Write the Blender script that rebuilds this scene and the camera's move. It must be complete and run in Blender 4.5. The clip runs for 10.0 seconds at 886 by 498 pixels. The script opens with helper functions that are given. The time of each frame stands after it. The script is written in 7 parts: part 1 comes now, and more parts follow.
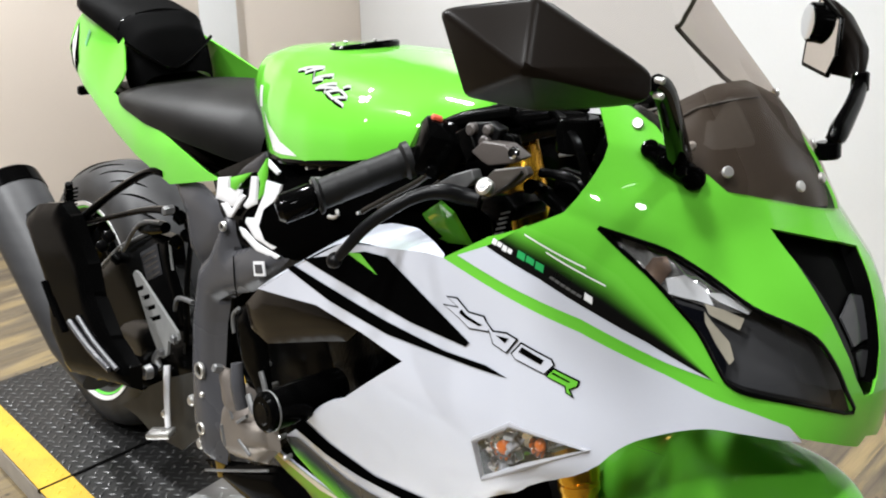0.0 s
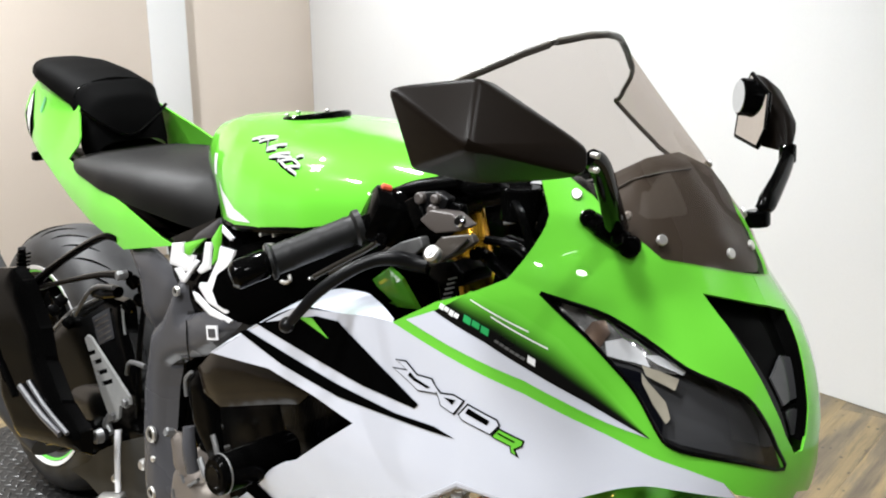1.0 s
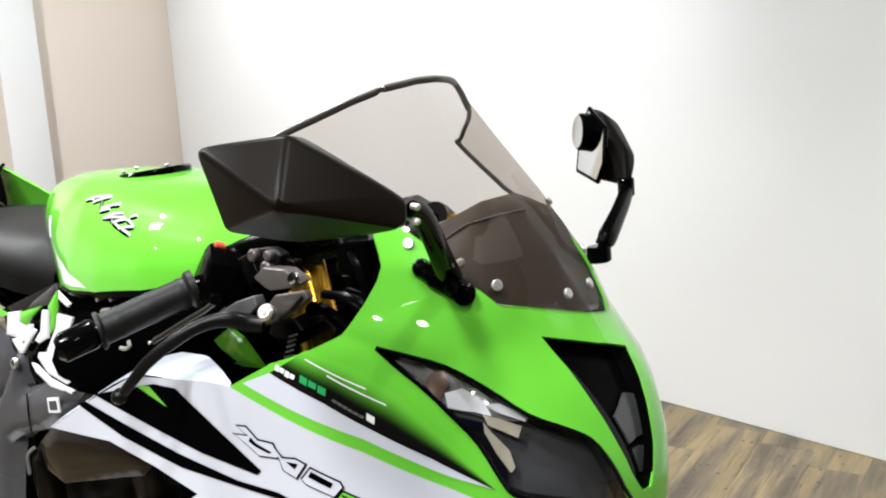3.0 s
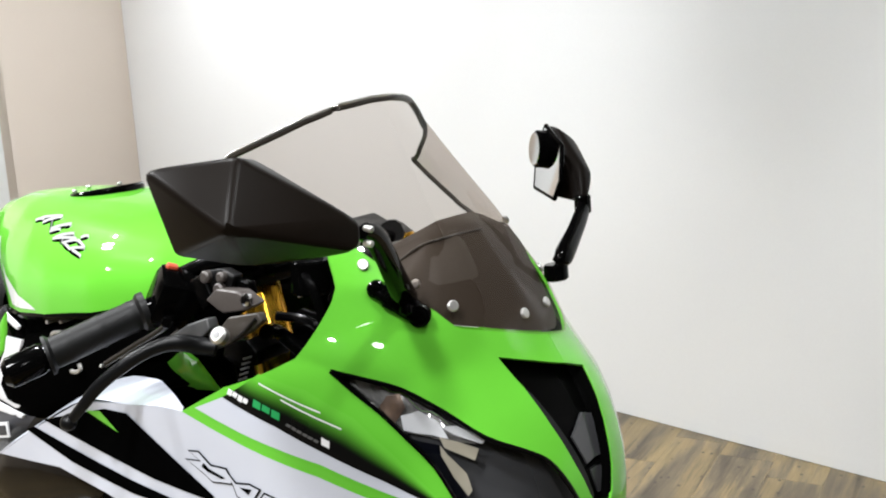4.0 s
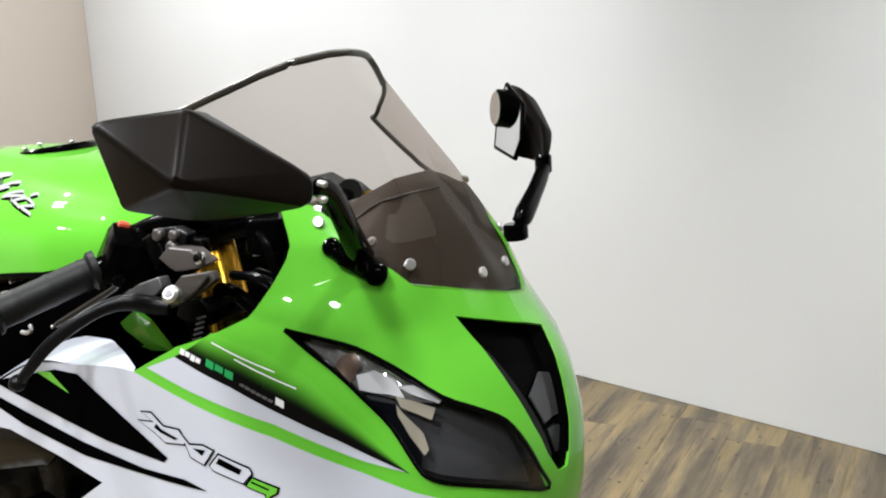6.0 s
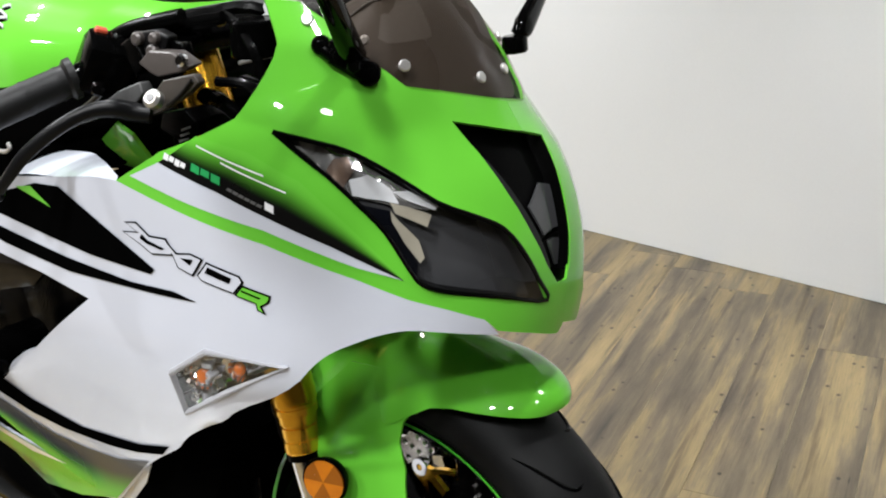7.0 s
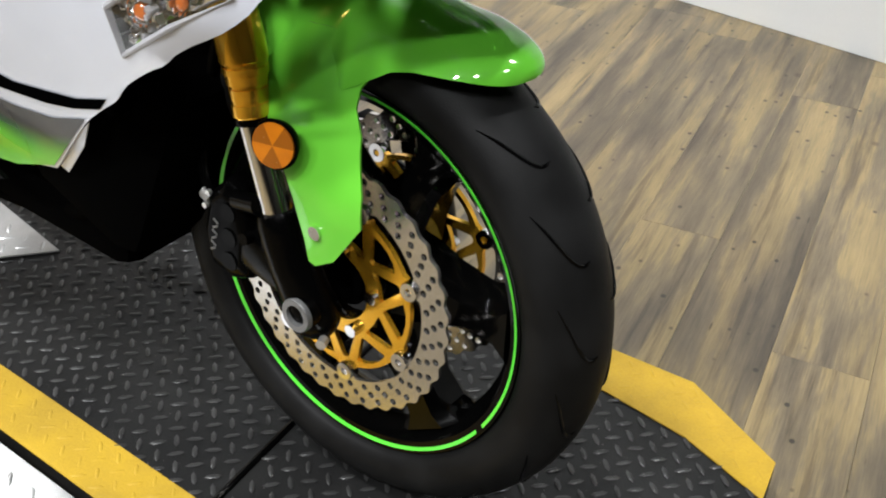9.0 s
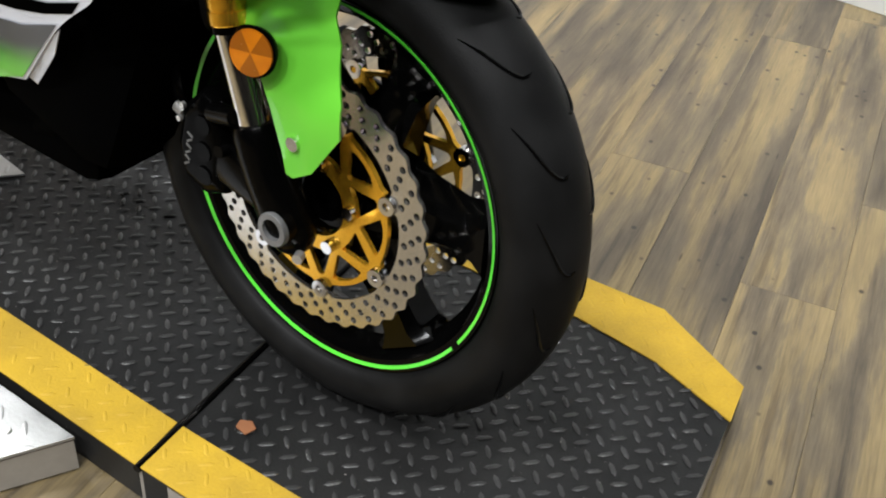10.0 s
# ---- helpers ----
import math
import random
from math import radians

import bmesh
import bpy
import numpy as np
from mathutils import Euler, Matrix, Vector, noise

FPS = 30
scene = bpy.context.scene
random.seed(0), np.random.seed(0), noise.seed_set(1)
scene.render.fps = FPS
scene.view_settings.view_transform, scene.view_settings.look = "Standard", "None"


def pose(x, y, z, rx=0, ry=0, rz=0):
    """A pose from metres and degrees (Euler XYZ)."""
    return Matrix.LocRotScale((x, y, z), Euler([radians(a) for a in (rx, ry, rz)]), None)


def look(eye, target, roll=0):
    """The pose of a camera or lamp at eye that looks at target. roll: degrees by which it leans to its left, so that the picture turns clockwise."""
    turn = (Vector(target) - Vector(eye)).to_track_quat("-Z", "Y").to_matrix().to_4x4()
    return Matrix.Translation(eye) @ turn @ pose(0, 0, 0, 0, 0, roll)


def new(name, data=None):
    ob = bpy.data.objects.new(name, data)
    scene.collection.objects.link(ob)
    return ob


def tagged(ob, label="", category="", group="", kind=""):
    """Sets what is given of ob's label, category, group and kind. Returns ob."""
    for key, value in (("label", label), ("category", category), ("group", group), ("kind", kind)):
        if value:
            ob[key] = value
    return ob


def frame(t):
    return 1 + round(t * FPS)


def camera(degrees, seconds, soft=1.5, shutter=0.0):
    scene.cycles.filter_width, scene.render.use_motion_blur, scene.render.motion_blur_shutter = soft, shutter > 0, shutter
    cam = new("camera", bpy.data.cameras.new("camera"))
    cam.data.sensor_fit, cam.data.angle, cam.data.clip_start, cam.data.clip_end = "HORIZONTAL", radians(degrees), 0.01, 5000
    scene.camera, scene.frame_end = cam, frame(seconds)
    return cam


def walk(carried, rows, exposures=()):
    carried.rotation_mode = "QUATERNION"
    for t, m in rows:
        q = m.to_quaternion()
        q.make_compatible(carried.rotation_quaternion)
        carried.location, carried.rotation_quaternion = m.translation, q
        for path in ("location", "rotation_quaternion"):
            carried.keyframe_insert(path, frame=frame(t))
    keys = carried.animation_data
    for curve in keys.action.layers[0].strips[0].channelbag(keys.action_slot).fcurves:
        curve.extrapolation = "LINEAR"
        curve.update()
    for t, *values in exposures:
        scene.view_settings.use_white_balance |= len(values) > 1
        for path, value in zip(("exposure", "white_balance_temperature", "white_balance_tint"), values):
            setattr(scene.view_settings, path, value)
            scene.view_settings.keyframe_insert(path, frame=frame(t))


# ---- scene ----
from mathutils import geometry

cam = camera(45.33, 10.0, soft=2.0)
ROWS = [
    (0, 0.6196, -0.8860, 1.2212, 72.732, 1.514, 48.839),
    (0.5, 0.6437, -0.9087, 1.2317, 74.623, 1.546, 47.618),
    (1, 0.6515, -0.9089, 1.2364, 76.005, 0.922, 46.344),
    (1.5, 0.6605, -0.8904, 1.2377, 76.254, 1.430, 43.821),
    (2, 0.6679, -0.8711, 1.2414, 76.682, 2.253, 41.993),
    (2.5, 0.6722, -0.8579, 1.2448, 77.178, 2.746, 40.859),
    (4, 0.6701, -0.8356, 1.2533, 78.088, 2.977, 37.681),
    (4.5, 0.6706, -0.8300, 1.2584, 78.279, 2.840, 36.830),
    (5, 0.6727, -0.8252, 1.2615, 78.452, 2.849, 36.253),
    (6.5, 0.6599, -0.8158, 1.2131, 73.165, 2.340, 35.729),
    (7, 0.6481, -0.8052, 1.1744, 69.101, 2.203, 35.485),
    (7.5, 0.6400, -0.7934, 1.1417, 65.805, 1.048, 35.300),
    (8, 0.6335, -0.7875, 1.1090, 62.176, -0.408, 35.752),
    (8.5, 0.6306, -0.7797, 1.0744, 58.821, -0.835, 35.354),
    (9, 0.6304, -0.7825, 1.0494, 56.539, -1.880, 35.326),
    (9.5, 0.6272, -0.7880, 1.0277, 54.641, -2.771, 34.823),
    (10, 0.6281, -0.8061, 1.0138, 54.026, -3.553, 33.975),
]
walk(cam, [(t, pose(*p)) for t, *p in ROWS], [(0.0, 0.54), (0.5, 0.52), (1.0, 0.66), (2.5, 0.70), (5.0, 0.45), (6.5, 0.42), (7.5, 0.50), (8.5, 0.60), (9.0, 0.60), (10.0, 0.50)])

# ---- light ----
world = bpy.data.worlds.new("world")
scene.world = world
world.use_nodes = True
sky = world.node_tree.nodes["Background"]
sky.inputs[0].default_value = (1.0, 0.97, 0.93, 1)
sky.inputs[1].default_value = 0.25
CEIL = 3.0


def lamp(name, eye, target, size, watts, colour=(1.0, 0.95, 0.88), spread=180):
    light = bpy.data.lights.new(name, "AREA")
    light.shape, light.size, light.energy, light.color = "DISK", size, watts, colour
    light.spread = radians(spread)
    new(name, light).matrix_world = look(eye, target)


# a grid of small ceiling spots, a cluster over the rear, a row washing the white wall
WARM = (0.968, 0.985, 1.0)
for lx, ly, watts, spread, size in ((-2.9, -2.4, 32, 125, 0.12), (-1.0, -2.5, 40, 120, 0.22), (0.2, -2.3, 46, 120, 0.22), (1.3, -2.4, 36, 120, 0.22), (-2.0, -1.1, 34, 120, 0.12), (0.1, -1.2, 20, 120, 0.3), (2.2, -1.4, 12, 125, 0.3),
                                    (-2.9, 0.2, 48, 118, 0.12), (-1.1, 0.2, 16, 100, 0.12), (0.9, 0.2, 7, 88, 0.12), (2.6, 0.2, 4, 88, 0.12),
                                    # unseen narrow row, added to brighten the floor near the wall
                                    (-1.1, 1.45, 4, 46, 0.12), (0.2, 1.30, 6, 46, 0.12), (1.5, 1.13, 6, 46, 0.12), (2.8, 0.97, 5, 46, 0.12)):
    lamp("ceiling_spot", (lx, ly, CEIL - 0.02), (lx, ly, 0), size, watts, WARM, spread)
for lx, ly in ((-3.1, -0.55), (-2.9, -0.55), (-2.7, -0.55), (-3.1, -0.30), (-2.9, -0.30), (-2.7, -0.30)):
    lamp("cluster_spot", (lx, ly, CEIL - 0.02), (-0.6, 0.0, 0.8), 0.08, 4, WARM)
for lx, watts, low in ((-2.9, 11, 1.75), (-1.8, 9.5, 1.75), (-0.7, 7.5, 1.75), (0.6, 5, 0.9), (2.0, 6, 0.8)):
    lamp("wall_washer", (lx, 1.15 - 0.12 * lx, CEIL - 0.02), (lx, 1.9 - 0.12 * lx, low), 0.14, watts, WARM, 95 if low > 1 else 60)

# ---- materials ----


def mat(name, colour, rough=0.5, metal=0.0, coat=0.0, second=None, scale=6.0, grain=120.0, bump=0.0, stretch=(1, 1, 1),
        rough_var=0.08, tint=0.06, extra=None, spec=0.5):
    """A surface with slow stains, fine grain and relief."""
    m = bpy.data.materials.new(name)
    m.use_nodes = True
    n, l = m.node_tree.nodes, m.node_tree.links
    b = n["Principled BSDF"]
    geo = n.new("ShaderNodeNewGeometry")
    mp = n.new("ShaderNodeMapping")
    mp.inputs["Scale"].default_value = stretch
    l.new(geo.outputs["Position"], mp.inputs["Vector"])
    big, fine = n.new("ShaderNodeTexNoise"), n.new("ShaderNodeTexNoise")
    for tex, s, d in ((big, scale, 3), (fine, grain, 4)):
        tex.inputs["Scale"].default_value = s
        tex.inputs["Detail"].default_value = d
        l.new(mp.outputs["Vector"], tex.inputs["Vector"])
    mix = n.new("ShaderNodeMix")
    mix.data_type = "RGBA"
    second = second or tuple(max(0, c * (1 - 2.2 * tint)) for c in colour)
    mix.inputs[6].default_value = (*colour, 1)
    mix.inputs[7].default_value = (*second, 1)
    ramp = n.new("ShaderNodeMapRange")
    ramp.inputs[1].default_value, ramp.inputs[2].default_value = 0.35, 0.7
    l.new(big.outputs[0], ramp.inputs[0])
    l.new(ramp.outputs[0], mix.inputs[0])
    mul = n.new("ShaderNodeMix")
    mul.data_type, mul.blend_type = "RGBA", "MULTIPLY"
    mul.inputs[0].default_value = 1.0
    shade = n.new("ShaderNodeMapRange")
    shade.inputs[3].default_value, shade.inputs[4].default_value = 1 - tint, 1 + tint
    l.new(fine.outputs[0], shade.inputs[0])
    l.new(mix.outputs[2], mul.inputs[6])
    l.new(shade.outputs[0], mul.inputs[7])
    l.new(mul.outputs[2], b.inputs["Base Color"])
    rr = n.new("ShaderNodeMapRange")
    rr.inputs[3].default_value, rr.inputs[4].default_value = max(0.02, rough - rough_var), min(1, rough + rough_var)
    l.new(big.outputs[0], rr.inputs[0])
    l.new(rr.outputs[0], b.inputs["Roughness"])
    b.inputs["Metallic"].default_value = metal
    if spec < 0.07 and coat == 0:
        # faint gloss that stays faint at grazing angles
        root = math.sqrt(0.08 * spec)
        b.inputs["IOR"].default_value = (1 + root) / (1 - root)
    else:
        b.inputs["Specular IOR Level"].default_value = spec
    b.inputs["Coat Weight"].default_value = coat
    b.inputs["Coat Roughness"].default_value = 0.03
    if bump:
        bp = n.new("ShaderNodeBump")
        bp.inputs["Strength"].default_value = bump
        bp.inputs["Distance"].default_value = 0.001
        l.new(fine.outputs[0], bp.inputs["Height"])
        l.new(bp.outputs[0], b.inputs["Normal"])
    if extra:
        extra(m, n, l, b)
    return m


def clear(name, colour, rough=0.02, alpha_like=1.0, ior=1.45):
    m = bpy.data.materials.new(name)
    m.use_nodes = True
    b = m.node_tree.nodes["Principled BSDF"]
    b.inputs["Base Color"].default_value = (*colour, 1)
    b.inputs["Roughness"].default_value = rough
    b.inputs["Transmission Weight"].default_value = alpha_like
    b.inputs["IOR"].default_value = ior
    return m


def thin_clear(name, colour, gloss=0.06):
    """A thin sheet: tinted see-through with a clear reflection."""
    m = bpy.data.materials.new(name)
    m.use_nodes = True
    n, l = m.node_tree.nodes, m.node_tree.links
    n.remove(n["Principled BSDF"])
    tr, gl, mx = n.new("ShaderNodeBsdfTransparent"), n.new("ShaderNodeBsdfGlossy"), n.new("ShaderNodeMixShader")
    tr.inputs[0].default_value = (*colour, 1)
    gl.inputs["Roughness"].default_value = 0.03
    mx.inputs[0].default_value = gloss
    l.new(tr.outputs[0], mx.inputs[1])
    l.new(gl.outputs[0], mx.inputs[2])
    l.new(mx.outputs[0], n["Material Output"].inputs[0])
    return m


GREEN = mat("lime_green_paint", (0.122, 0.48, 0.037), 0.30, 0.0, 1.0, second=(0.115, 0.455, 0.034), grain=900, tint=0.03, rough_var=0.04, spec=0.03)
WHITE = mat("pearl_white_paint", (0.51, 0.53, 0.595), 0.30, 0.0, 0.6, second=(0.475, 0.495, 0.56), grain=1500, tint=0.05, rough_var=0.04, spec=0.35)
BLACK = mat("gloss_black_paint", (0.001, 0.001, 0.001), 0.08, 0.0, 0.0, second=(0.0015, 0.0015, 0.0015), grain=90, tint=0.03, rough_var=0.03, spec=0.10)
GLOSS = mat("shiny_black_sleeve", (0.0015, 0.0015, 0.0015), 0.12, 0.0, 0.0, second=(0.002, 0.002, 0.002), grain=300, tint=0.05, spec=0.5)
SATIN = mat("satin_black_plastic", (0.0006, 0.0006, 0.0006), 0.12, 0.0, 0.0, second=(0.0012, 0.0012, 0.0012), grain=300, tint=0.1, spec=0.025)
MATTE = mat("black_cast_metal", (0.00072, 0.00072, 0.00072), 0.20, 0.0, 0.0, second=(0.00132, 0.00132, 0.00132), grain=300, bump=0.08, spec=0.069)
# near-zero black: deep shade put into the colour of hidden parts
VOID = mat("dead_black_shade", (0.0004, 0.0004, 0.0004), 0.7, second=(0.0008, 0.0008, 0.0008), grain=300, spec=0.004)
RUBBER = mat("tyre_rubber", (0.0048, 0.0048, 0.0048), 0.46, second=(0.0095, 0.0095, 0.0095), scale=14, grain=600, bump=0.3, rough_var=0.12, spec=0.075)
GRIP = mat("grip_rubber", (0.0045, 0.0045, 0.0046), 0.44, second=(0.0070, 0.0070, 0.0070), grain=400, bump=0.25, spec=0.2)
VINYL = mat("seat_vinyl", (0.00390, 0.00358, 0.00325), 0.48, second=(0.00585, 0.00553, 0.00520), scale=9, grain=500, bump=0.3, spec=0.12)
SUEDE = mat("pillion_suede", (0.001, 0.001, 0.001), 0.6, second=(0.002, 0.002, 0.002), grain=600, bump=0.3, spec=0.015)
GOLD = mat("gold_anodised", (0.92, 0.50, 0.04), 0.20, 0.82, 0.2, second=(0.88, 0.47, 0.035), grain=900, tint=0.03, rough_var=0.03)
DISC = mat("ground_disc_steel", (0.60, 0.575, 0.54), 0.24, 0.95, second=(0.52, 0.50, 0.47), scale=25, grain=400, bump=0.1)
CHROME = mat("chrome", (0.72, 0.72, 0.74), 0.10, 1.0, rough_var=0.05, second=(0.6, 0.6, 0.62), grain=300)
STEEL = mat("brushed_steel", (0.60, 0.59, 0.57), 0.32, 0.8, second=(0.48, 0.47, 0.45), scale=20, grain=350, bump=0.15)
DULL = mat("dull_worn_steel", (0.17, 0.17, 0.17), 0.36, 0.5, second=(0.11, 0.11, 0.11), scale=20, grain=350, bump=0.15)
GREY = mat("grey_frame_paint", (0.044, 0.044, 0.048), 0.26, 0.0, 0.0, second=(0.053, 0.053, 0.058), grain=900, spec=0.35)
TITAN = mat("bronze_grey_casting", (0.20, 0.175, 0.15), 0.42, 0.5, second=(0.15, 0.13, 0.115), grain=300, bump=0.3, spec=0.3)
SILVER = mat("bright_white_silver_paint", (0.82, 0.82, 0.84), 0.22, 0.10, 0.6, second=(0.7, 0.7, 0.72), grain=700)
CAN = mat("muffler_grey", (0.030, 0.030, 0.031), 0.42, 0.0, second=(0.022, 0.022, 0.023), grain=260, bump=0.12, stretch=(1, 1, 6), spec=0.14)
SMOKE = thin_clear("smoked_screen", (0.73, 0.69, 0.66))
LENS = thin_clear("clear_lens", (0.93, 0.94, 0.94), 0.10)
TAPE = mat("green_rim_tape", (0.10, 0.70, 0.05), 0.3, 0, 0.5)
DUCT = mat("dark_grey_duct_plastic", (0.012, 0.012, 0.0125), 0.4, 0.0, 0.0, spec=0.2)
INTAKE = mat("black_intake_plastic", (0.0012, 0.0012, 0.0012), 0.3, 0.0, 0.0, spec=0.03)
EDGE = mat("smoked_edge", (0.05, 0.043, 0.037), 0.35, 0.0, 0.0, spec=0.3)
TRIMPALE = mat("pale_lamp_trim", (0.42, 0.38, 0.30), 0.35, 0.2)
ORANGE = mat("orange_reflector", (0.58, 0.17, 0.004), 0.22, 0.0, 0.3, second=(0.50, 0.14, 0.004), scale=60, grain=800)
REFLECT = mat("pressed_chrome", (0.78, 0.77, 0.75), 0.14, 0.85, second=(0.66, 0.64, 0.61), scale=40, grain=300, rough_var=0.06)
SHROUD = mat("brown_bulb_shroud", (0.16, 0.10, 0.065), 0.3, 0.3, second=(0.07, 0.045, 0.035), scale=60, grain=300)
NIGHT = mat("blue_black_bezel", (0.003, 0.0035, 0.006), 0.25, 0.0, 0.0, spec=0.1)
CAPGREY = mat("brown_grey_cap", (0.085, 0.073, 0.068), 0.38, 0.2, second=(0.055, 0.048, 0.044), grain=300, bump=0.2)
BRASS = mat("dull_brass", (0.22, 0.14, 0.02), 0.4, 0.5)
HEEL = mat("satin_silver_plate", (0.27, 0.27, 0.26), 0.38, 0.25, second=(0.22, 0.22, 0.215), scale=30, grain=300, bump=0.1)
PLATEGREY = mat("dark_cast_plate", (0.020, 0.020, 0.0185), 0.42, 0.0, 0.0, second=(0.013, 0.013, 0.012), scale=18, grain=300, bump=0.25, spec=0.2)
CAST = mat("light_grey_casting", (0.10, 0.10, 0.10), 0.40, 0.3, second=(0.06, 0.06, 0.061), scale=30, grain=300, bump=0.2)
AMBER = mat("amber_bulb", (0.62, 0.14, 0.02), 0.2, 0, 0.5)
LENSGREY = mat("grey_prism_plastic", (0.34, 0.34, 0.36), 0.18, 0.0, 0.5)
RED = mat("red_switch", (0.50, 0.07, 0.03), 0.4)
LEVER = mat("dark_grey_anodised", (0.00300, 0.00300, 0.00330), 0.32, 0.0, 0.0, second=(0.00420, 0.00420, 0.00450), grain=300, spec=0.162)
HOUSING = mat("black_mirror_plastic", (0.0042, 0.0029, 0.0021), 0.34, 0.0, 0.0, second=(0.0060, 0.0042, 0.003), grain=200, tint=0.1, spec=0.07)
INK = mat("black_graphic", (0.0012, 0.0012, 0.0012), 0.3, 0, 0.0, spec=0.0)
PALE = mat("white_graphic", (0.75, 0.75, 0.76), 0.3, 0, 0.8)
DEEPGREEN = mat("deep_green_print", (0.02, 0.32, 0.09), 0.3, 0, 0.6)
LIMEFILM = mat("green_graphic", (0.12, 0.46, 0.035), 0.3, 0, 0.3, spec=0.25)
PAINTWALL = mat("white_wall_paint", (0.835, 0.85, 0.86), 0.72, second=(0.81, 0.825, 0.835), scale=1.3, grain=160, bump=0.12, tint=0.02)
BEIGE = mat("beige_wall_paint", (0.74, 0.66, 0.585), 0.75, second=(0.71, 0.63, 0.555), scale=1.3, grain=160, bump=0.12, tint=0.02)
CEILING = mat("dark_ceiling_paint", (0.05, 0.05, 0.052), 0.9, grain=90)
FARWALL = mat("grey_far_wall_paint", (0.22, 0.21, 0.20), 0.85, grain=90)
def specks(m, n, l, b):
    """Scattered pale grit trodden into the rubber."""
    geo, tex, ramp, mx = n.new("ShaderNodeNewGeometry"), n.new("ShaderNodeTexNoise"), n.new("ShaderNodeMapRange"), n.new("ShaderNodeMix")
    tex.inputs["Scale"].default_value, tex.inputs["Detail"].default_value = 210, 2
    ramp.inputs[1].default_value, ramp.inputs[2].default_value = 0.735, 0.775
    mx.data_type = "RGBA"
    l.new(geo.outputs["Position"], tex.inputs["Vector"])
    l.new(tex.outputs[0], ramp.inputs[0])
    l.new(ramp.outputs[0], mx.inputs[0])
    l.new(b.inputs["Base Color"].links[0].from_socket, mx.inputs[6])
    mx.inputs[7].default_value = (0.22, 0.21, 0.19, 1)
    l.new(mx.outputs[2], b.inputs["Base Color"])


PLATE = mat("black_rubber_plate", (0.0062, 0.0062, 0.0063), 0.44, second=(0.012, 0.0118, 0.0115), scale=7, grain=240, bump=0.3, rough_var=0.1, tint=0.25, spec=0.22, extra=specks)
# paler than the plate: worn tops plus the treads' highlights put into the colour
TREAD = mat("worn_highlit_tread_rubber", (0.015, 0.015, 0.015), 0.36, second=(0.028, 0.0276, 0.027), scale=9, grain=300, bump=0.25, rough_var=0.1, tint=0.25, spec=0.45, extra=specks)
YELLOW = mat("yellow_floor_paint", (0.37, 0.235, 0.016), 0.60, second=(0.265, 0.168, 0.016), scale=11, grain=260, bump=0.3, tint=0.16, spec=0.25)
ALU = mat("bright_tread_aluminium", (0.50, 0.50, 0.50), 0.38, 0.9, second=(0.36, 0.36, 0.355), scale=12, grain=220, bump=0.2)
BROWNED = mat("brown_tinted_gloss_black", (0.004, 0.003, 0.002), 0.13, 0.0, 0.0, second=(0.010, 0.007, 0.0045), scale=12, grain=300, spec=0.22)
DARKGLASS = mat("dark_grey_lamp_housing", (0.040, 0.040, 0.043), 0.22, 0.0, 0.0, second=(0.060, 0.060, 0.063), grain=200, tint=0.03, spec=0.5)
RAMPSIDE = mat("dusty_metal_edge", (0.36, 0.33, 0.29), 0.5, 0.4, second=(0.24, 0.22, 0.19), scale=9, grain=160, bump=0.3)


def fade_paint():
    """Black print breaking up into the lime green, along the strip's own width."""
    def add(m, n, l, b):
        uv = n.new("ShaderNodeUVMap")
        uv.uv_map = "strip"
        sep = n.new("ShaderNodeSeparateXYZ")
        l.new(uv.outputs[0], sep.inputs[0])
        mx = n.new("ShaderNodeMix")
        mx.data_type = "RGBA"
        mx.inputs[6].default_value, mx.inputs[7].default_value = (0.003, 0.003, 0.003, 1), (0.115, 0.45, 0.035, 1)
        ease = n.new("ShaderNodeMapRange")
        ease.interpolation_type = "SMOOTHSTEP"
        ease.inputs[1].default_value, ease.inputs[2].default_value = 0.30, 0.98
        l.new(sep.outputs[1], ease.inputs[0])
        l.new(ease.outputs[0], mx.inputs[0])
        l.new(mx.outputs[2], b.inputs["Base Color"])
    return mat("black_to_green_fade", (0.01, 0.01, 0.01), 0.28, 0, 0.15, extra=add, spec=0.15)


FADE = fade_paint()


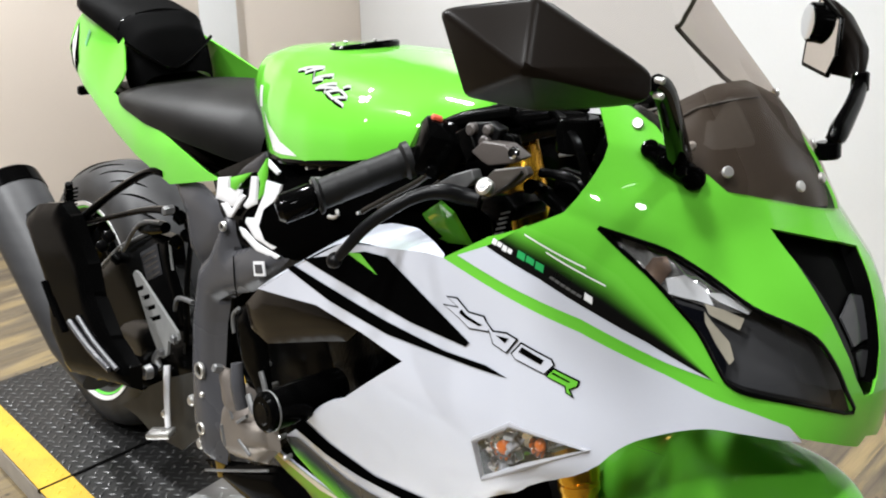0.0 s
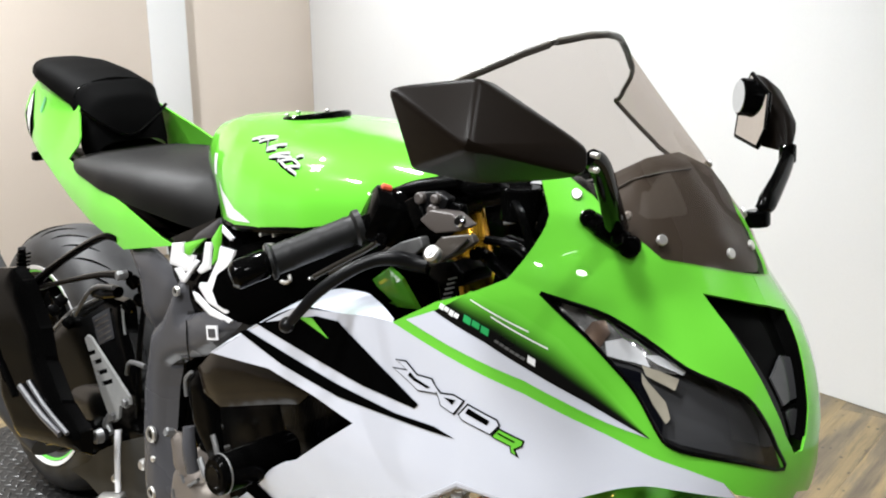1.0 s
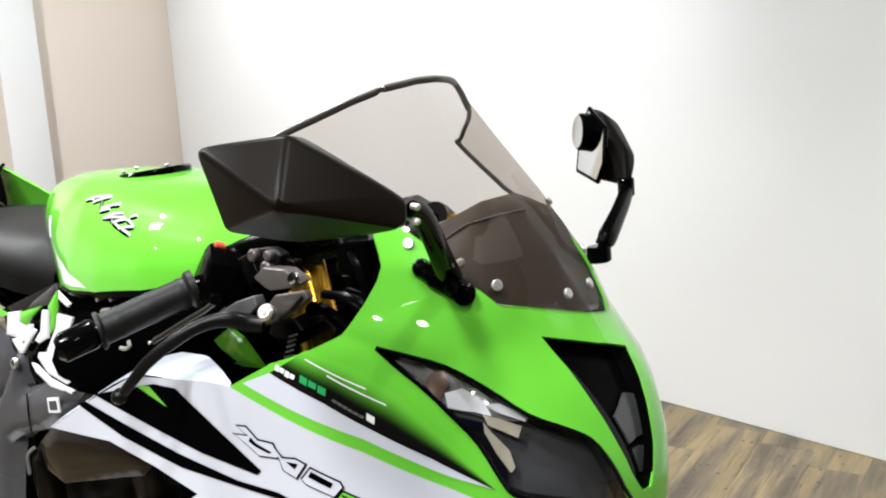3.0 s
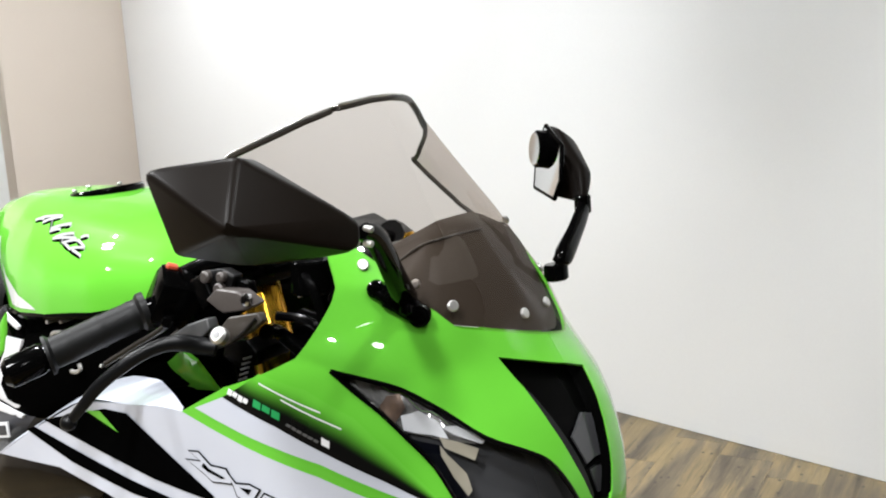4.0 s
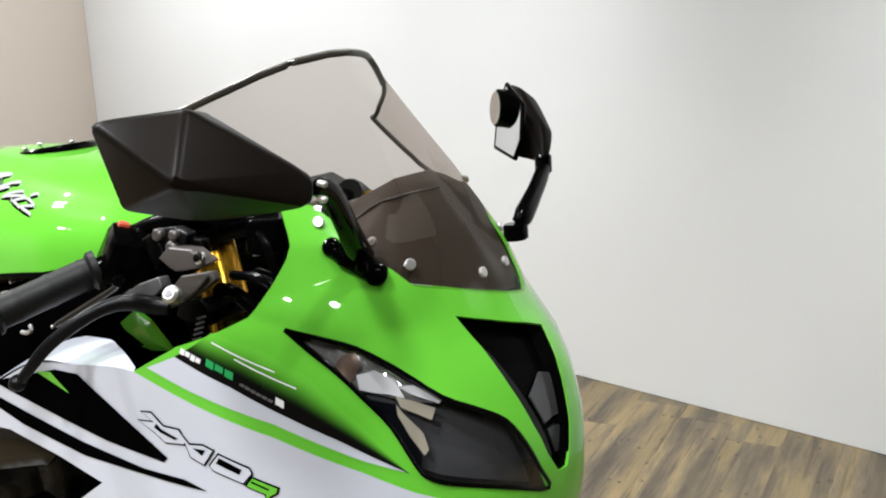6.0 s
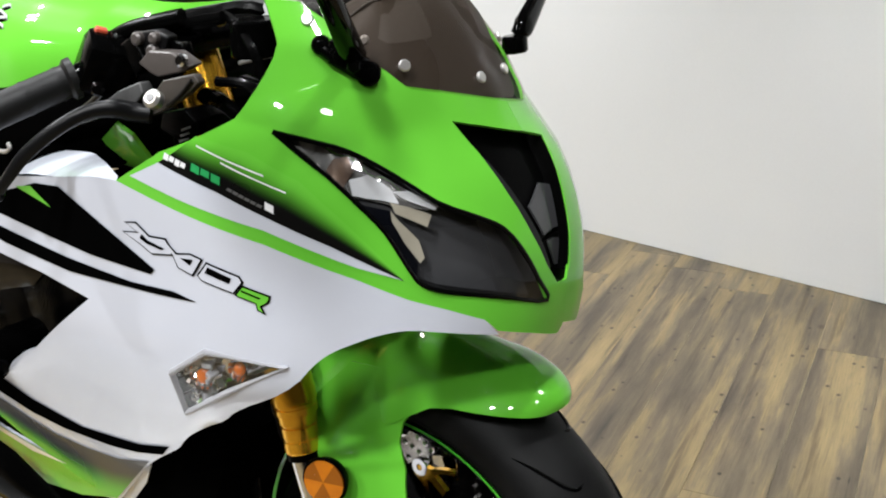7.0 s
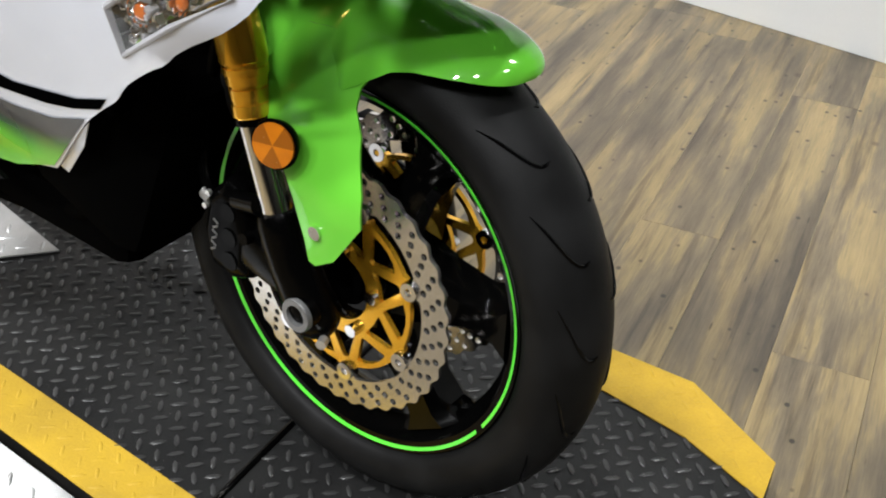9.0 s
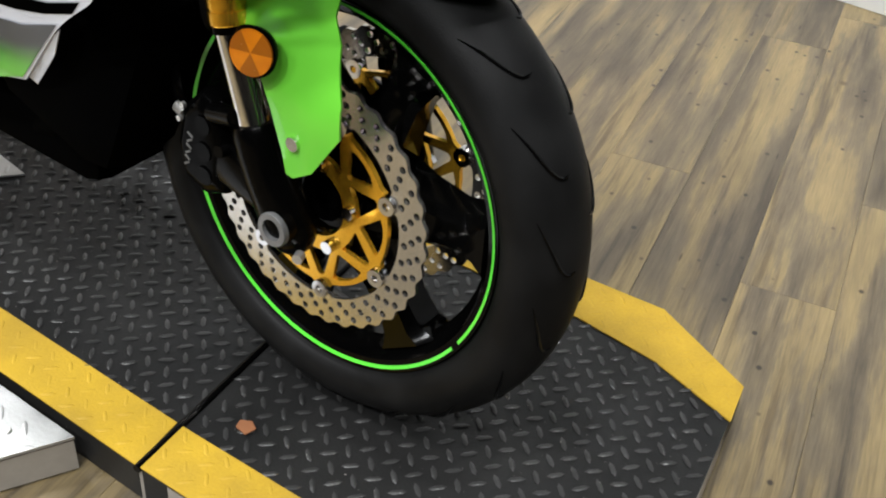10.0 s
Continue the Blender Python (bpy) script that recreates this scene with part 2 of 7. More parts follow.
def plank_wood():
    m = bpy.data.materials.new("weathered_vinyl_plank")
    m.use_nodes = True
    n, l = m.node_tree.nodes, m.node_tree.links
    b = n["Principled BSDF"]
    info, tc = n.new("ShaderNodeObjectInfo"), n.new("ShaderNodeTexCoord")
    shift = n.new("ShaderNodeVectorMath")
    shift.operation = "MULTIPLY_ADD"
    com = n.new("ShaderNodeCombineXYZ")
    for k in range(3):
        l.new(info.outputs["Random"], com.inputs[k])
    l.new(com.outputs[0], shift.inputs[0])
    shift.inputs[1].default_value = (37, 91, 53)
    l.new(tc.outputs["Object"], shift.inputs[2])

    def noise_at(scale, detail, stretch):
        mp = n.new("ShaderNodeMapping")
        mp.inputs["Scale"].default_value = stretch
        l.new(shift.outputs[0], mp.inputs[0])
        t = n.new("ShaderNodeTexNoise")
        t.inputs["Scale"].default_value, t.inputs["Detail"].default_value, t.inputs["Roughness"].default_value = scale, detail, 0.62
        l.new(mp.outputs[0], t.inputs["Vector"])
        return t.outputs[0]

    patch, streak, grain, drift = noise_at(6.0, 10, (0.30, 2.2, 1)), noise_at(12.0, 8, (0.18, 4.0, 1)), noise_at(46, 5, (0.30, 7, 1)), noise_at(2.2, 3, (0.7, 1.2, 1))

    def ramp(src, stops):
        r = n.new("ShaderNodeValToRGB")
        r.color_ramp.elements[0].position, r.color_ramp.elements[0].color = stops[0][0], (*stops[0][1], 1)
        r.color_ramp.elements[1].position, r.color_ramp.elements[1].color = stops[-1][0], (*stops[-1][1], 1)
        for pos, col in stops[1:-1]:
            e = r.color_ramp.elements.new(pos)
            e.color = (*col, 1)
        l.new(src, r.inputs[0])
        return r.outputs[0]

    def times(a, c, amount=1.0):
        mx = n.new("ShaderNodeMix")
        mx.data_type, mx.blend_type = "RGBA", "MULTIPLY"
        mx.inputs[0].default_value = amount
        l.new(a, mx.inputs[6])
        l.new(c, mx.inputs[7])
        return mx.outputs[2]

    def spots(scale, stretch, keep, size, colour):
        """Few scattered marks: one cell in several carries one."""
        mp = n.new("ShaderNodeMapping")
        mp.inputs["Scale"].default_value = stretch
        l.new(shift.outputs[0], mp.inputs[0])
        v, sep, use, off = n.new("ShaderNodeTexVoronoi"), n.new("ShaderNodeSeparateColor"), n.new("ShaderNodeMath"), n.new("ShaderNodeMath")
        v.inputs["Scale"].default_value = scale
        l.new(mp.outputs[0], v.inputs["Vector"])
        l.new(v.outputs["Color"], sep.inputs[0])
        use.operation, off.operation = "GREATER_THAN", "ADD"
        l.new(sep.outputs[0], use.inputs[0])
        use.inputs[1].default_value = keep
        l.new(use.outputs[0], off.inputs[0])
        l.new(v.outputs["Distance"], off.inputs[1])
        return ramp(off.outputs[0], [(size * 0.55, colour), (size, (1, 1, 1))])

    # cream wood worn to violet grey in long ragged patches
    base = ramp(patch, [(0.34, (0.046, 0.036, 0.023)), (0.44, (0.082, 0.065, 0.040)), (0.49, (0.105, 0.082, 0.047)), (0.54, (0.146, 0.110, 0.053)), (0.68, (0.170, 0.129, 0.060))])
    out = times(base, ramp(streak, [(0.36, (0.48, 0.46, 0.45)), (0.44, (0.88, 0.87, 0.87)), (0.58, (1.05, 1.04, 1.02))]))
    out = times(out, ramp(grain, [(0.3, (0.76, 0.75, 0.74)), (0.6, (1.07, 1.06, 1.05))]))
    out = times(out, ramp(drift, [(0.35, (0.74, 0.74, 0.76)), (0.62, (1.06, 1.06, 1.05))]))
    tone = n.new("ShaderNodeMapRange")
    tone.inputs[3].default_value, tone.inputs[4].default_value = 0.92, 1.06
    l.new(info.outputs["Random"], tone.inputs[0])
    out = times(out, tone.outputs[0])
    # soft knots, pin holes, short splits along the grain
    out = times(out, spots(7.0, (0.8, 1, 1), 0.30, 0.09, (0.50, 0.46, 0.42)))
    out = times(out, spots(30.0, (0.8, 1, 1), 0.36, 0.17, (0.12, 0.10, 0.08)))
    out = times(out, spots(16.0, (0.45, 3.0, 1), 0.22, 0.12, (0.25, 0.20, 0.17)))
    l.new(out, b.inputs["Base Color"])
    b.inputs["Roughness"].default_value = 0.36
    bp = n.new("ShaderNodeBump")
    bp.inputs["Strength"].default_value, bp.inputs["Distance"].default_value = 0.35, 0.001
    l.new(grain, bp.inputs["Height"])
    l.new(bp.outputs[0], b.inputs["Normal"])
    return m


WOOD = plank_wood()

# ---- mesh helpers ----
HIGH = 0.0603          # top of the platform
TYRE_R = 0.3005


def body(p):
    """Bike's own frame (x ahead, y left, z over the platform, leaning on its stand) to the world."""
    return Vector((p[0], p[1] + 0.1024 * p[2] - 0.058 + 0.003 * p[0], p[2] + HIGH))


def front(p):
    """Front wheel's frame, about the axle and turned a little to the right, to the world."""
    z = p[2] + TYRE_R
    return Vector((p[0] + 0.05 * p[1], p[1] + 0.058 * z - 0.05 * p[0], z + HIGH))



def finish(bm, name, material, sharp=38):
    me = bpy.data.meshes.new(name)
    bmesh.ops.recalc_face_normals(bm, faces=bm.faces[:])
    for f in bm.faces:
        f.smooth = True
    bm.to_mesh(me)
    bm.free()
    me.set_sharp_from_angle(angle=radians(sharp))
    me.materials.append(material)
    return me


def thing(name, place, label, category, group="", kind=""):
    ob = new(name)
    ob.empty_display_size = 0.1
    ob.location = place
    return tagged(ob, label, category, group, kind)


def part(name, bm, material, parent, label="", sharp=38):
    ob = new(name, finish(bm, name, material, sharp))
    ob.parent = parent
    if parent is not None and parent.type == "EMPTY":
        ob.matrix_parent_inverse = Matrix.Translation(-Vector(parent.location))
    return tagged(ob, label) if label else ob


def shaped(bm, f):
    for v in bm.verts:
        v.co = f(v.co)
    return bm


def box(size, centre, bevel=0.003, turn=(0, 0, 0), seg=2):
    bm = bmesh.new()
    bmesh.ops.create_cube(bm, size=1)
    for v in bm.verts:
        v.co = Vector((v.co.x * size[0], v.co.y * size[1], v.co.z * size[2]))
    if bevel:
        bmesh.ops.bevel(bm, geom=bm.edges[:], offset=min(bevel, min(size) * 0.45), segments=seg, affect="EDGES", profile=0.5)
    m = pose(*centre, *turn)
    for v in bm.verts:
        v.co = m @ v.co
    return bm


def rings(loops, closed=True, caps=True):
    bm = bmesh.new()
    vs = [[bm.verts.new(p) for p in loop] for loop in loops]
    n = len(vs[0])
    for a, b in zip(vs, vs[1:]):
        for i in range(n if closed else n - 1):
            j = (i + 1) % n
            bm.faces.new((a[i], a[j], b[j], b[i]))
    if caps and closed:
        bm.faces.new(vs[0][::-1])
        bm.faces.new(vs[-1])
    return bm


def spline(points, steps=6):
    pts = [Vector(p) for p in points]
    out = []
    for i in range(len(pts) - 1):
        p0, p1, p2, p3 = pts[max(0, i - 1)], pts[i], pts[i + 1], pts[min(len(pts) - 1, i + 2)]
        for k in range(steps):
            t = k / steps
            out.append(0.5 * ((2 * p1) + (p2 - p0) * t + (2 * p0 - 5 * p1 + 4 * p2 - p3) * t * t + (3 * p1 - p0 - 3 * p2 + p3) * t ** 3))
    return out + [pts[-1]]


def tube(points, radius, n=12, steps=5, caps=True, flat=1.0, side=(0, 1, 0)):
    """A round or flattened bar along a smooth line; radius may be a list, one for each point."""
    line = spline(points, steps) if steps > 1 else [Vector(p) for p in points]
    if not isinstance(radius, (list, tuple)):
        radius = [radius] * len(points)
    rad = np.interp(np.linspace(0, len(points) - 1, len(line)), range(len(points)), radius)
    loops = []
    ref = Vector(side)
    for i, p in enumerate(line):
        d = (line[min(i + 1, len(line) - 1)] - line[max(i - 1, 0)]).normalized()
        if abs(ref.dot(d)) > 0.97:
            ref = Vector((0, 0, 1)) if abs(d.z) < 0.9 else Vector((1, 0, 0))
        u = (ref - d * ref.dot(d)).normalized()
        w = d.cross(u)
        loops.append([p + (u * math.cos(a) + w * math.sin(a) * flat) * float(rad[i]) for a in [2 * math.pi * k / n for k in range(n)]])
    return rings(loops, True, caps)


def rod(a, b, radius, n=16, bevel=0.002):
    a, b = Vector(a), Vector(b)
    d = (b - a).normalized()
    r = radius
    bv = min(bevel, r * 0.4, (b - a).length * 0.3)
    up = Vector((0, 0, 1)) if abs(d.z) < 0.9 else Vector((1, 0, 0))
    return tube([a, a + d * bv, b - d * bv, b], [r - bv, r, r, r - bv], n, 1, True, 1.0, up)


def lathe(profile, n=96, lo=0.0, hi=360.0, closed=True):
    """Turns (radius, y) round the wheel's axle."""
    loops = []
    steps = n if hi - lo >= 360 else n + 1
    for i in range(steps):
        a = radians(lo + (hi - lo) * i / n)
        loops.append([Vector((r * math.cos(a), y, r * math.sin(a))) for r, y in profile])
    if hi - lo >= 360:
        bm = bmesh.new()
        vs = [[bm.verts.new(p) for p in loop] for loop in loops]
        k = len(profile)
        for i in range(n):
            a, b = vs[i], vs[(i + 1) % n]
            for j in range(k if closed else k - 1):
                bm.faces.new((a[j], a[(j + 1) % k], b[(j + 1) % k], b[j]))
        return bm
    return rings(loops, closed, closed)


def inside(p, poly):
    hit = False
    for (ax, ay), (bx, by) in zip(poly, poly[1:] + poly[:1]):
        if (ay > p[1]) != (by > p[1]) and p[0] < (bx - ax) * (p[1] - ay) / (by - ay) + ax:
            hit = not hit
    return hit


def fill(outline, holes=(), step=0.02):
    """Triangles of a flat outline with holes: points and index triples."""
    loops, pts, edges = [list(map(tuple, outline))] + [list(map(tuple, h)) for h in holes], [], []
    for loop in loops:
        base, k = len(pts), len(loop)
        pts += [Vector(p) for p in loop]
        edges += [(base + i, base + (i + 1) % k) for i in range(k)]
    if step:
        xs, ys = [p[0] for p in outline], [p[1] for p in outline]
        ring = [Vector(p) for p in outline]
        for iy in range(int((max(ys) - min(ys)) / step) + 1):
            for ix in range(int((max(xs) - min(xs)) / step) + 1):
                p = (min(xs) + (ix + 0.5 + 0.25 * (iy % 2)) * step, min(ys) + (iy + 0.5) * step)
                if inside(p, loops[0]) and not any(inside(p, h) for h in loops[1:]) and min((Vector(p) - q).length for q in ring) > step * 0.45:
                    pts.append(Vector(p))
    co, _, faces, *_ = geometry.delaunay_2d_cdt(pts, edges, [], 1, 1e-6)
    keep = []
    for f in faces:
        for i in range(1, len(f) - 1):
            tri = (f[0], f[i], f[i + 1])
            c = (co[tri[0]] + co[tri[1]] + co[tri[2]]) / 3
            if inside(c, loops[0]) and not any(inside(c, h) for h in loops[1:]):
                keep.append(tri)
    return co, keep


def dense(outline, step):
    out = []
    for a, b in zip(outline, outline[1:] + outline[:1]):
        a, b = Vector(a), Vector(b)
        k = max(1, int((b - a).length / step))
        out += [tuple(a + (b - a) * i / k) for i in range(k)]
    return out


def sheet(outline, surface, thick=0.003, lift=0.0, step=0.02, holes=(), wide=1.0, to_world=body, up=0.0):
    """A moulded panel: an outline on a surface, given thickness inwards and turned edges."""
    o = dense([(a * wide, b) for a, b in outline], step * 0.6)
    hs = [dense([(a * wide, b) for a, b in h], step * 0.6) for h in holes]
    co, tris = fill(o, hs, step)

    def at(c, depth):
        s, z = c[0] / wide, c[1]
        e = 1e-3
        p = Vector(surface(s, z))
        nrm = (Vector(surface(s + e, z)) - Vector(surface(s - e if s > e else s, z))).cross(Vector(surface(s, z + e)) - Vector(surface(s, z - e)))
        if nrm.length < 1e-12:
            nrm = Vector((1, 0, 0))
        nrm.normalize()
        if nrm.dot(Vector((max(0, p.x + 0.1), p.y, up))) < 0:
            nrm = -nrm
        return to_world(p + nrm * depth)

    bm = bmesh.new()
    outer = [bm.verts.new(at(c, lift)) for c in co]
    for t in tris:
        bm.faces.new([outer[i] for i in t])
    if thick:
        inner = [bm.verts.new(at(c, lift - thick)) for c in co]
        for t in tris:
            bm.faces.new([inner[i] for i in reversed(t)])
        count = {}
        for t in tris:
            for a, b in ((t[0], t[1]), (t[1], t[2]), (t[2], t[0])):
                count[tuple(sorted((a, b)))] = count.get(tuple(sorted((a, b))), 0) + 1
        for (a, b), k in count.items():
            if k == 1:
                q = [bm.verts.new(at(co[a], lift)), bm.verts.new(at(co[b], lift)), bm.verts.new(at(co[b], lift - thick)), bm.verts.new(at(co[a], lift - thick))]
                bm.faces.new(q)
    return bm


def plate(outline, holes, thick, place, step=0.0):
    """A flat cut plate: place(u, v, w) puts it in the world."""
    co, tris = fill(outline, holes, step)
    bm = bmesh.new()
    layers = [[bm.verts.new(place(c[0], c[1], w)) for c in co] for w in (thick / 2, -thick / 2)]
    for t in tris:
        bm.faces.new([layers[0][i] for i in t])
        bm.faces.new([layers[1][i] for i in reversed(t)])
    count = {}
    for t in tris:
        for a, b in ((t[0], t[1]), (t[1], t[2]), (t[2], t[0])):
            count[tuple(sorted((a, b)))] = count.get(tuple(sorted((a, b))), 0) + 1
    for (a, b), k in count.items():
        if k == 1:
            bm.faces.new((layers[0][a], layers[0][b], layers[1][b], layers[1][a]))
    return bm


def pad(poly, y, dome=0.008, rim=0.018, thick=0.006, step=0.010, tilt=0.0):
    """A side panel whose middle swells outwards and whose edges turn in; tilt leans it by its height."""
    ring = [(Vector(a), Vector(b)) for a, b in zip(poly, poly[1:] + poly[:1])]

    def surf(x, z):
        q = Vector((x, z))
        d = min((q - (a + (b - a) * min(1, max(0, (q - a).dot(b - a) / (b - a).length_squared)))).length for a, b in ring)
        e = min(1, d / rim)
        return (x, y - dome * (2 * e - e * e) + tilt * (z - 0.6), z)
    return sheet(poly, surf, thick, 0.0, step)


def circle(cx, cy, r, n=10):
    return [(cx + r * math.cos(2 * math.pi * i / n), cy + r * math.sin(2 * math.pi * i / n)) for i in range(n)]

# ---- room ----
WALL_A = -0.122
ALONG = Vector((math.cos(WALL_A), math.sin(WALL_A), 0))
ACROSS = Vector((-ALONG.y, ALONG.x, 0))


def wall(name, u0, u1, n0, n1, z0, z1, material, label):
    bm = box((u1 - u0, n1 - n0, z1 - z0), ((u0 + u1) / 2, (n0 + n1) / 2, (z0 + z1) / 2), 0.004)
    shaped(bm, lambda p: ALONG * p.x + ACROSS * p.y + Vector((0, 0, p.z)))
    return tagged(new(name, finish(bm, name, material)), label, "wall", "", "structure")


wall("wall_north", -4.2, 7.2, 1.916, 2.066, 0, CEIL, PAINTWALL, "smooth white painted showroom wall with faint scuffs")
wall("wall_west", -4.2, -4.05, 1.229, 1.916, 0, CEIL, BEIGE, "beige painted return wall beside the white wall")
# white strip: the light spill on the beige wall put into paint
wall("wall_west_spill", -4.2, -4.0, 1.045, 1.229, 0, CEIL, PAINTWALL, "narrow white strip, slightly proud, standing for light spilled on the beige wall")
wall("wall_west_side", -4.2, -4.002, -8.0, 1.045, 0, CEIL, BEIGE, "beige painted side wall next to the bright strip")
wall("wall_south", -4.2, 7.2, -8.15, -8.0, 0, CEIL, FARWALL, "plain grey painted wall far behind the camera")
wall("wall_east", 7.2, 7.35, -8.15, 2.066, 0, CEIL, FARWALL, "plain grey painted wall at the room's end")
bm = box((13.6, 13.2, 0.1), (1.2, -2.9, CEIL + 0.05), 0.0)
tagged(new("ceiling", finish(bm, "ceiling", CEILING)), "plain dark painted showroom ceiling", "ceiling", "", "structure")
bm = box((13.6, 13.2, 0.1), (1.2, -2.9, -0.056), 0.0)
FLOOR = tagged(new("floor", finish(bm, "floor", WOOD)), "weathered grey-brown wood-look plank floor with knots", "floor", "", "structure")

# ---- platform ----
PLATFORM = thing("display_platform", (-0.8, 0.06, 0), "low black rubber-topped platform with worn yellow borders", "platform")
FRONT_SEAM = ((-0.096, -0.265), (-0.168, 0.385))
REAR_SEAM = ((-1.518, -0.223), (-1.62, 0.432))
DECK = [
    [FRONT_SEAM[0], (0.30, -0.265), (0.43, -0.15), (0.459, 0.097), (0.434, 0.312), (0.279, 0.399), FRONT_SEAM[1]],
    [REAR_SEAM[0], FRONT_SEAM[0], FRONT_SEAM[1], REAR_SEAM[1]],
    [(-2.16, -0.205), REAR_SEAM[0], REAR_SEAM[1], (-2.26, 0.45)],
]
BORDER = [
    [FRONT_SEAM[0], (0.30, -0.265), (0.26, -0.187), (-0.108, -0.187)],
    [(0.279, 0.399), (0.434, 0.312), (0.444, 0.237), (0.316, 0.284), (0.183, 0.299), (-0.158, 0.302), FRONT_SEAM[1]],
    [REAR_SEAM[0], FRONT_SEAM[0], (-0.108, -0.187), (-1.530, -0.145)],
    [REAR_SEAM[1], FRONT_SEAM[1], (-0.158, 0.302), (-1.607, 0.345)],
    [(-2.16, -0.205), REAR_SEAM[0], (-1.530, -0.145), (-2.17, -0.127)],
    [(-2.26, 0.45), REAR_SEAM[1], (-1.607, 0.345), (-2.25, 0.363)],
]


def shrink(poly, d):
    c = Vector((sum(p[0] for p in poly) / len(poly), sum(p[1] for p in poly) / len(poly)))
    return [tuple(Vector(p) + (c - Vector(p)).normalized() * d) for p in poly]


def treads(region, avoid, z, pitch=0.0339, size=(0.0118, 0.0038, 0.0021)):
    """Raised lens-shaped bars, two crossed sets in each cell."""
    verts, faces = [], []
    xs, ys = [p[0] for p in region], [p[1] for p in region]
    i0, i1 = int(2 * min(xs) / pitch) - 2, int(2 * max(xs) / pitch) + 4
    j0, j1 = int(2 * min(ys) / pitch) - 2, int(2 * max(ys) / pitch) + 4
    for i in range(i0, i1):
        for j in range(j0, j1):
            if (i + j) % 2:
                continue
            c = (i * pitch / 2 + 0.0158, j * pitch / 2 + 0.0053)
            a = radians((45 if i % 2 else -45) + 5 * math.sin(12.9 * i + 7.7 * j))
            ux, uy = math.cos(a), math.sin(a)
            if not all(inside((c[0] + k * ux * size[0] * 1.25, c[1] + k * uy * size[0] * 1.25), region) for k in (-1, 0, 1)) or any(inside(c, a_) for a_ in avoid):
                continue
            h0 = size[2] * (0.8 + 0.3 * math.sin(5.1 * i * j + i))
            b = len(verts)
            for s, w, h in ((-1, 0, 0), (-0.5, -0.85, 0), (0.5, -0.85, 0), (1, 0, 0), (0.5, 0.85, 0), (-0.5, 0.85, 0), (-0.55, 0, 1), (0.55, 0, 1)):
                verts.append((c[0] + ux * s * size[0] - uy * w * size[1], c[1] + uy * s * size[0] + ux * w * size[1], z + h * h0))
            faces += [tuple(b + k for k in f) for f in ((0, 1, 6), (1, 2, 7, 6), (2, 3, 7), (3, 4, 7), (4, 5, 6, 7), (5, 0, 6))]
    return verts, faces


def relief(name, region, avoid, z, material, parent, **kw):
    v, f = treads(region, avoid, z, **kw)
    me = bpy.data.meshes.new(name)
    me.from_pydata(v, [], f)
    for p in me.polygons:
        p.use_smooth = True
    me.materials.append(material)
    ob = new(name, me)
    ob.parent = parent
    if parent.type == "EMPTY":
        ob.matrix_parent_inverse = Matrix.Translation(-Vector(parent.location))
    return tagged(ob, kind="stuff")


for k, deck in enumerate(DECK):
    d = part("deck_plate", plate(shrink(deck, 0.004), (), HIGH - 0.004, lambda u, v, w: Vector((u, v, w + HIGH / 2 - 0.002 + 0.0015))), PLATE, PLATFORM, "black raised-tread rubber deck section", 30)
    relief("tread", deck, BORDER, HIGH - 0.001, TREAD, d)
for poly in BORDER:
    s_ = part("border_stripe", plate(shrink(poly, 0.003), (), 0.002, lambda u, v, w: Vector((u, v, w + HIGH - 0.0006))), YELLOW, PLATFORM, "worn yellow painted border stripe", 30)
    relief("tread", poly, (), HIGH, YELLOW, s_)
for a, b in (FRONT_SEAM, REAR_SEAM):
    part("seam_strip", tube([(a[0], a[1] - 0.002, HIGH - 0.003), (b[0], b[1], HIGH - 0.003)], 0.0055, 8, 1), MATTE, PLATFORM, "dark dirty joint between the deck sections")
skirt = [(-2.17, -0.208), (-1.518, -0.226), (-0.096, -0.268), (0.305, -0.268), (0.437, -0.152), (0.466, 0.097), (0.440, 0.316), (0.281, 0.404), (-0.168, 0.389), (-1.62, 0.436), (-2.27, 0.454)]
part("platform_frame", plate(shrink(skirt, 0.010), (), 0.052, lambda u, v, w: Vector((u, v, w + 0.026))), RAMPSIDE, PLATFORM, "dusty grey metal frame edge")

RAMP = thing("tread_plate_ramp", (-0.7, -0.5, 0), "bright aluminium tread plate ramp with a riveted edge", "ramp")
poly = [(-0.192, -0.276), (-0.245, -0.372), (-0.95, -0.78), (-1.30, -0.78), (-1.30, -0.243)]
d = part("tread_sheet", plate(poly, (), 0.004, lambda u, v, w: Vector((u, v, w + 0.056))), ALU, RAMP, "polished aluminium tread sheet", 30)
relief("tread", poly, (), 0.058, ALU, d, pitch=0.044, size=(0.015, 0.004, 0.0018))
part("ramp_edge", plate(shrink(poly, 0.002), (), 0.048, lambda u, v, w: Vector((u, v, w + 0.027))), RAMPSIDE, RAMP, "dull folded metal edge")
part("rivet", rod((-0.262, -0.318, 0.057), (-0.262, -0.318, 0.0605), 0.006, 12), STEEL, RAMP)

SCRAP = thing("tread_plate_insert", (-0.95, 0.05, HIGH), "dull aluminium tread plate lying on the black platform", "metal plate")
poly = [(-0.70, 0.058), (-0.79, -0.05), (-1.25, -0.02), (-1.30, 0.17), (-0.95, 0.10)]
d = part("tread_sheet", plate(poly, (), 0.003, lambda u, v, w: Vector((u, v, w + HIGH + 0.0035))), ALU, SCRAP)
relief("tread", poly, (), HIGH + 0.005, ALU, d, pitch=0.044, size=(0.015, 0.004, 0.0018))

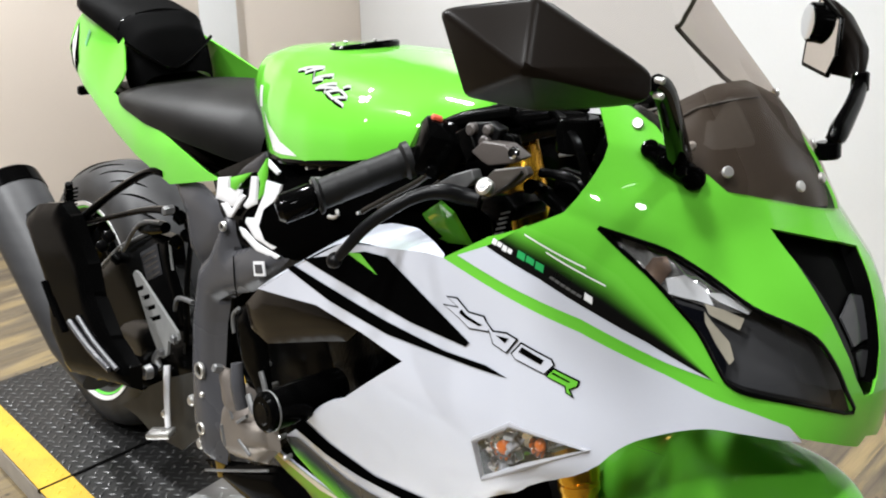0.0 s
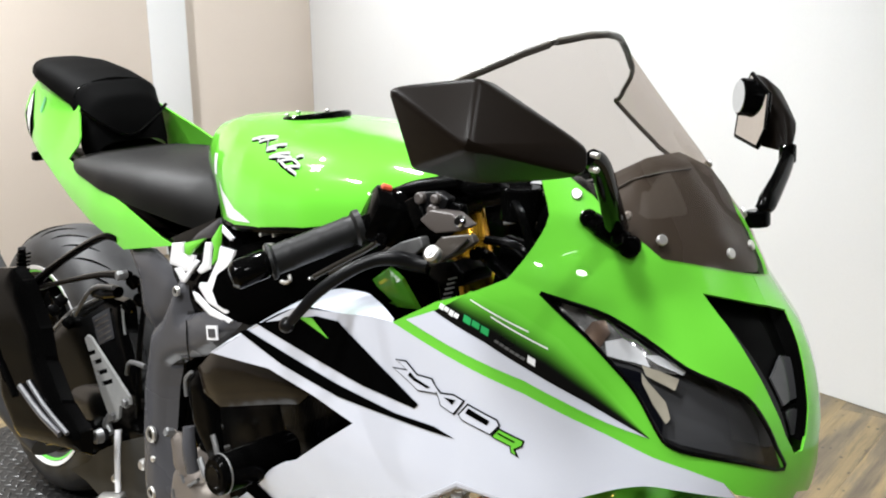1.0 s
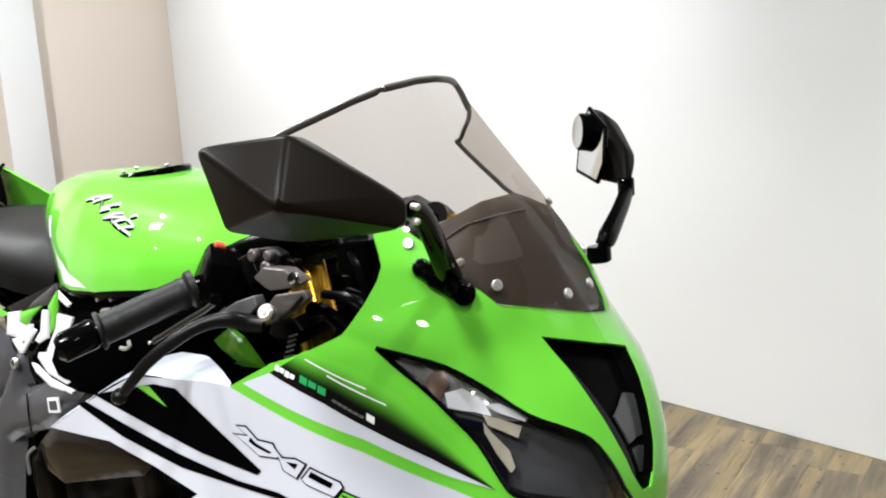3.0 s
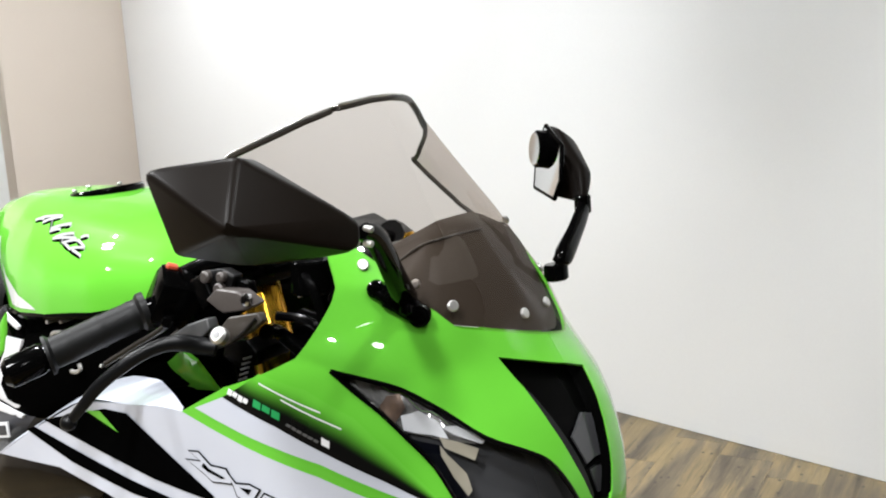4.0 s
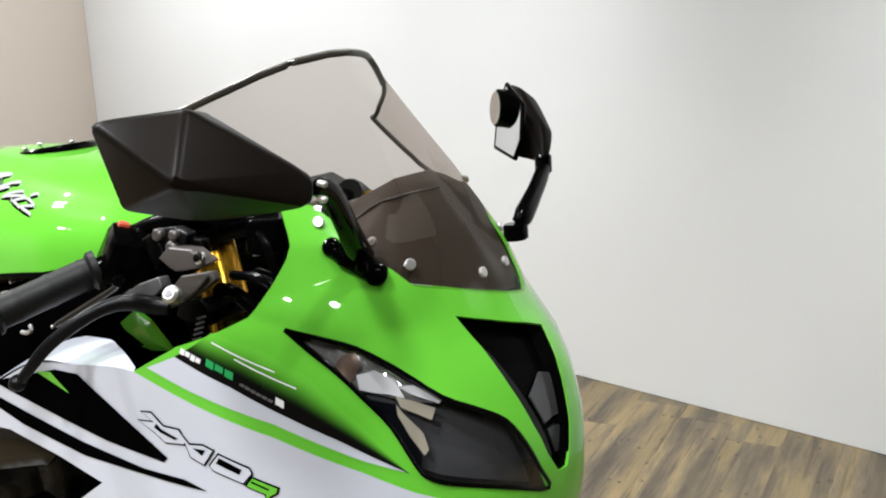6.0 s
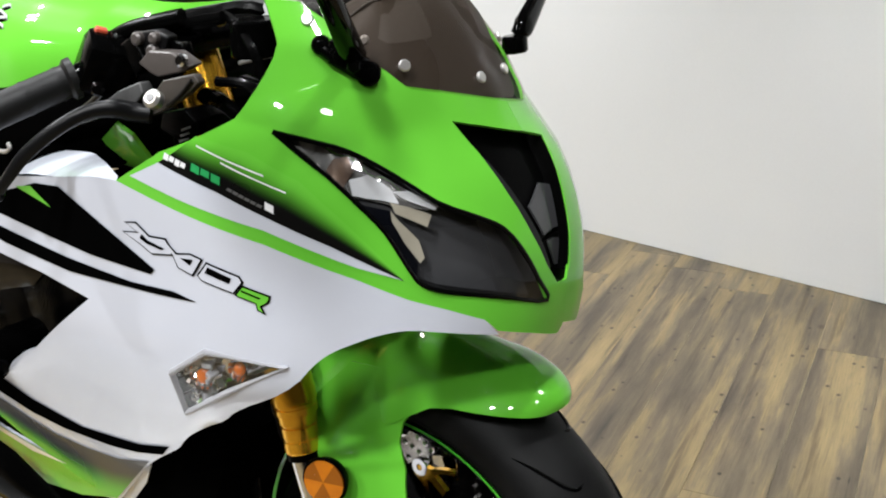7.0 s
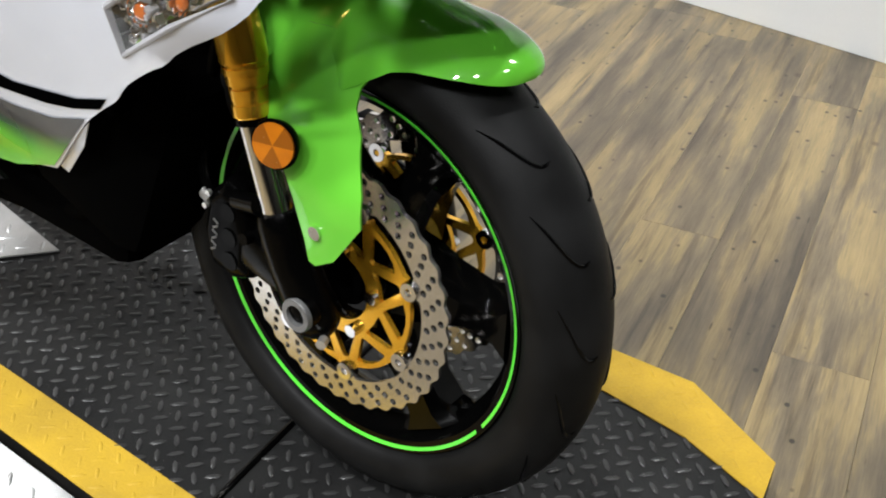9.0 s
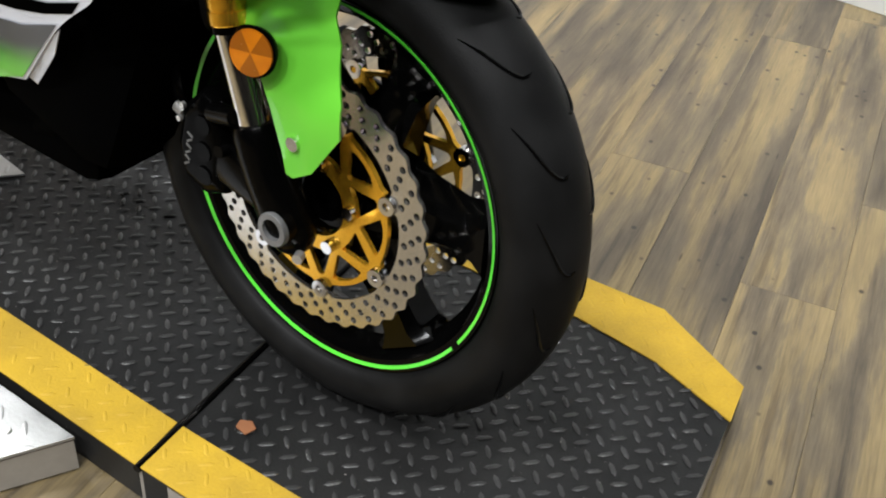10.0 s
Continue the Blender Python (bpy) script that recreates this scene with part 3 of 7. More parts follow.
SCRAPS = mat("rust_brown_paper", (0.17, 0.062, 0.02), 0.7, second=(0.12, 0.044, 0.014), grain=200)
tagged(new("paper_scrap", finish(plate([(0.002, -0.006), (0.020, -0.009), (0.024, 0.006), (0.012, 0.013), (-0.002, 0.006)], (), 0.001, lambda u, v, w: Vector((u - 0.05, v - 0.145, HIGH + 0.0026 + w))), "paper_scrap", SCRAPS)), "small rust-brown scrap lying on the black deck", "scrap")

# ---- motorcycle ----
BIKE = thing("motorcycle", (-0.7, 0.0, HIGH), "lime green, white and black sports motorcycle parked on the platform", "motorcycle")
NOSE = [(0.33, -0.10), (0.56, -0.03), (0.61, 0.03), (0.635, 0.12), (0.652, 0.182), (0.67, 0.187), (0.71, 0.190), (0.765, 0.185), (0.79, 0.176), (0.822, 0.163), (0.85, 0.14), (0.879, 0.115),
        (0.913, 0.1), (0.93, 0.085), (0.954, 0.057), (1.0, 0.012), (1.06, -0.045), (1.12, -0.10), (1.18, -0.16)]
HALF = [(0.33, 0.105), (0.36, 0.119), (0.45, 0.155), (0.52, 0.183), (0.576, 0.2055), (0.65, 0.236), (0.7, 0.237), (0.765, 0.24), (0.84, 0.252), (0.89, 0.252), (0.93, 0.243), (0.954, 0.235),
        (1.0, 0.21), (1.06, 0.18), (1.18, 0.13)]


def eased(table, z):
    zs, vs = zip(*table)
    return sum(w * float(np.interp(z + d, zs, vs)) for d, w in ((-0.018, 0.25), (0, 0.5), (0.018, 0.25)))


def shell(s, z, side=-1):
    """The fairing's surface: s runs from the nose (0) round to the flank (1) and back; z is the height."""
    tip, w = eased(NOSE, z), sum(k * float(np.interp(z + d, *zip(*HALF))) for d, k in ((-0.06, 0.1), (-0.03, 0.22), (0, 0.36), (0.03, 0.22), (0.06, 0.1)))
    x0 = min(-0.10, tip - 0.12)
    a = min(max(s, 0), 1) * math.pi / 2
    x = x0 + (tip - x0) * max(0.0, math.cos(a)) ** (2 / 2.2)
    y = w * math.sin(a) ** (2 / 2.2)
    b = max(0.0, s - 1) * 0.5
    return (x - b, side * (y - 0.10 * b * b), z)


def shell_left(s, z):
    """The far half sits a little further back, as the bars are turned and the bike leans away."""
    x, y, zz = shell(s, z, 1)
    lap = 0.04 * min(1, max(0, (0.90 - z) / 0.06))
    return (x - 0.34 * max(0, y - lap), y, zz - 0.10 * y)


WIDE = 0.42
COWL = [(0.0, 0.667), (0.13, 0.688), (0.232, 0.702), (0.27, 0.716), (0.361, 0.732), (0.453, 0.746), (0.562, 0.767), (0.749, 0.797), (0.949, 0.818), (1.106, 0.835),
        (0.977, 0.87), (0.85, 0.888), (0.749, 0.903), (0.674, 0.928), (0.61, 0.949), (0.587, 0.96), (0.588, 0.97), (0.601, 0.995), (0.48, 0.99), (0.413, 0.973), (0.367, 0.946),
        (0.313, 0.93), (0.279, 0.916), (0.194, 0.908), (0.111, 0.899), (0.0, 0.886), (0.0, 0.8575), (0.09, 0.8700), (0.186, 0.8815), (0.159, 0.853), (0.141, 0.819), (0.106, 0.779), (0.071, 0.746), (0.034, 0.724), (0.0, 0.722)]
LAMP = [(0.651, 0.892), (0.561, 0.883), (0.478, 0.872), (0.401, 0.851), (0.328, 0.824), (0.243, 0.806), (0.184, 0.791), (0.143, 0.766), (0.104, 0.737), (0.074, 0.713), (0.207, 0.731),
        (0.358, 0.748), (0.417, 0.758), (0.442, 0.774), (0.472, 0.806), (0.511, 0.831), (0.55, 0.854), (0.598, 0.873)]
MOUTH = [(0.186, 0.8815), (0.159, 0.853), (0.141, 0.819), (0.106, 0.779), (0.071, 0.746), (0.034, 0.724), (0.0, 0.722), (0.0, 0.8575), (0.09, 0.8700)]
MOUTH_FAR = [(0.0, 0.8575), (0.0575, 0.851), (0.05, 0.835), (0.038, 0.813), (0.028, 0.785), (0.021, 0.761), (0.012, 0.737), (0.0, 0.722)]
LAMP_FAR = [(0.30 + (s - 0.074) * 0.6, z + 0.014) for s, z in LAMP]
FLANK = [(0.228, 0.698), (0.27, 0.716), (0.361, 0.732), (0.453, 0.746), (0.562, 0.767), (0.749, 0.797), (0.949, 0.818), (1.106, 0.835), (1.186, 0.833), (1.287, 0.825), (1.469, 0.811), (1.725, 0.748),
         (1.897, 0.6991), (1.6, 0.718), (1.405, 0.711), (1.252, 0.6996), (1.393, 0.6508), (1.550, 0.5962), (1.591, 0.5628), (1.646, 0.5255), (1.746, 0.4811), (1.837, 0.4419), (1.799, 0.4188), (1.683, 0.3999), (1.585, 0.3916), (1.685, 0.3889), (1.924, 0.3912), (2.030, 0.3179), (1.910, 0.3019), (1.796, 0.3039), (1.559, 0.3279), (1.291, 0.3666), (1.200, 0.4270), (1.120, 0.4770), (1.030, 0.5180), (0.930, 0.5570),
         (0.835, 0.5960), (0.758, 0.6370), (0.663, 0.6891), (0.569, 0.71), (0.474, 0.718), (0.387, 0.713), (0.321, 0.707)]
ARCH = next(i for i, q in enumerate(FLANK) if q[0] < 1.2 and q[1] < 0.6)
FLANK = FLANK[:ARCH - 1] + [(v.x, v.y) for v in spline([(*q, 0) for q in FLANK[ARCH - 1:]], 5)]


def skin(name, outline, material, parent, lift=0.0, thick=0.003, holes=(), step=0.014, label="", left=True, sharp=38, other=None, far_holes=()):
    ob = part(name, sheet(outline, shell, thick, lift, step, holes, WIDE), material, parent, label, sharp)
    if left:
        part(name, sheet(other or outline, shell_left, thick, lift, step * 1.6, far_holes or holes, WIDE), material, parent if parent == BIKE else BIKE, label, sharp)
    return ob


COWL_LEFT = [(s, min(z, 0.952 - 0.04 * max(0, s - 0.36)) if s > 0.36 else z) for s, z in COWL[:-9] if not (0.47 < s < 0.605 and z > 0.965)]
COWL_LEFT = [(s, z - float(np.interp(s, (0, 0.1, 0.2, 0.28, 0.32, 0.367, 0.42), (0, 0.020, 0.023, 0.020, 0.019, 0.013, 0.0))) if z > 0.875 else z) for s, z in COWL_LEFT]
COWL_LEFT = [(0.0, 0.678), (0.06, 0.672), (0.10, 0.668), (0.14, 0.672), (0.20, 0.690)] + COWL_LEFT[2:] + MOUTH_FAR
cowl = skin("upper_cowl", COWL, GREEN, BIKE, 0.0, 0.003, (LAMP,), label="glossy lime green upper cowl half", other=COWL_LEFT, far_holes=(LAMP_FAR,))
flank = skin("side_fairing", FLANK, WHITE, BIKE, 0.0, 0.003, ([(1.024, 0.6471), (0.923, 0.6833), (0.733, 0.6822), (0.862, 0.6431), (1.021, 0.5982)],), label="pearl white side fairing with black and green graphics")
def sunk(surf, depth, swell=0.0, pitch=(34.0, 95.0)):
    """The shell's surface moved inwards, pressed into bowls where swell is given."""
    def f(s, z):
        p = Vector(surf(s, z))
        out = Vector((max(0, p.x + 0.1), p.y, 0.0)).normalized()
        d = depth + swell * (math.sin(s * pitch[0] + 0.8) * math.cos(z * pitch[1]) + 0.35 * math.sin(s * 2.6 * pitch[0] + z * 60))
        return tuple(p - out * d)
    return f


# ram-air mouth between the headlights
skin("air_intake", [(s * 1.05, 0.80 + (z - 0.80) * (1.30 if z > 0.84 else 1.16 if z < 0.76 else 1.04)) for s, z in MOUTH], INTAKE, BIKE, -0.016, 0.003, label="black central air intake", left=False)
intake = part("air_intake", sheet([(s * 1.2, 0.80 + (z - 0.80) * (1.40 if z > 0.84 else 1.25 if z < 0.77 else 1.04)) for s, z in MOUTH_FAR], shell_left, 0.003, -0.016, 0.016, (), WIDE), INTAKE, BIKE, "black far half of the air intake")
for edge, surf in ((MOUTH[:7], shell), (MOUTH_FAR[1:], shell_left)):
    keep = dense(edge + edge[:1], 0.008)[:-1]
    keep = keep[:next((i for i, q in enumerate(keep) if q[0] <= 0.0005), len(keep))]
    part("duct_lip", rings([[body(sunk(surf, d)(s, z)) for s, z in keep] for d in (0.0015, 0.022)], False, False), INTAKE, intake, "black inner lip of the duct", 60)
part("duct_wall", sheet([(0.186, 0.8815), (0.159, 0.853), (0.141, 0.819), (0.106, 0.779), (0.071, 0.746), (0.04, 0.726), (0.028, 0.738), (0.060, 0.775), (0.098, 0.815), (0.125, 0.848)], shell, 0.002, -0.009, 0.012, (), WIDE), DUCT, intake, "dark grey side wall of the duct")
for poly, surf in (([(0.058, 0.800), (0.0, 0.816), (0.0, 0.772), (0.03, 0.770)], shell), ([(0.0, 0.816), (0.036, 0.812), (0.024, 0.772), (0.0, 0.772)], shell_left),
                   ([(0.022, 0.762), (0.0, 0.762), (0.0, 0.735)], shell), ([(0.0, 0.762), (0.021, 0.760), (0.008, 0.735), (0.0, 0.735)], shell_left)):
    part("duct_vane", sheet(poly, surf, 0.002, -0.012, 0.012, (), WIDE), DARKGLASS, intake, "dark grey glossy duct vane")

nose = Vector(shell(0.0, 0.735))
# added blocker: hides the pale far fairing behind the mouth
part("duct_blocker", shaped(box((0.004, 0.052, 0.080), (nose.x - 0.0185, 0.008, 0.722), 0.001), body), INTAKE, intake, "black blocker added behind the gap at the duct's lower end")

# headlights
lc = (0.37, 0.80)


for side, surf, rim in ((-1, shell, LAMP), (1, shell_left, LAMP_FAR)):
    fit = (lambda q: q) if side < 0 else (lambda q: [(0.30 + (s - 0.074) * 0.6, z + 0.014) for s, z in q])
    back = [(lc[0] + (s - lc[0]) * 1.06, lc[1] + (z - lc[1]) * 1.06) for s, z in LAMP]
    hl = part("headlight", sheet(fit(back), sunk(surf, 0.022), 0.002, 0.0, 0.012, (), WIDE), DARKGLASS, BIKE, "smoked headlight with a bright upper reflector")
    part("lens", sheet(rim, surf, 0.0, -0.0004, 0.014, (), WIDE), LENS, hl, "clear outer lens").visible_shadow = False
    part("seal", tube([body(surf(s, z)) for s, z in rim + rim[:1]], 0.0022, 6, 3), BLACK, hl)
    line = dense(rim, 0.01)
    part("housing_wall", rings([[body(sunk(surf, d)(s, z)) for s, z in line] for d in (0.0015, 0.024)], True, False), BLACK, hl, "black inner wall of the lamp", 60)
    if side > 0:
        continue
    bowl = [(0.672, 0.8885), (0.584, 0.8805), (0.496, 0.8725), (0.449, 0.8575), (0.402, 0.8405), (0.326, 0.8190), (0.346, 0.8154), (0.435, 0.8235), (0.496, 0.8300), (0.56, 0.8345), (0.588, 0.8490), (0.63, 0.866)]
    part("reflector", sheet(bowl, sunk(surf, 0.0150, 0.0026), 0.001, 0.0, 0.005, (), WIDE), REFLECT, hl, "bright pressed chrome reflector", 60)
    for name, poly, depth, swell, material, label in (
            ("bulb_shroud", [(0.552, 0.8565), (0.524, 0.865), (0.486, 0.8662), (0.486, 0.8547), (0.534, 0.840), (0.557, 0.8382)], 0.0115, 0.003, SHROUD, "brown-tinted bulb shroud"),
            ("side_reflector_cup", [(0.60, 0.8765), (0.565, 0.8630), (0.585, 0.8516), (0.625, 0.867), (0.652, 0.883)], 0.0115, 0.0016, REFLECT, "small chrome cup"),
            ("bulb", [(0.508, 0.8471), (0.458, 0.8505), (0.418, 0.8380), (0.414, 0.8255), (0.469, 0.8295), (0.515, 0.8340)], 0.0118, 0.0035, SILVER, "bright lamp bowl"),
            ("bar", [(0.421, 0.8355), (0.379, 0.8340), (0.318, 0.8190), (0.333, 0.8155), (0.395, 0.8273)], 0.010, 0.0, SILVER, "white moulded bar"),
            ("trim", [(0.434, 0.8270), (0.394, 0.8215), (0.346, 0.8125), (0.366, 0.8030), (0.432, 0.8179)], 0.010, 0.001, TRIMPALE, "pale metal inner trim"),
            ("inner_bezel", [(0.44, 0.8198), (0.428, 0.8107), (0.394, 0.7921), (0.391, 0.7771), (0.405, 0.7727), (0.430, 0.7913), (0.445, 0.8104)], 0.0115, 0.001, TRIMPALE, "pale inner bezel edge"),
            ("dark_wedge", [(0.56, 0.8330), (0.44, 0.8190), (0.446, 0.8104), (0.431, 0.7913), (0.409, 0.7729), (0.423, 0.7500), (0.482, 0.770), (0.528, 0.8088)], 0.0140, 0.0, NIGHT, "blue-black inner bezel")):
        part(name, sheet(poly, sunk(surf, depth, swell), 0.001, 0.0, 0.006, (), WIDE), material, hl, label, 50)

# painted graphics on the right side
G = dict(left=False, thick=0.0)
skin("cowl_stripe", [(1.062, 0.843), (0.942, 0.83), (0.74, 0.81), (0.556, 0.778), (0.458, 0.764), (0.595, 0.796), (0.707, 0.818), (0.828, 0.841), (0.979, 0.861)], WHITE, cowl, 0.0007, label="white wedge stripe", **G)


def strip(name, low, high, surf, lift, material, parent, n=40):
    """A ruled band between two lines on the shell, with its own width as a coordinate."""
    def along(pts, t):
        f = t * (len(pts) - 1)
        i = min(int(f), len(pts) - 2)
        return Vector(pts[i]).lerp(Vector(pts[i + 1]), f - i)
    bm = bmesh.new()
    uv = bm.loops.layers.uv.new("strip")
    grid = []
    for i in range(n + 1):
        a, b = along(low, i / n), along(high, i / n)
        row = []
        for j in range(9):
            q = a.lerp(b, j / 8)
            p = Vector(surf(q.x, q.y))
            out = Vector((max(0, p.x + 0.1), p.y, 0)).normalized()
            row.append((bm.verts.new(body(p + out * lift)), (i / n, j / 8)))
        grid.append(row)
    for i in range(n):
        for j in range(8):
            f = bm.faces.new([grid[i][j][0], grid[i + 1][j][0], grid[i + 1][j + 1][0], grid[i][j + 1][0]])
            for lp, k in zip(f.loops, ((i, j), (i + 1, j), (i + 1, j + 1), (i, j + 1))):
                lp[uv].uv = grid[k[0]][k[1]][1]
    return part(name, bm, material, parent)


strip("fade_panel", [(0.979, 0.861), (0.828, 0.841), (0.707, 0.818), (0.595, 0.796), (0.458, 0.764)], [(0.86, 0.888), (0.725, 0.876), (0.62, 0.852), (0.545, 0.812), (0.458, 0.764)], shell, 0.0012, FADE, cowl)
for a, b, w, m, n in (((0.962, 0.8655), (0.900, 0.8575), 0.0055, PALE, 4), ((0.886, 0.8580), (0.812, 0.8470), 0.0070, DEEPGREEN, 3), ((0.802, 0.8440), (0.728, 0.8295), 0.0020, DULL, 6), ((0.722, 0.8290), (0.705, 0.8252), 0.0066, PALE, 1)):
    for k in range(n):
        p, q = (Vector(a).lerp(Vector(b), (k + d) / n) for d in ((0.0, 0.84) if n > 1 else (0.0, 1.0)))
        low = 0.0012 * (k % 2) if n in (3, 4) else 0.0
        skin("print_bar", [(p.x, p.y + low), (q.x, q.y + low), (q.x - 0.006, q.y + w), (p.x - 0.006, p.y + w)], m, cowl, 0.002, **G)
# two thin pale lines over the fade panel
for low, high in (((0.86, 0.879), (0.70, 0.856)), ((0.80, 0.866), (0.66, 0.842))):
    skin("pale_line", [low, high, (high[0], high[1] + 0.0016), (low[0], low[1] + 0.0016)], PALE, cowl, 0.0022, **G)

skin("arrow_graphic", [(1.65, 0.771), (1.376, 0.812), (1.293, 0.815), (1.03, 0.754), (1.043, 0.748), (1.221, 0.75), (1.534, 0.765)], INK, flank, 0.0010, label="black arrow graphic", **G)
skin("stripe_graphic", [(1.739, 0.749), (1.695, 0.757), (1.304, 0.739), (1.105, 0.734), (0.986, 0.737), (0.932, 0.732), (1.033, 0.729), (1.303, 0.724), (1.536, 0.732)], INK, flank, 0.0010, label="thin black stripe", **G)
skin("accent_graphic", [(1.449, 0.803), (1.392, 0.808), (1.331, 0.79)], LIMEFILM, flank, 0.0018, label="green accent triangle", **G)
# model mark, as plain outlined slanted shapes
MARK = [[(1.100, 0.7957), (1.063, 0.7988), (1.030, 0.7881), (0.987, 0.7894), (0.973, 0.7764), (0.978, 0.7731), (1.031, 0.7687), (1.061, 0.7761), (1.111, 0.7855), (1.066, 0.7886)],
        [(0.991, 0.7876), (0.966, 0.7773), (0.931, 0.7800), (0.901, 0.7764), (0.933, 0.7571), (0.970, 0.7619), (0.978, 0.7731)],
        [(0.895, 0.7744), (0.819, 0.7657), (0.812, 0.7598), (0.838, 0.7472), (0.913, 0.7541), (0.924, 0.7594)],
        [(0.817, 0.7573), (0.753, 0.7501), (0.759, 0.7432), (0.776, 0.7389), (0.768, 0.7311), (0.789, 0.7346), (0.791, 0.7408), (0.829, 0.7449), (0.838, 0.7467)]]
SLIT = [[(1.050, 0.7880), (1.036, 0.7835), (0.992, 0.7790), (1.000, 0.7765), (1.040, 0.7795), (1.058, 0.7830)], [(0.958, 0.7735), (0.925, 0.7745), (0.936, 0.7680)],
        [(0.892, 0.7700), (0.838, 0.7625), (0.846, 0.7570), (0.902, 0.7635)], [(0.818, 0.7530), (0.776, 0.7475), (0.780, 0.7462), (0.820, 0.7512)]]


def thinner(poly, d):
    """The outline moved inwards by d, with corners kept short of crossing."""
    out, k = [], len(poly)
    area = sum(a[0] * WIDE * b[1] - b[0] * WIDE * a[1] for a, b in zip(poly, poly[1:] + poly[:1]))
    for i in range(k):
        a, b, c = (Vector((poly[(i + j) % k][0] * WIDE, poly[(i + j) % k][1])) for j in (-1, 0, 1))
        n1, n2 = (Vector((-(q - p).y, (q - p).x)).normalized() * (1 if area > 0 else -1) for p, q in ((a, b), (b, c)))
        m = (n1 + n2).normalized() if (n1 + n2).length > 0.2 else n1
        q = b + m * min(2.2 * d, d / max(0.35, m.dot(n1)))
        out.append((q.x / WIDE, q.y))
    return out


for k, (poly, slit) in enumerate(zip(MARK, SLIT)):
    skin("mark_block", poly, INK, flank, 0.0009, step=0.008, **G)
    skin("mark_fill", thinner(poly, 0.0017), WHITE if k < 3 else LIMEFILM, flank, 0.0015, step=0.008, **G)
    skin("mark_slit", slit, INK, flank, 0.0019, step=0.008, **G)
# lower bands
skin("lower_band", [(1.707, 0.5155), (1.562, 0.4998), (1.354, 0.4926), (1.134, 0.5097), (1.028, 0.5286), (1.059, 0.5085), (1.152, 0.4919), (1.248, 0.4809), (1.437, 0.4703), (1.584, 0.4694), (1.756, 0.4800)], INK, flank, 0.0010, label="black lower band", **G)
strip("lower_fade", [(1.831, 0.4447), (1.752, 0.4628), (1.625, 0.4534), (1.501, 0.4476), (1.380, 0.4508), (1.240, 0.4603), (1.118, 0.4830)], [(1.788, 0.4177), (1.693, 0.4010), (1.585, 0.3910), (1.468, 0.3730), (1.379, 0.3688), (1.340, 0.3690), (1.300, 0.3690)], shell, 0.0012, FADE, flank)
skin("lower_green", [(1.920, 0.3890), (1.686, 0.3884), (1.586, 0.3899), (1.468, 0.3746), (1.378, 0.3703), (1.299, 0.3783), (1.311, 0.3677), (1.465, 0.3359), (1.722, 0.3119), (1.905, 0.3039), (2.025, 0.3189)], LIMEFILM, flank, 0.0008, label="lime green lower edge", **G)
skin("white_sliver", [(1.922, 0.3901), (1.685, 0.3887), (1.496, 0.3889), (1.667, 0.3751), (1.846, 0.3794), (1.918, 0.3816)], PALE, flank, 0.0016, label="thin white edge line", **G)
# grey return along the wheel arch
part("inner_lip", sheet([(1.127, 0.4706), (1.196, 0.4366), (1.290, 0.3688), (1.261, 0.3624), (1.169, 0.4252)], shell, 0.002, -0.004, 0.02, (), WIDE), WHITE, flank, "grey inner edge of the fairing")

# indicator
IND = [(1.024, 0.6471), (0.923, 0.6833), (0.733, 0.6822), (0.862, 0.6431), (1.021, 0.5982)]
ind = part("indicator", sheet(IND, shell, 0.002, -0.018, 0.014, (), WIDE), CHROME, BIKE, "clear-lensed flush indicator with orange bulbs")
part("lens", sheet(IND, shell, 0.0, 0.0015, 0.012, (), WIDE), LENS, ind).visible_shadow = False
part("surround", tube([body(shell(s, z)) for s, z in IND + IND[:1]], 0.0036, 8, 1), mat("grey_lamp_surround", (0.30, 0.30, 0.32), 0.35), ind)
random.seed(21)
for s, z, m, r in ((0.958, 0.648, AMBER, 0.0085), (0.862, 0.665, AMBER, 0.0065)):
    o = Vector(shell(s, z)) + Vector((-0.002, 0.012, 0))
    cup = part("reflector_cup", shaped(tube([(o.x, o.y + 0.008, o.z), (o.x, o.y + 0.003, o.z), (o.x + 0.001, o.y - 0.004, o.z)], [0.004, r * 1.25, r * 1.75], 12, 1, False, 1.0, (0, 0, 1)), body), CHROME, ind, "small chrome cup", 20)
    b = bmesh.new()
    bmesh.ops.create_icosphere(b, subdivisions=2, radius=r)
    part("bulb", shaped(b, lambda p, o=o: body(Vector((p.x, p.y * 0.8, p.z * 1.15)) + o)), m, ind, "amber bulb")
for k in range(26):
    u, v = random.random(), random.random()
    a, b_ = Vector(IND[0]).lerp(Vector(IND[4]), v), Vector(IND[1]).lerp(Vector(IND[3]), v)
    q = a.lerp(b_, 0.08 + 0.80 * u)
    o = Vector(shell(q.x, q.y)) + Vector((-0.002, 0.013, 0))
    size = [random.uniform(0.005, 0.012) for _ in range(3)]
    part("prism", shaped(box(size, tuple(o), 0.0012, [random.uniform(-60, 60) for _ in range(3)], 1), body), (CHROME, REFLECT, LENSGREY)[k % 3], ind)

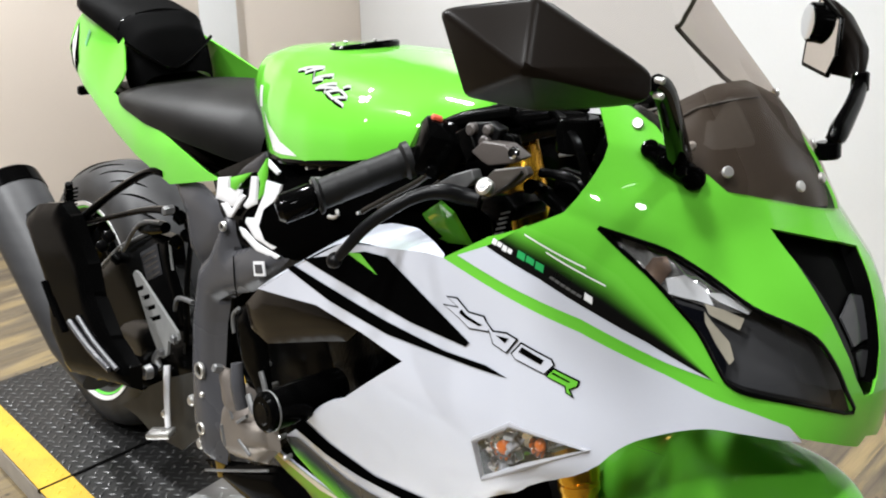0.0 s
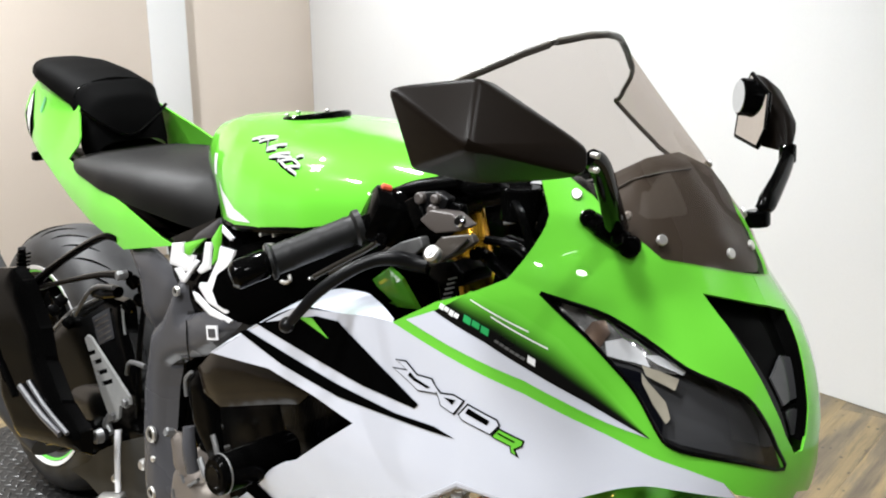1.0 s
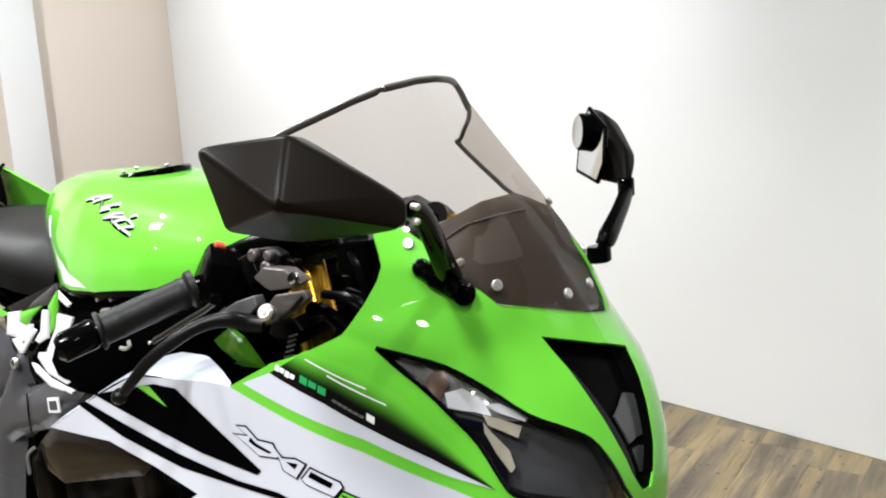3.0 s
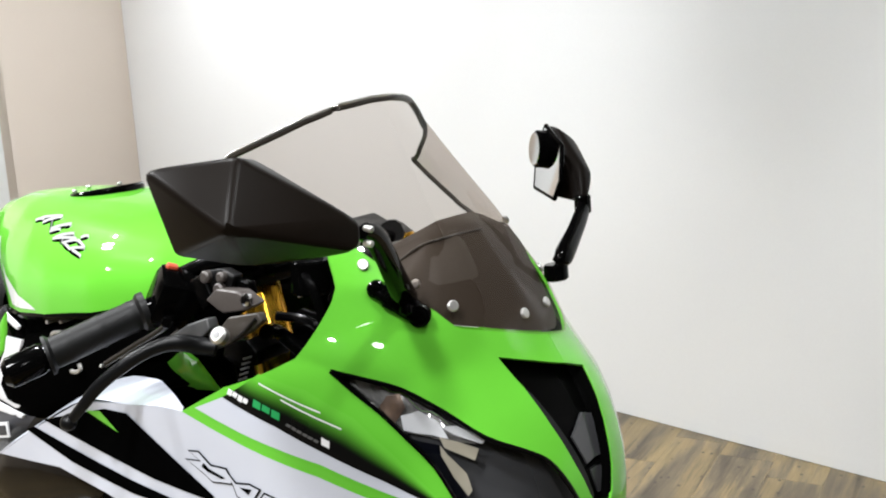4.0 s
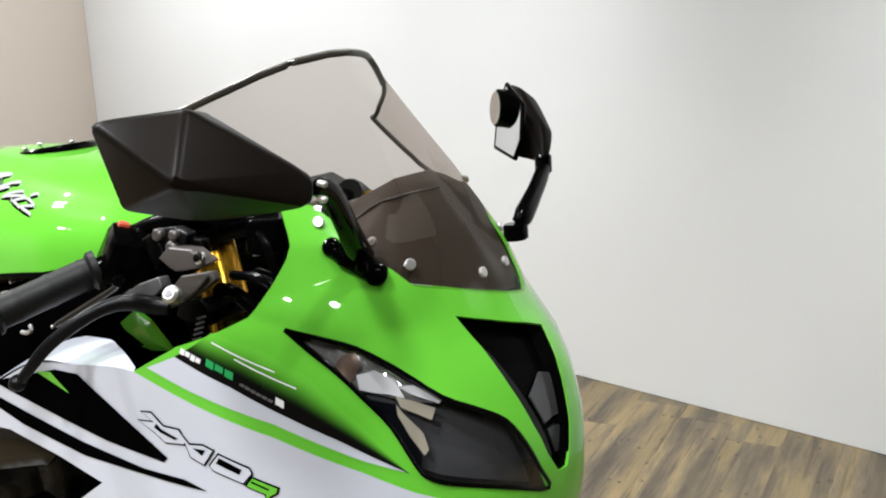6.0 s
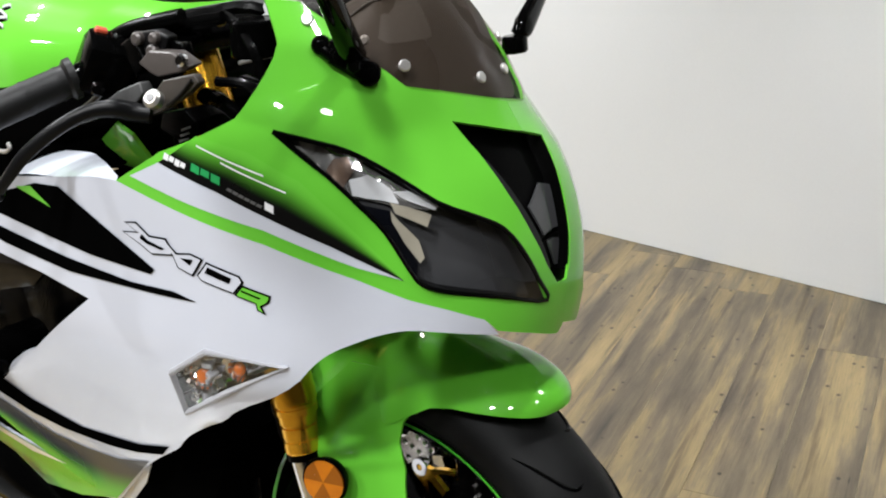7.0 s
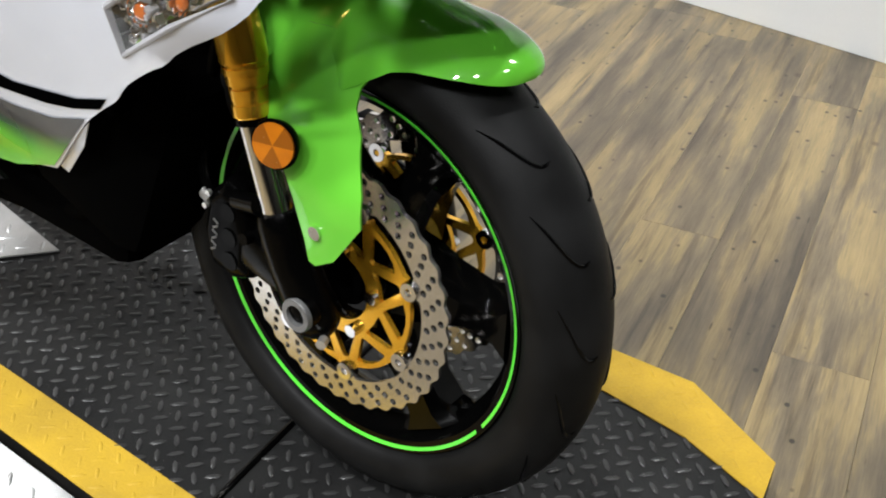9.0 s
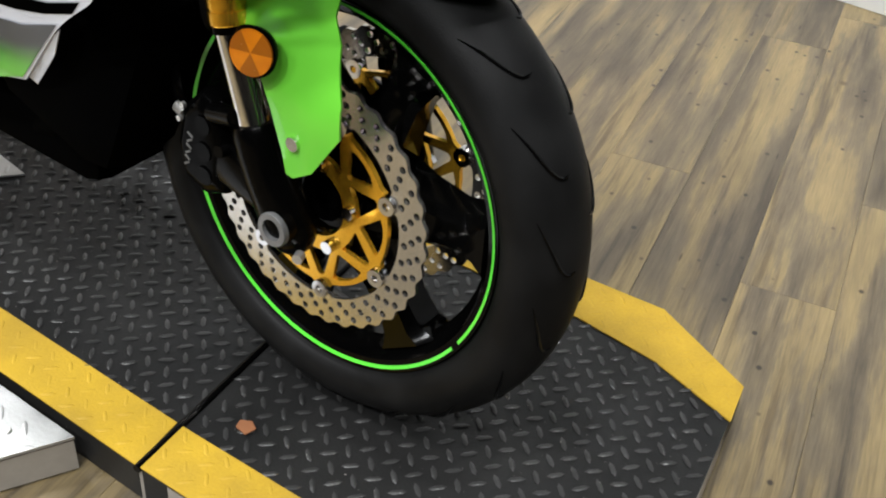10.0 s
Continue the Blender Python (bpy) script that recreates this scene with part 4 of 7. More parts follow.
# top lip of the white fairing, turned inwards
lip = [(1.106, 0.835), (1.186, 0.833), (1.287, 0.825), (1.469, 0.811), (1.725, 0.748), (1.898, 0.699)]
rows = []
for k in range(7):
    row = []
    for s, z in spline([(*p, 0) for p in lip], 6) and [(v.x, v.y) for v in spline([(*p, 0) for p in lip], 6)]:
        x, y, zz = shell(s, z)
        t = k / 6
        fadeout = min(1, max(0, (1.80 - s) / 0.4)) * min(1, max(0, (s - 1.08) / 0.22))
        row.append(body((x - 0.004 * t, y + 0.050 * t * fadeout, zz + 0.011 * math.sin(t * 1.5) * fadeout)))
    rows.append(row)
part("fairing_shoulder", rings(rows, False, False), WHITE, BIKE, "white upper shoulder of the side fairing", 60)

# windscreen
SCREEN = [(0.0, 0.884), (0.111, 0.897), (0.194, 0.906), (0.279, 0.914), (0.313, 0.928), (0.367, 0.944), (0.413, 0.971), (0.48, 0.988), (0.60, 1.005), (0.80, 1.03), (1.0, 1.05), (1.04, 1.062), (0.939, 1.074), (0.68, 1.0910), (0.487, 1.1040), (0.296, 1.1142), (0.102, 1.119), (0.0, 1.119)]
rows = []


FAR_LOW = [(0.0, 0.884), (0.10, 0.8785), (0.194, 0.884), (0.279, 0.895), (0.40, 0.912), (0.55, 0.932), (0.70, 0.953), (0.852, 0.9706), (0.95, 0.982), (0.996, 0.9922), (1.01, 1.0152), (1.017, 1.0398)]
FAR_HIGH = [(0.0, 1.119), (0.15, 1.119), (0.36, 1.116), (0.54, 1.0958), (0.625, 1.0825), (0.888, 1.059), (1.017, 1.0420)]


def screen_row(k, n=48):
    out = []
    for i in range(-n, n + 1):
        t = abs(i) / n
        low, high = (SCREEN[:11], SCREEN[:10:-1]) if i <= 0 else (FAR_LOW, FAR_HIGH)
        a = np.array([np.interp(t, np.linspace(0, 1, len(low)), [p[j] for p in low]) for j in (0, 1)])
        b = np.array([np.interp(t, np.linspace(0, 1, len(high)), [p[j] for p in high]) for j in (0, 1)])
        s, z = a + (b - a) * k
        x, y, zz = shell(float(s), float(z)) if i <= 0 else shell_left(float(s), float(z))
        out.append(body((x + 0.002, y, zz)))
    return out


screen = part("windscreen", rings([screen_row(k / 20) for k in range(21)], False, False), SMOKE, BIKE, "lightly smoked double-bubble windscreen", 80)
screen.visible_shadow = False
part("screen_edge", tube(screen_row(1.0)[:80:2], 0.0040, 10, 1), EDGE, screen, "dark smoked screen edge")
# steel bead added as the highlight on the smoked edge
part("screen_edge_glint", tube([p + Vector((0.0022, -0.0022, 0.0030)) for p in screen_row(1.0)[:72:2]], 0.0016, 8, 1), STEEL, screen, "bright bead standing for the highlight along the screen edge")
far = [screen_row(k / 20)[-1] for k in range(21)]
part("screen_edge", tube(far + screen_row(1.0)[-2:-24:-3], 0.0030, 8, 1), EDGE, screen, "dark smoked screen edge")
part("screen_edge", tube(screen_row(0.0)[69:96:3] + [far[0]], 0.0030, 8, 1), EDGE, screen, "dark smoked screen edge")
for s, z, surf in ((0.259, 0.931, shell), (0.056, 0.909, shell), (0.259, 0.931, shell_left), (0.056, 0.909, shell_left), (0.473, 0.975, shell), (0.473, 0.975, shell_left)):
    p = Vector(surf(s, z))
    o = Vector((max(0, p.x + 0.1), p.y, 0.08)).normalized()
    part("screen_screw", rod(body(p + o * 0.001), body(p + o * 0.005), 0.0056, 16, 0.0022), STEEL, BIKE)
HUMP = mat("dark_brown_inner_cowl", (0.034, 0.0255, 0.0185), 0.55, 0.0, 0.0, second=(0.042, 0.032, 0.024), grain=250, tint=0.1, spec=0.15)


def hump_rows():
    cols = np.linspace(-1, 1, 33)
    low = [(0.0, 0.884), (0.111, 0.897), (0.194, 0.906), (0.279, 0.914), (0.313, 0.928), (0.367, 0.944), (0.413, 0.965), (0.45, 0.972)]
    low_far = [(0.0, 0.884), (0.10, 0.8785), (0.194, 0.884), (0.279, 0.895), (0.313, 0.910), (0.367, 0.932), (0.413, 0.960), (0.45, 0.972)]
    crest_r = [(-0.002, 0.0, 0.996), (0.001, -0.04, 0.997), (0.004, -0.08, 0.985), (0.004, -0.115, 0.955), (0.002, -0.14, 0.92)]
    crest_l = [(-0.002, 0.0, 0.996), (-0.014, 0.04, 0.992), (-0.026, 0.08, 0.981), (-0.038, 0.11, 0.966), (-0.045, 0.13, 0.95)]
    rows = [[], [], [], [], []]
    for c in cols:
        t = abs(c)
        foot = low if c < 0 else low_far
        s = float(np.interp(t, np.linspace(0, 1, len(low)), [q[0] for q in foot]))
        z = float(np.interp(t, np.linspace(0, 1, len(low)), [q[1] for q in foot]))
        a = Vector(shell(s, z) if c < 0 else shell_left(s, z)) + Vector((-0.010, 0.0, 0.002))
        table = crest_r if c < 0 else crest_l
        b = Vector([float(np.interp(t, np.linspace(0, 1, 5), [q[k] for q in table])) for k in range(3)])
        ridge = a.lerp(b, 0.86) + Vector((0.012, 0, 0.004))
        for row, q in zip(rows, (a, a.lerp(ridge, 0.5) + Vector((0.006, 0, 0.003)), ridge, b, b + Vector((-0.07, 0, -0.035)))):
            row.append(body(q))
    return rows


part("meter_cowl", rings(hump_rows(), False, False), HUMP, BIKE, "dark brown moulded cowl over the instruments", 55)
part("cowl_groove", tube([Vector(p) + Vector((0.001, -0.001, 0.0005)) for p in ((-0.012, -0.066, 1.012), (-0.007, -0.0619, 1.0208), (0.0036, -0.0556, 1.0305), (0.0154, -0.0432, 1.0408), (0.0252, -0.0181, 1.045), (0.0257, 0.0459, 1.0429))], 0.0013, 8, 5), EDGE, BIKE, "dark groove across the instrument cowl")
part("instrument_panel", shaped(box((0.06, 0.18, 0.05), (-0.08, 0.0, 0.935), 0.012, (0, -25, 0)), body), SATIN, BIKE)


# mirrors
def hull(points, f, bevel=0.004):
    bm = bmesh.new()
    for p in points:
        bm.verts.new(p)
    bmesh.ops.convex_hull(bm, input=bm.verts[:])
    bmesh.ops.delete(bm, geom=[v for v in bm.verts if not v.link_faces], context="VERTS")
    bmesh.ops.dissolve_limit(bm, angle_limit=radians(4), verts=bm.verts[:], edges=bm.edges[:])
    if bevel:
        bmesh.ops.bevel(bm, geom=bm.edges[:], offset=bevel, segments=3, affect="EDGES", profile=0.6)
    return shaped(bm, f)


MIR = [(-0.023, -0.387, 1.095), (0.052, -0.355, 1.104), (0.080, -0.390, 1.054), (0.104, -0.272, 1.044), (0.108, -0.275, 1.020), (-0.003, -0.372, 1.026), (0.036, -0.335, 1.014),
       (-0.03, -0.36, 1.085), (0.04, -0.325, 1.098), (0.085, -0.262, 1.040), (-0.012, -0.345, 1.025), (0.05, -0.30, 1.012)]
mirror = part("mirror", hull(MIR, body, 0.005), HOUSING, BIKE, "folded matt black faceted mirror", 22)
part("stalk", shaped(tube([(0.098, -0.262, 1.034), (0.090, -0.235, 1.020), (0.068, -0.185, 0.975), tuple(Vector(shell(0.372, 0.944)) + Vector((0.004, -0.007, 0.0)))], [0.008, 0.010, 0.011, 0.012], 12, 5, True, 0.7), body), BLACK, mirror, "gloss black mirror stalk")
p0, p1 = Vector(shell(0.455, 0.9565)), Vector(shell(0.348, 0.9275))
off = Vector((0.55, -0.83, 0.10)).normalized()
part("foot", shaped(tube([p0 + off * 0.003, p0.lerp(p1, 0.3) + off * 0.005, p0.lerp(p1, 0.7) + off * 0.005, p1 + off * 0.003], [0.010, 0.0135, 0.0145, 0.012], 14, 4, True, 0.6), body), SATIN, mirror, "black rubber mirror foot")
for k, r, h, n in ((0.02, 0.0085, 0.010, 16), (0.36, 0.0105, 0.014, 6), (0.64, 0.0070, 0.018, 6), (0.90, 0.0108, 0.011, 20)):
    q = p0.lerp(p1, k) + off * 0.003
    nut = part("foot_nut", shaped(rod(q, q + off * h, r, n, 0.0018), body), BLACK, mirror, "black mirror fixing nut")
    part("nut_bore", shaped(rod(q + off * (h - 0.001), q + off * (h + 0.0008), r * 0.5, 12, 0.0004), body), MATTE, nut)
part("washer", shaped(rod(p1 + Vector((-0.012, 0, 0.030)), p1 + Vector((-0.012, 0, 0.030)) + off * 0.006, 0.0045, 12), body), TITAN, mirror)
for k in (0.0, 1.0):
    q = Vector((0.098, -0.260, 1.024 + 0.012 * k))
    part("bolt", shaped(rod(q, q + Vector((0.010, -0.003, 0)), 0.0028), body), STEEL, mirror)

FM = [(-0.112, 0.331, 1.054), (-0.088, 0.322, 1.050), (-0.040, 0.305, 1.006), (-0.020, 0.280, 0.972), (-0.024, 0.268, 0.962), (-0.092, 0.296, 0.964), (-0.134, 0.334, 1.004), (-0.138, 0.337, 1.018),
      (-0.075, 0.348, 1.03), (-0.030, 0.318, 0.99), (-0.075, 0.335, 0.975), (-0.018, 0.288, 0.966)]
FM = [(x + 0.0067, y + 0.0048, z + 0.002) for x, y, z in FM]
fm = part("mirror", hull(FM, body, 0.005), HOUSING, BIKE, "matt black mirror turned inwards with a round spot mirror", 22)
fc = Vector((-0.0765, 0.308, 0.994))
fn = Vector((-0.62, -0.775, 0.10)).normalized()
fu = Vector((0, 0, 1)).cross(fn).normalized()
fv = fn.cross(fu)
GLASS = mat("mirror_glass", (0.82, 0.82, 0.82), 0.03, 1.0, rough_var=0.01, second=(0.8, 0.8, 0.8))
gl = [(-0.050, -0.030), (0.026, -0.034), (0.040, -0.010), (0.030, 0.030), (-0.036, 0.050), (-0.056, 0.02)]
fc = fc + Vector((0.010, -0.011, 0.008))
part("mirror_glass", plate(gl, (), 0.003, lambda u, v, w: body(fc + fu * u + fv * v + fn * (w + 0.006))), GLASS, fm, "clear mirror glass")
part("glass_rim", tube([body(fc + fu * u * 1.04 + fv * v * 1.04 + fn * 0.005) for u, v in gl + gl[:1]], 0.0034, 8, 1), SATIN, fm)
sc_ = fc + fu * -0.030 + fv * 0.022
part("spot_mirror", rod(body(sc_), body(sc_ + fn * 0.02), 0.025, 24), SATIN, fm)
part("spot_glass", rod(body(sc_ + fn * 0.0195), body(sc_ + fn * 0.0215), 0.022, 24), GLASS, fm)
part("knuckle", shaped(rod((0.004, 0.252, 0.955), (0.002, 0.252, 0.978), 0.0105), body), BLACK, fm)
part("stalk", shaped(tube([(0.005, 0.25, 0.966), (0.010, 0.238, 0.958), (0.023, 0.20, 0.943), (0.033, 0.16, 0.924), (0.031, 0.152, 0.915)], [0.010, 0.010, 0.011, 0.014, 0.012], 12, 5, True, 0.7), body), BLACK, fm)
part("foot", shaped(rod((0.030, 0.150, 0.897), (0.028, 0.150, 0.916), 0.0145), body), BLACK, fm)

# tank
TANK = [(-0.250, 0.950, 0.915, 0.085), (-0.275, 0.968, 0.905, 0.12), (-0.33, 0.980, 0.895, 0.150), (-0.42, 0.988, 0.880, 0.168), (-0.52, 0.991, 0.866, 0.168), (-0.60, 0.992, 0.856, 0.156), (-0.66, 0.990, 0.852, 0.139),
        (-0.705, 0.984, 0.852, 0.120), (-0.735, 0.972, 0.852, 0.102), (-0.752, 0.945, 0.852, 0.088)]


def tank(u, a):
    """u along the tank, a from the crown (0) down to the flank (1) on the right, negative on the left."""
    xs = list(range(len(TANK)))
    c = [float(np.interp(u, xs, [t[k] for t in TANK])) for k in range(4)]
    t = abs(a) * math.pi / 2
    y = c[3] * math.sin(t) ** (2 / 2.6)
    z = c[2] + (c[1] - c[2]) * max(0.0, math.cos(t)) ** (2 / 2.6)
    back = max(0.0, (-c[0] - 0.45) / 0.30) ** 2.5
    return Vector((c[0] + 0.030 * back - 0.125 * back * (1 - abs(a) ** 1.6), -math.copysign(y, a), z))


loops = []
for i in range(46):
    u = i * (len(TANK) - 1) / 45
    loops.append([body(tank(u, a)) for a in np.linspace(-1, 1, 57)])
tk = part("fuel_tank", rings(loops, False, False), GREEN, BIKE, "glossy lime green fuel tank with a white flash", 50)
part("tank_rear", rings([[body(tank(9, a)) for a in np.linspace(-1, 1, 31)], [body(Vector((-0.79, 0, 0.87)) + (tank(9, a) - Vector((-0.79, 0, 0.87))) * 0.2) for a in np.linspace(-1, 1, 31)]], False, False), GREEN, tk)
part("filler_cap", shaped(rod((-0.62, 0.0, 0.980), (-0.622, 0.0, 0.9935), 0.052, 32, 0.003), body), BLACK, tk, "black filler cap")
for k in range(6):
    a = 2 * math.pi * k / 6
    part("cap_screw", shaped(rod((-0.622 + 0.043 * math.cos(a), 0.043 * math.sin(a), 0.991), (-0.622 + 0.043 * math.cos(a), 0.043 * math.sin(a), 0.995), 0.004, 10), body), STEEL, tk)


def tank_mark(name, quad, material, lift):
    n = 6
    grid = [[tank(*(Vector(quad[0]).lerp(Vector(quad[1]), i / n).lerp(Vector(quad[3]).lerp(Vector(quad[2]), i / n), j / n))) for i in range(n + 1)] for j in range(n + 1)]
    for row in grid:
        for p in row:
            p += Vector((0, p.y * 4, p.z - 0.88)).normalized() * lift
    part(name, rings([[body(p) for p in row] for row in grid], False, False), material, tk)


def tank_stroke(a, b, wide, material, lift, taper=0.6):
    """A slim brush bar laid on the tank from a to b."""
    loops = []
    p0, p1 = tank(*a), tank(*b)
    for i in range(9):
        t = i / 8
        p = tank(*Vector(a).lerp(Vector(b), t))
        out = Vector((0, p.y * 4, p.z - 0.88)).normalized()
        side = out.cross(p1 - p0).normalized() * wide * (1 - taper * abs(2 * t - 1) ** 3)
        loops.append([body(p + out * lift + side * k) for k in (-1, 0, 1)])
    part("script_bar", rings(loops, False, False), material, tk)


SCRIPT = [((5.15, 0.462), (4.90, 0.440)), ((5.02, 0.436), (4.515, 0.390)), ((4.86, 0.470), (4.52, 0.400)), ((4.72, 0.425), (4.50, 0.520)), ((4.50, 0.512), (4.06, 0.444)), ((4.46, 0.535), (4.22, 0.500)),
          ((4.20, 0.570), (3.82, 0.518)), ((4.24, 0.582), (3.715, 0.554)), ((4.05, 0.530), (3.95, 0.600)), ((3.90, 0.604), (3.66, 0.568)), ((3.89, 0.604), (3.70, 0.640)), ((3.69, 0.640), (3.41, 0.622)), ((3.66, 0.568), (3.42, 0.620)),
          ((3.70, 0.640), (3.40, 0.684)), ((3.62, 0.550), (3.50, 0.526)), ((4.16, 0.470), (4.06, 0.452))]
for a, b in SCRIPT:
    tank_stroke(a, b, 0.0052, PALE, 0.0008, 0.2)
for k, (a, b) in enumerate(SCRIPT):
    tank_stroke(a, b, 0.0019, INK, 0.0013 + 0.00005 * k)
tank_mark("tank_flash", ((6.5, 0.80), (5.7, 0.885), (4.3, 0.99), (5.6, 0.985)), PALE, 0.0008)
tank_mark("tank_flash", ((7.0, 0.62), (6.75, 0.62), (6.7, 0.78), (7.05, 0.78)), PALE, 0.0008)
part("tank_skirt", shaped(tube([(-0.31, -0.150, 0.893), (-0.42, -0.165, 0.877), (-0.52, -0.164, 0.863), (-0.60, -0.151, 0.853), (-0.66, -0.133, 0.850)], 0.005, 8, 5), body), SATIN, tk)

# seat, tail
SEAT = [(-0.735, 0.885, 0.812, 0.10), (-0.79, 0.898, 0.822, 0.125), (-0.90, 0.903, 0.838, 0.145), (-1.02, 0.900, 0.852, 0.148), (-1.12, 0.894, 0.866, 0.138), (-1.175, 0.890, 0.872, 0.122), (-1.20, 0.889, 0.874, 0.09), (-1.225, 0.905, 0.88, 0.07)]


def cushion(table, i, n, power=3.2, count=41):
    u = i * (len(table) - 1) / n
    c = [float(np.interp(u, range(len(table)), [t[k] for t in table])) for k in range(4)]
    out = []
    for a in np.linspace(-1, 1, count):
        t = abs(a) * math.pi / 2
        y = c[3] * math.sin(t) ** (2 / power)
        z = c[2] + (c[1] - c[2]) * max(0, math.cos(t)) ** (2 / power)
        out.append(body((c[0], -math.copysign(y, a), z)))
    return out


seat = part("rider_seat", rings([cushion(SEAT, i, 40) for i in range(41)], False, False), VINYL, BIKE, "black vinyl rider seat", 60)
PILLION = [(-1.178, 0.905, 0.875, 0.070), (-1.192, 0.945, 0.875, 0.080), (-1.212, 0.985, 0.890, 0.084), (-1.25, 1.012, 0.968, 0.086), (-1.33, 1.030, 0.990, 0.086), (-1.42, 1.043, 1.012, 0.082), (-1.48, 1.047, 1.018, 0.062), (-1.505, 1.035, 1.01, 0.045)]
pil = part("pillion_seat", rings([cushion(PILLION, i, 40) for i in range(41)], False, False), SUEDE, BIKE, "black pillion seat with a piped V-shaped front", 60)
part("piping", shaped(tube([(-1.214, -0.087, 0.965), (-1.190, -0.055, 0.937), (-1.176, -0.010, 0.914), (-1.190, 0.042, 0.934), (-1.214, 0.087, 0.960)], 0.0035, 8, 6), body), BLACK, pil)
part("piping", shaped(tube([(-1.248, -0.082, 0.984), (-1.252, -0.064, 1.003), (-1.254, 0.0, 1.0135), (-1.252, 0.064, 1.003), (-1.248, 0.082, 0.984)], 0.003, 8, 6), body), BLACK, pil)
TAIL = [(-1.475, 0.985), (-1.455, 1.003), (-1.405, 1.022), (-1.265, 0.990), (-1.207, 0.951), (-1.170, 0.920), (-1.166, 0.905), (-1.190, 0.880), (-1.12, 0.868), (-1.02, 0.853), (-0.93, 0.838), (-0.80, 0.806), (-0.76, 0.80), (-0.92, 0.768), (-1.05, 0.795), (-1.155, 0.818), (-1.36, 0.878), (-1.46, 0.905), (-1.487, 0.935)]

TAIL_FAR = TAIL[:3] + [(-1.30, 0.988), (-1.22, 0.952), (-1.135, 0.918), (-1.055, 0.882)] + TAIL[9:]


def tail(x, z, side=-1):
    w = float(np.interp(-x, (0.76, 0.92, 1.05, 1.2, 1.36, 1.50), (0.150, 0.150, 0.143, 0.122, 0.098, 0.066)))
    mid = float(np.interp(-x, (0.76, 1.05, 1.25, 1.50), (0.80, 0.83, 0.86, 0.95)))
    return (x, side * (w - 0.24 * max(0, z - mid) - 1.2 * (z - mid) ** 2), z)


for side in (-1, 1):
    tl = part("tail_fairing", sheet(TAIL if side < 0 else TAIL_FAR, lambda x, z, s=side: tail(x, z, s), 0.003, 0.006, 0.022), GREEN, BIKE, "lime green tail fairing panel")
    if side < 0:
        part("tail_graphic", sheet([(-1.455, 0.985), (-1.43, 0.955), (-1.40, 0.915), (-1.42, 0.895), (-1.46, 0.910), (-1.475, 0.94)], lambda x, z: tail(x, z), 0, 0.0068, 0.02), INK, tl)
        part("tail_graphic", sheet([(-1.453, 0.98), (-1.437, 0.945), (-1.425, 0.90), (-1.445, 0.92), (-1.462, 0.95)], lambda x, z: tail(x, z), 0, 0.0076, 0.02), PALE, tl)
        part("vent_print", sheet([(-1.385, 0.975), (-1.372, 0.971), (-1.372, 0.945), (-1.385, 0.949)], lambda x, z: tail(x, z), 0, 0.0076, 0.02), DEEPGREEN, tl)
part("tail_underside", shaped(box((0.45, 0.13, 0.05), (-1.10, 0, 0.815), 0.015, (0, 12, 0)), body), SATIN, BIKE)
part("tail_light", shaped(box((0.02, 0.025, 0.018), (-1.40, -0.085, 0.862), 0.005), body), SATIN, BIKE)

# ---- bars and cockpit ----
bar = part("handlebar", shaped(tube([(-0.18, -0.10, 0.945), (-0.235, -0.17, 0.928), (-0.265, -0.215, 0.910), (-0.318, -0.316, 0.8738)], 0.0115, 12, 4), body), BLACK, BIKE, "black clip-on handlebar")
ga, gb = Vector((-0.262, -0.205, 0.912)), Vector((-0.3085, -0.2970, 0.8803))
gd = (gb - ga).normalized()
ridges, rads = [], []
for k in range(33):
    ridges.append(ga + (gb - ga) * k / 32)
    rads.append(0.0212 if k in (0, 1, 2, 31, 32) else 0.0178 if k % 10 == 5 else 0.0171)
part("grip", shaped(tube(ridges, rads, 18, 1), body), GRIP, bar, "ribbed black rubber grip")
part("bar_end", shaped(tube([gb + gd * 0.001, gb + gd * 0.006, gb + gd * 0.038, gb + gd * 0.044], [0.014, 0.0165, 0.0165, 0.011], 18, 1), body), BLACK, bar, "gloss black bar end weight")
sw = part("switchgear", shaped(box((0.052, 0.056, 0.052), (-0.246, -0.180, 0.922), 0.010, (18, 20, 62)), body), SATIN, BIKE, "black plastic switch housing")
part("kill_switch", shaped(box((0.013, 0.010, 0.007), (-0.252, -0.179, 0.9535), 0.0025, (18, 20, 62)), body), RED, sw, "red kill switch")
part("switch_seam", shaped(rod((-0.236, -0.160, 0.928), (-0.241, -0.170, 0.925), 0.029, 20), body), SATIN, sw)
part("starter_button", shaped(rod((-0.225, -0.205, 0.905), (-0.220, -0.213, 0.905), 0.007), body), BLACK, sw)
def slab(poly, y0, y1, f=body, bevel=0.003):
    """A cast block: one outline seen from the side, from y0 inwards to y1, slimmer at the back."""
    cx, cz = sum(p[0] for p in poly) / len(poly), sum(p[1] for p in poly) / len(poly)
    return hull([(x, y0, z) for x, z in poly] + [(cx + (x - cx) * 0.9, y1, cz + (z - cz) * 0.9) for x, z in poly], f, bevel)


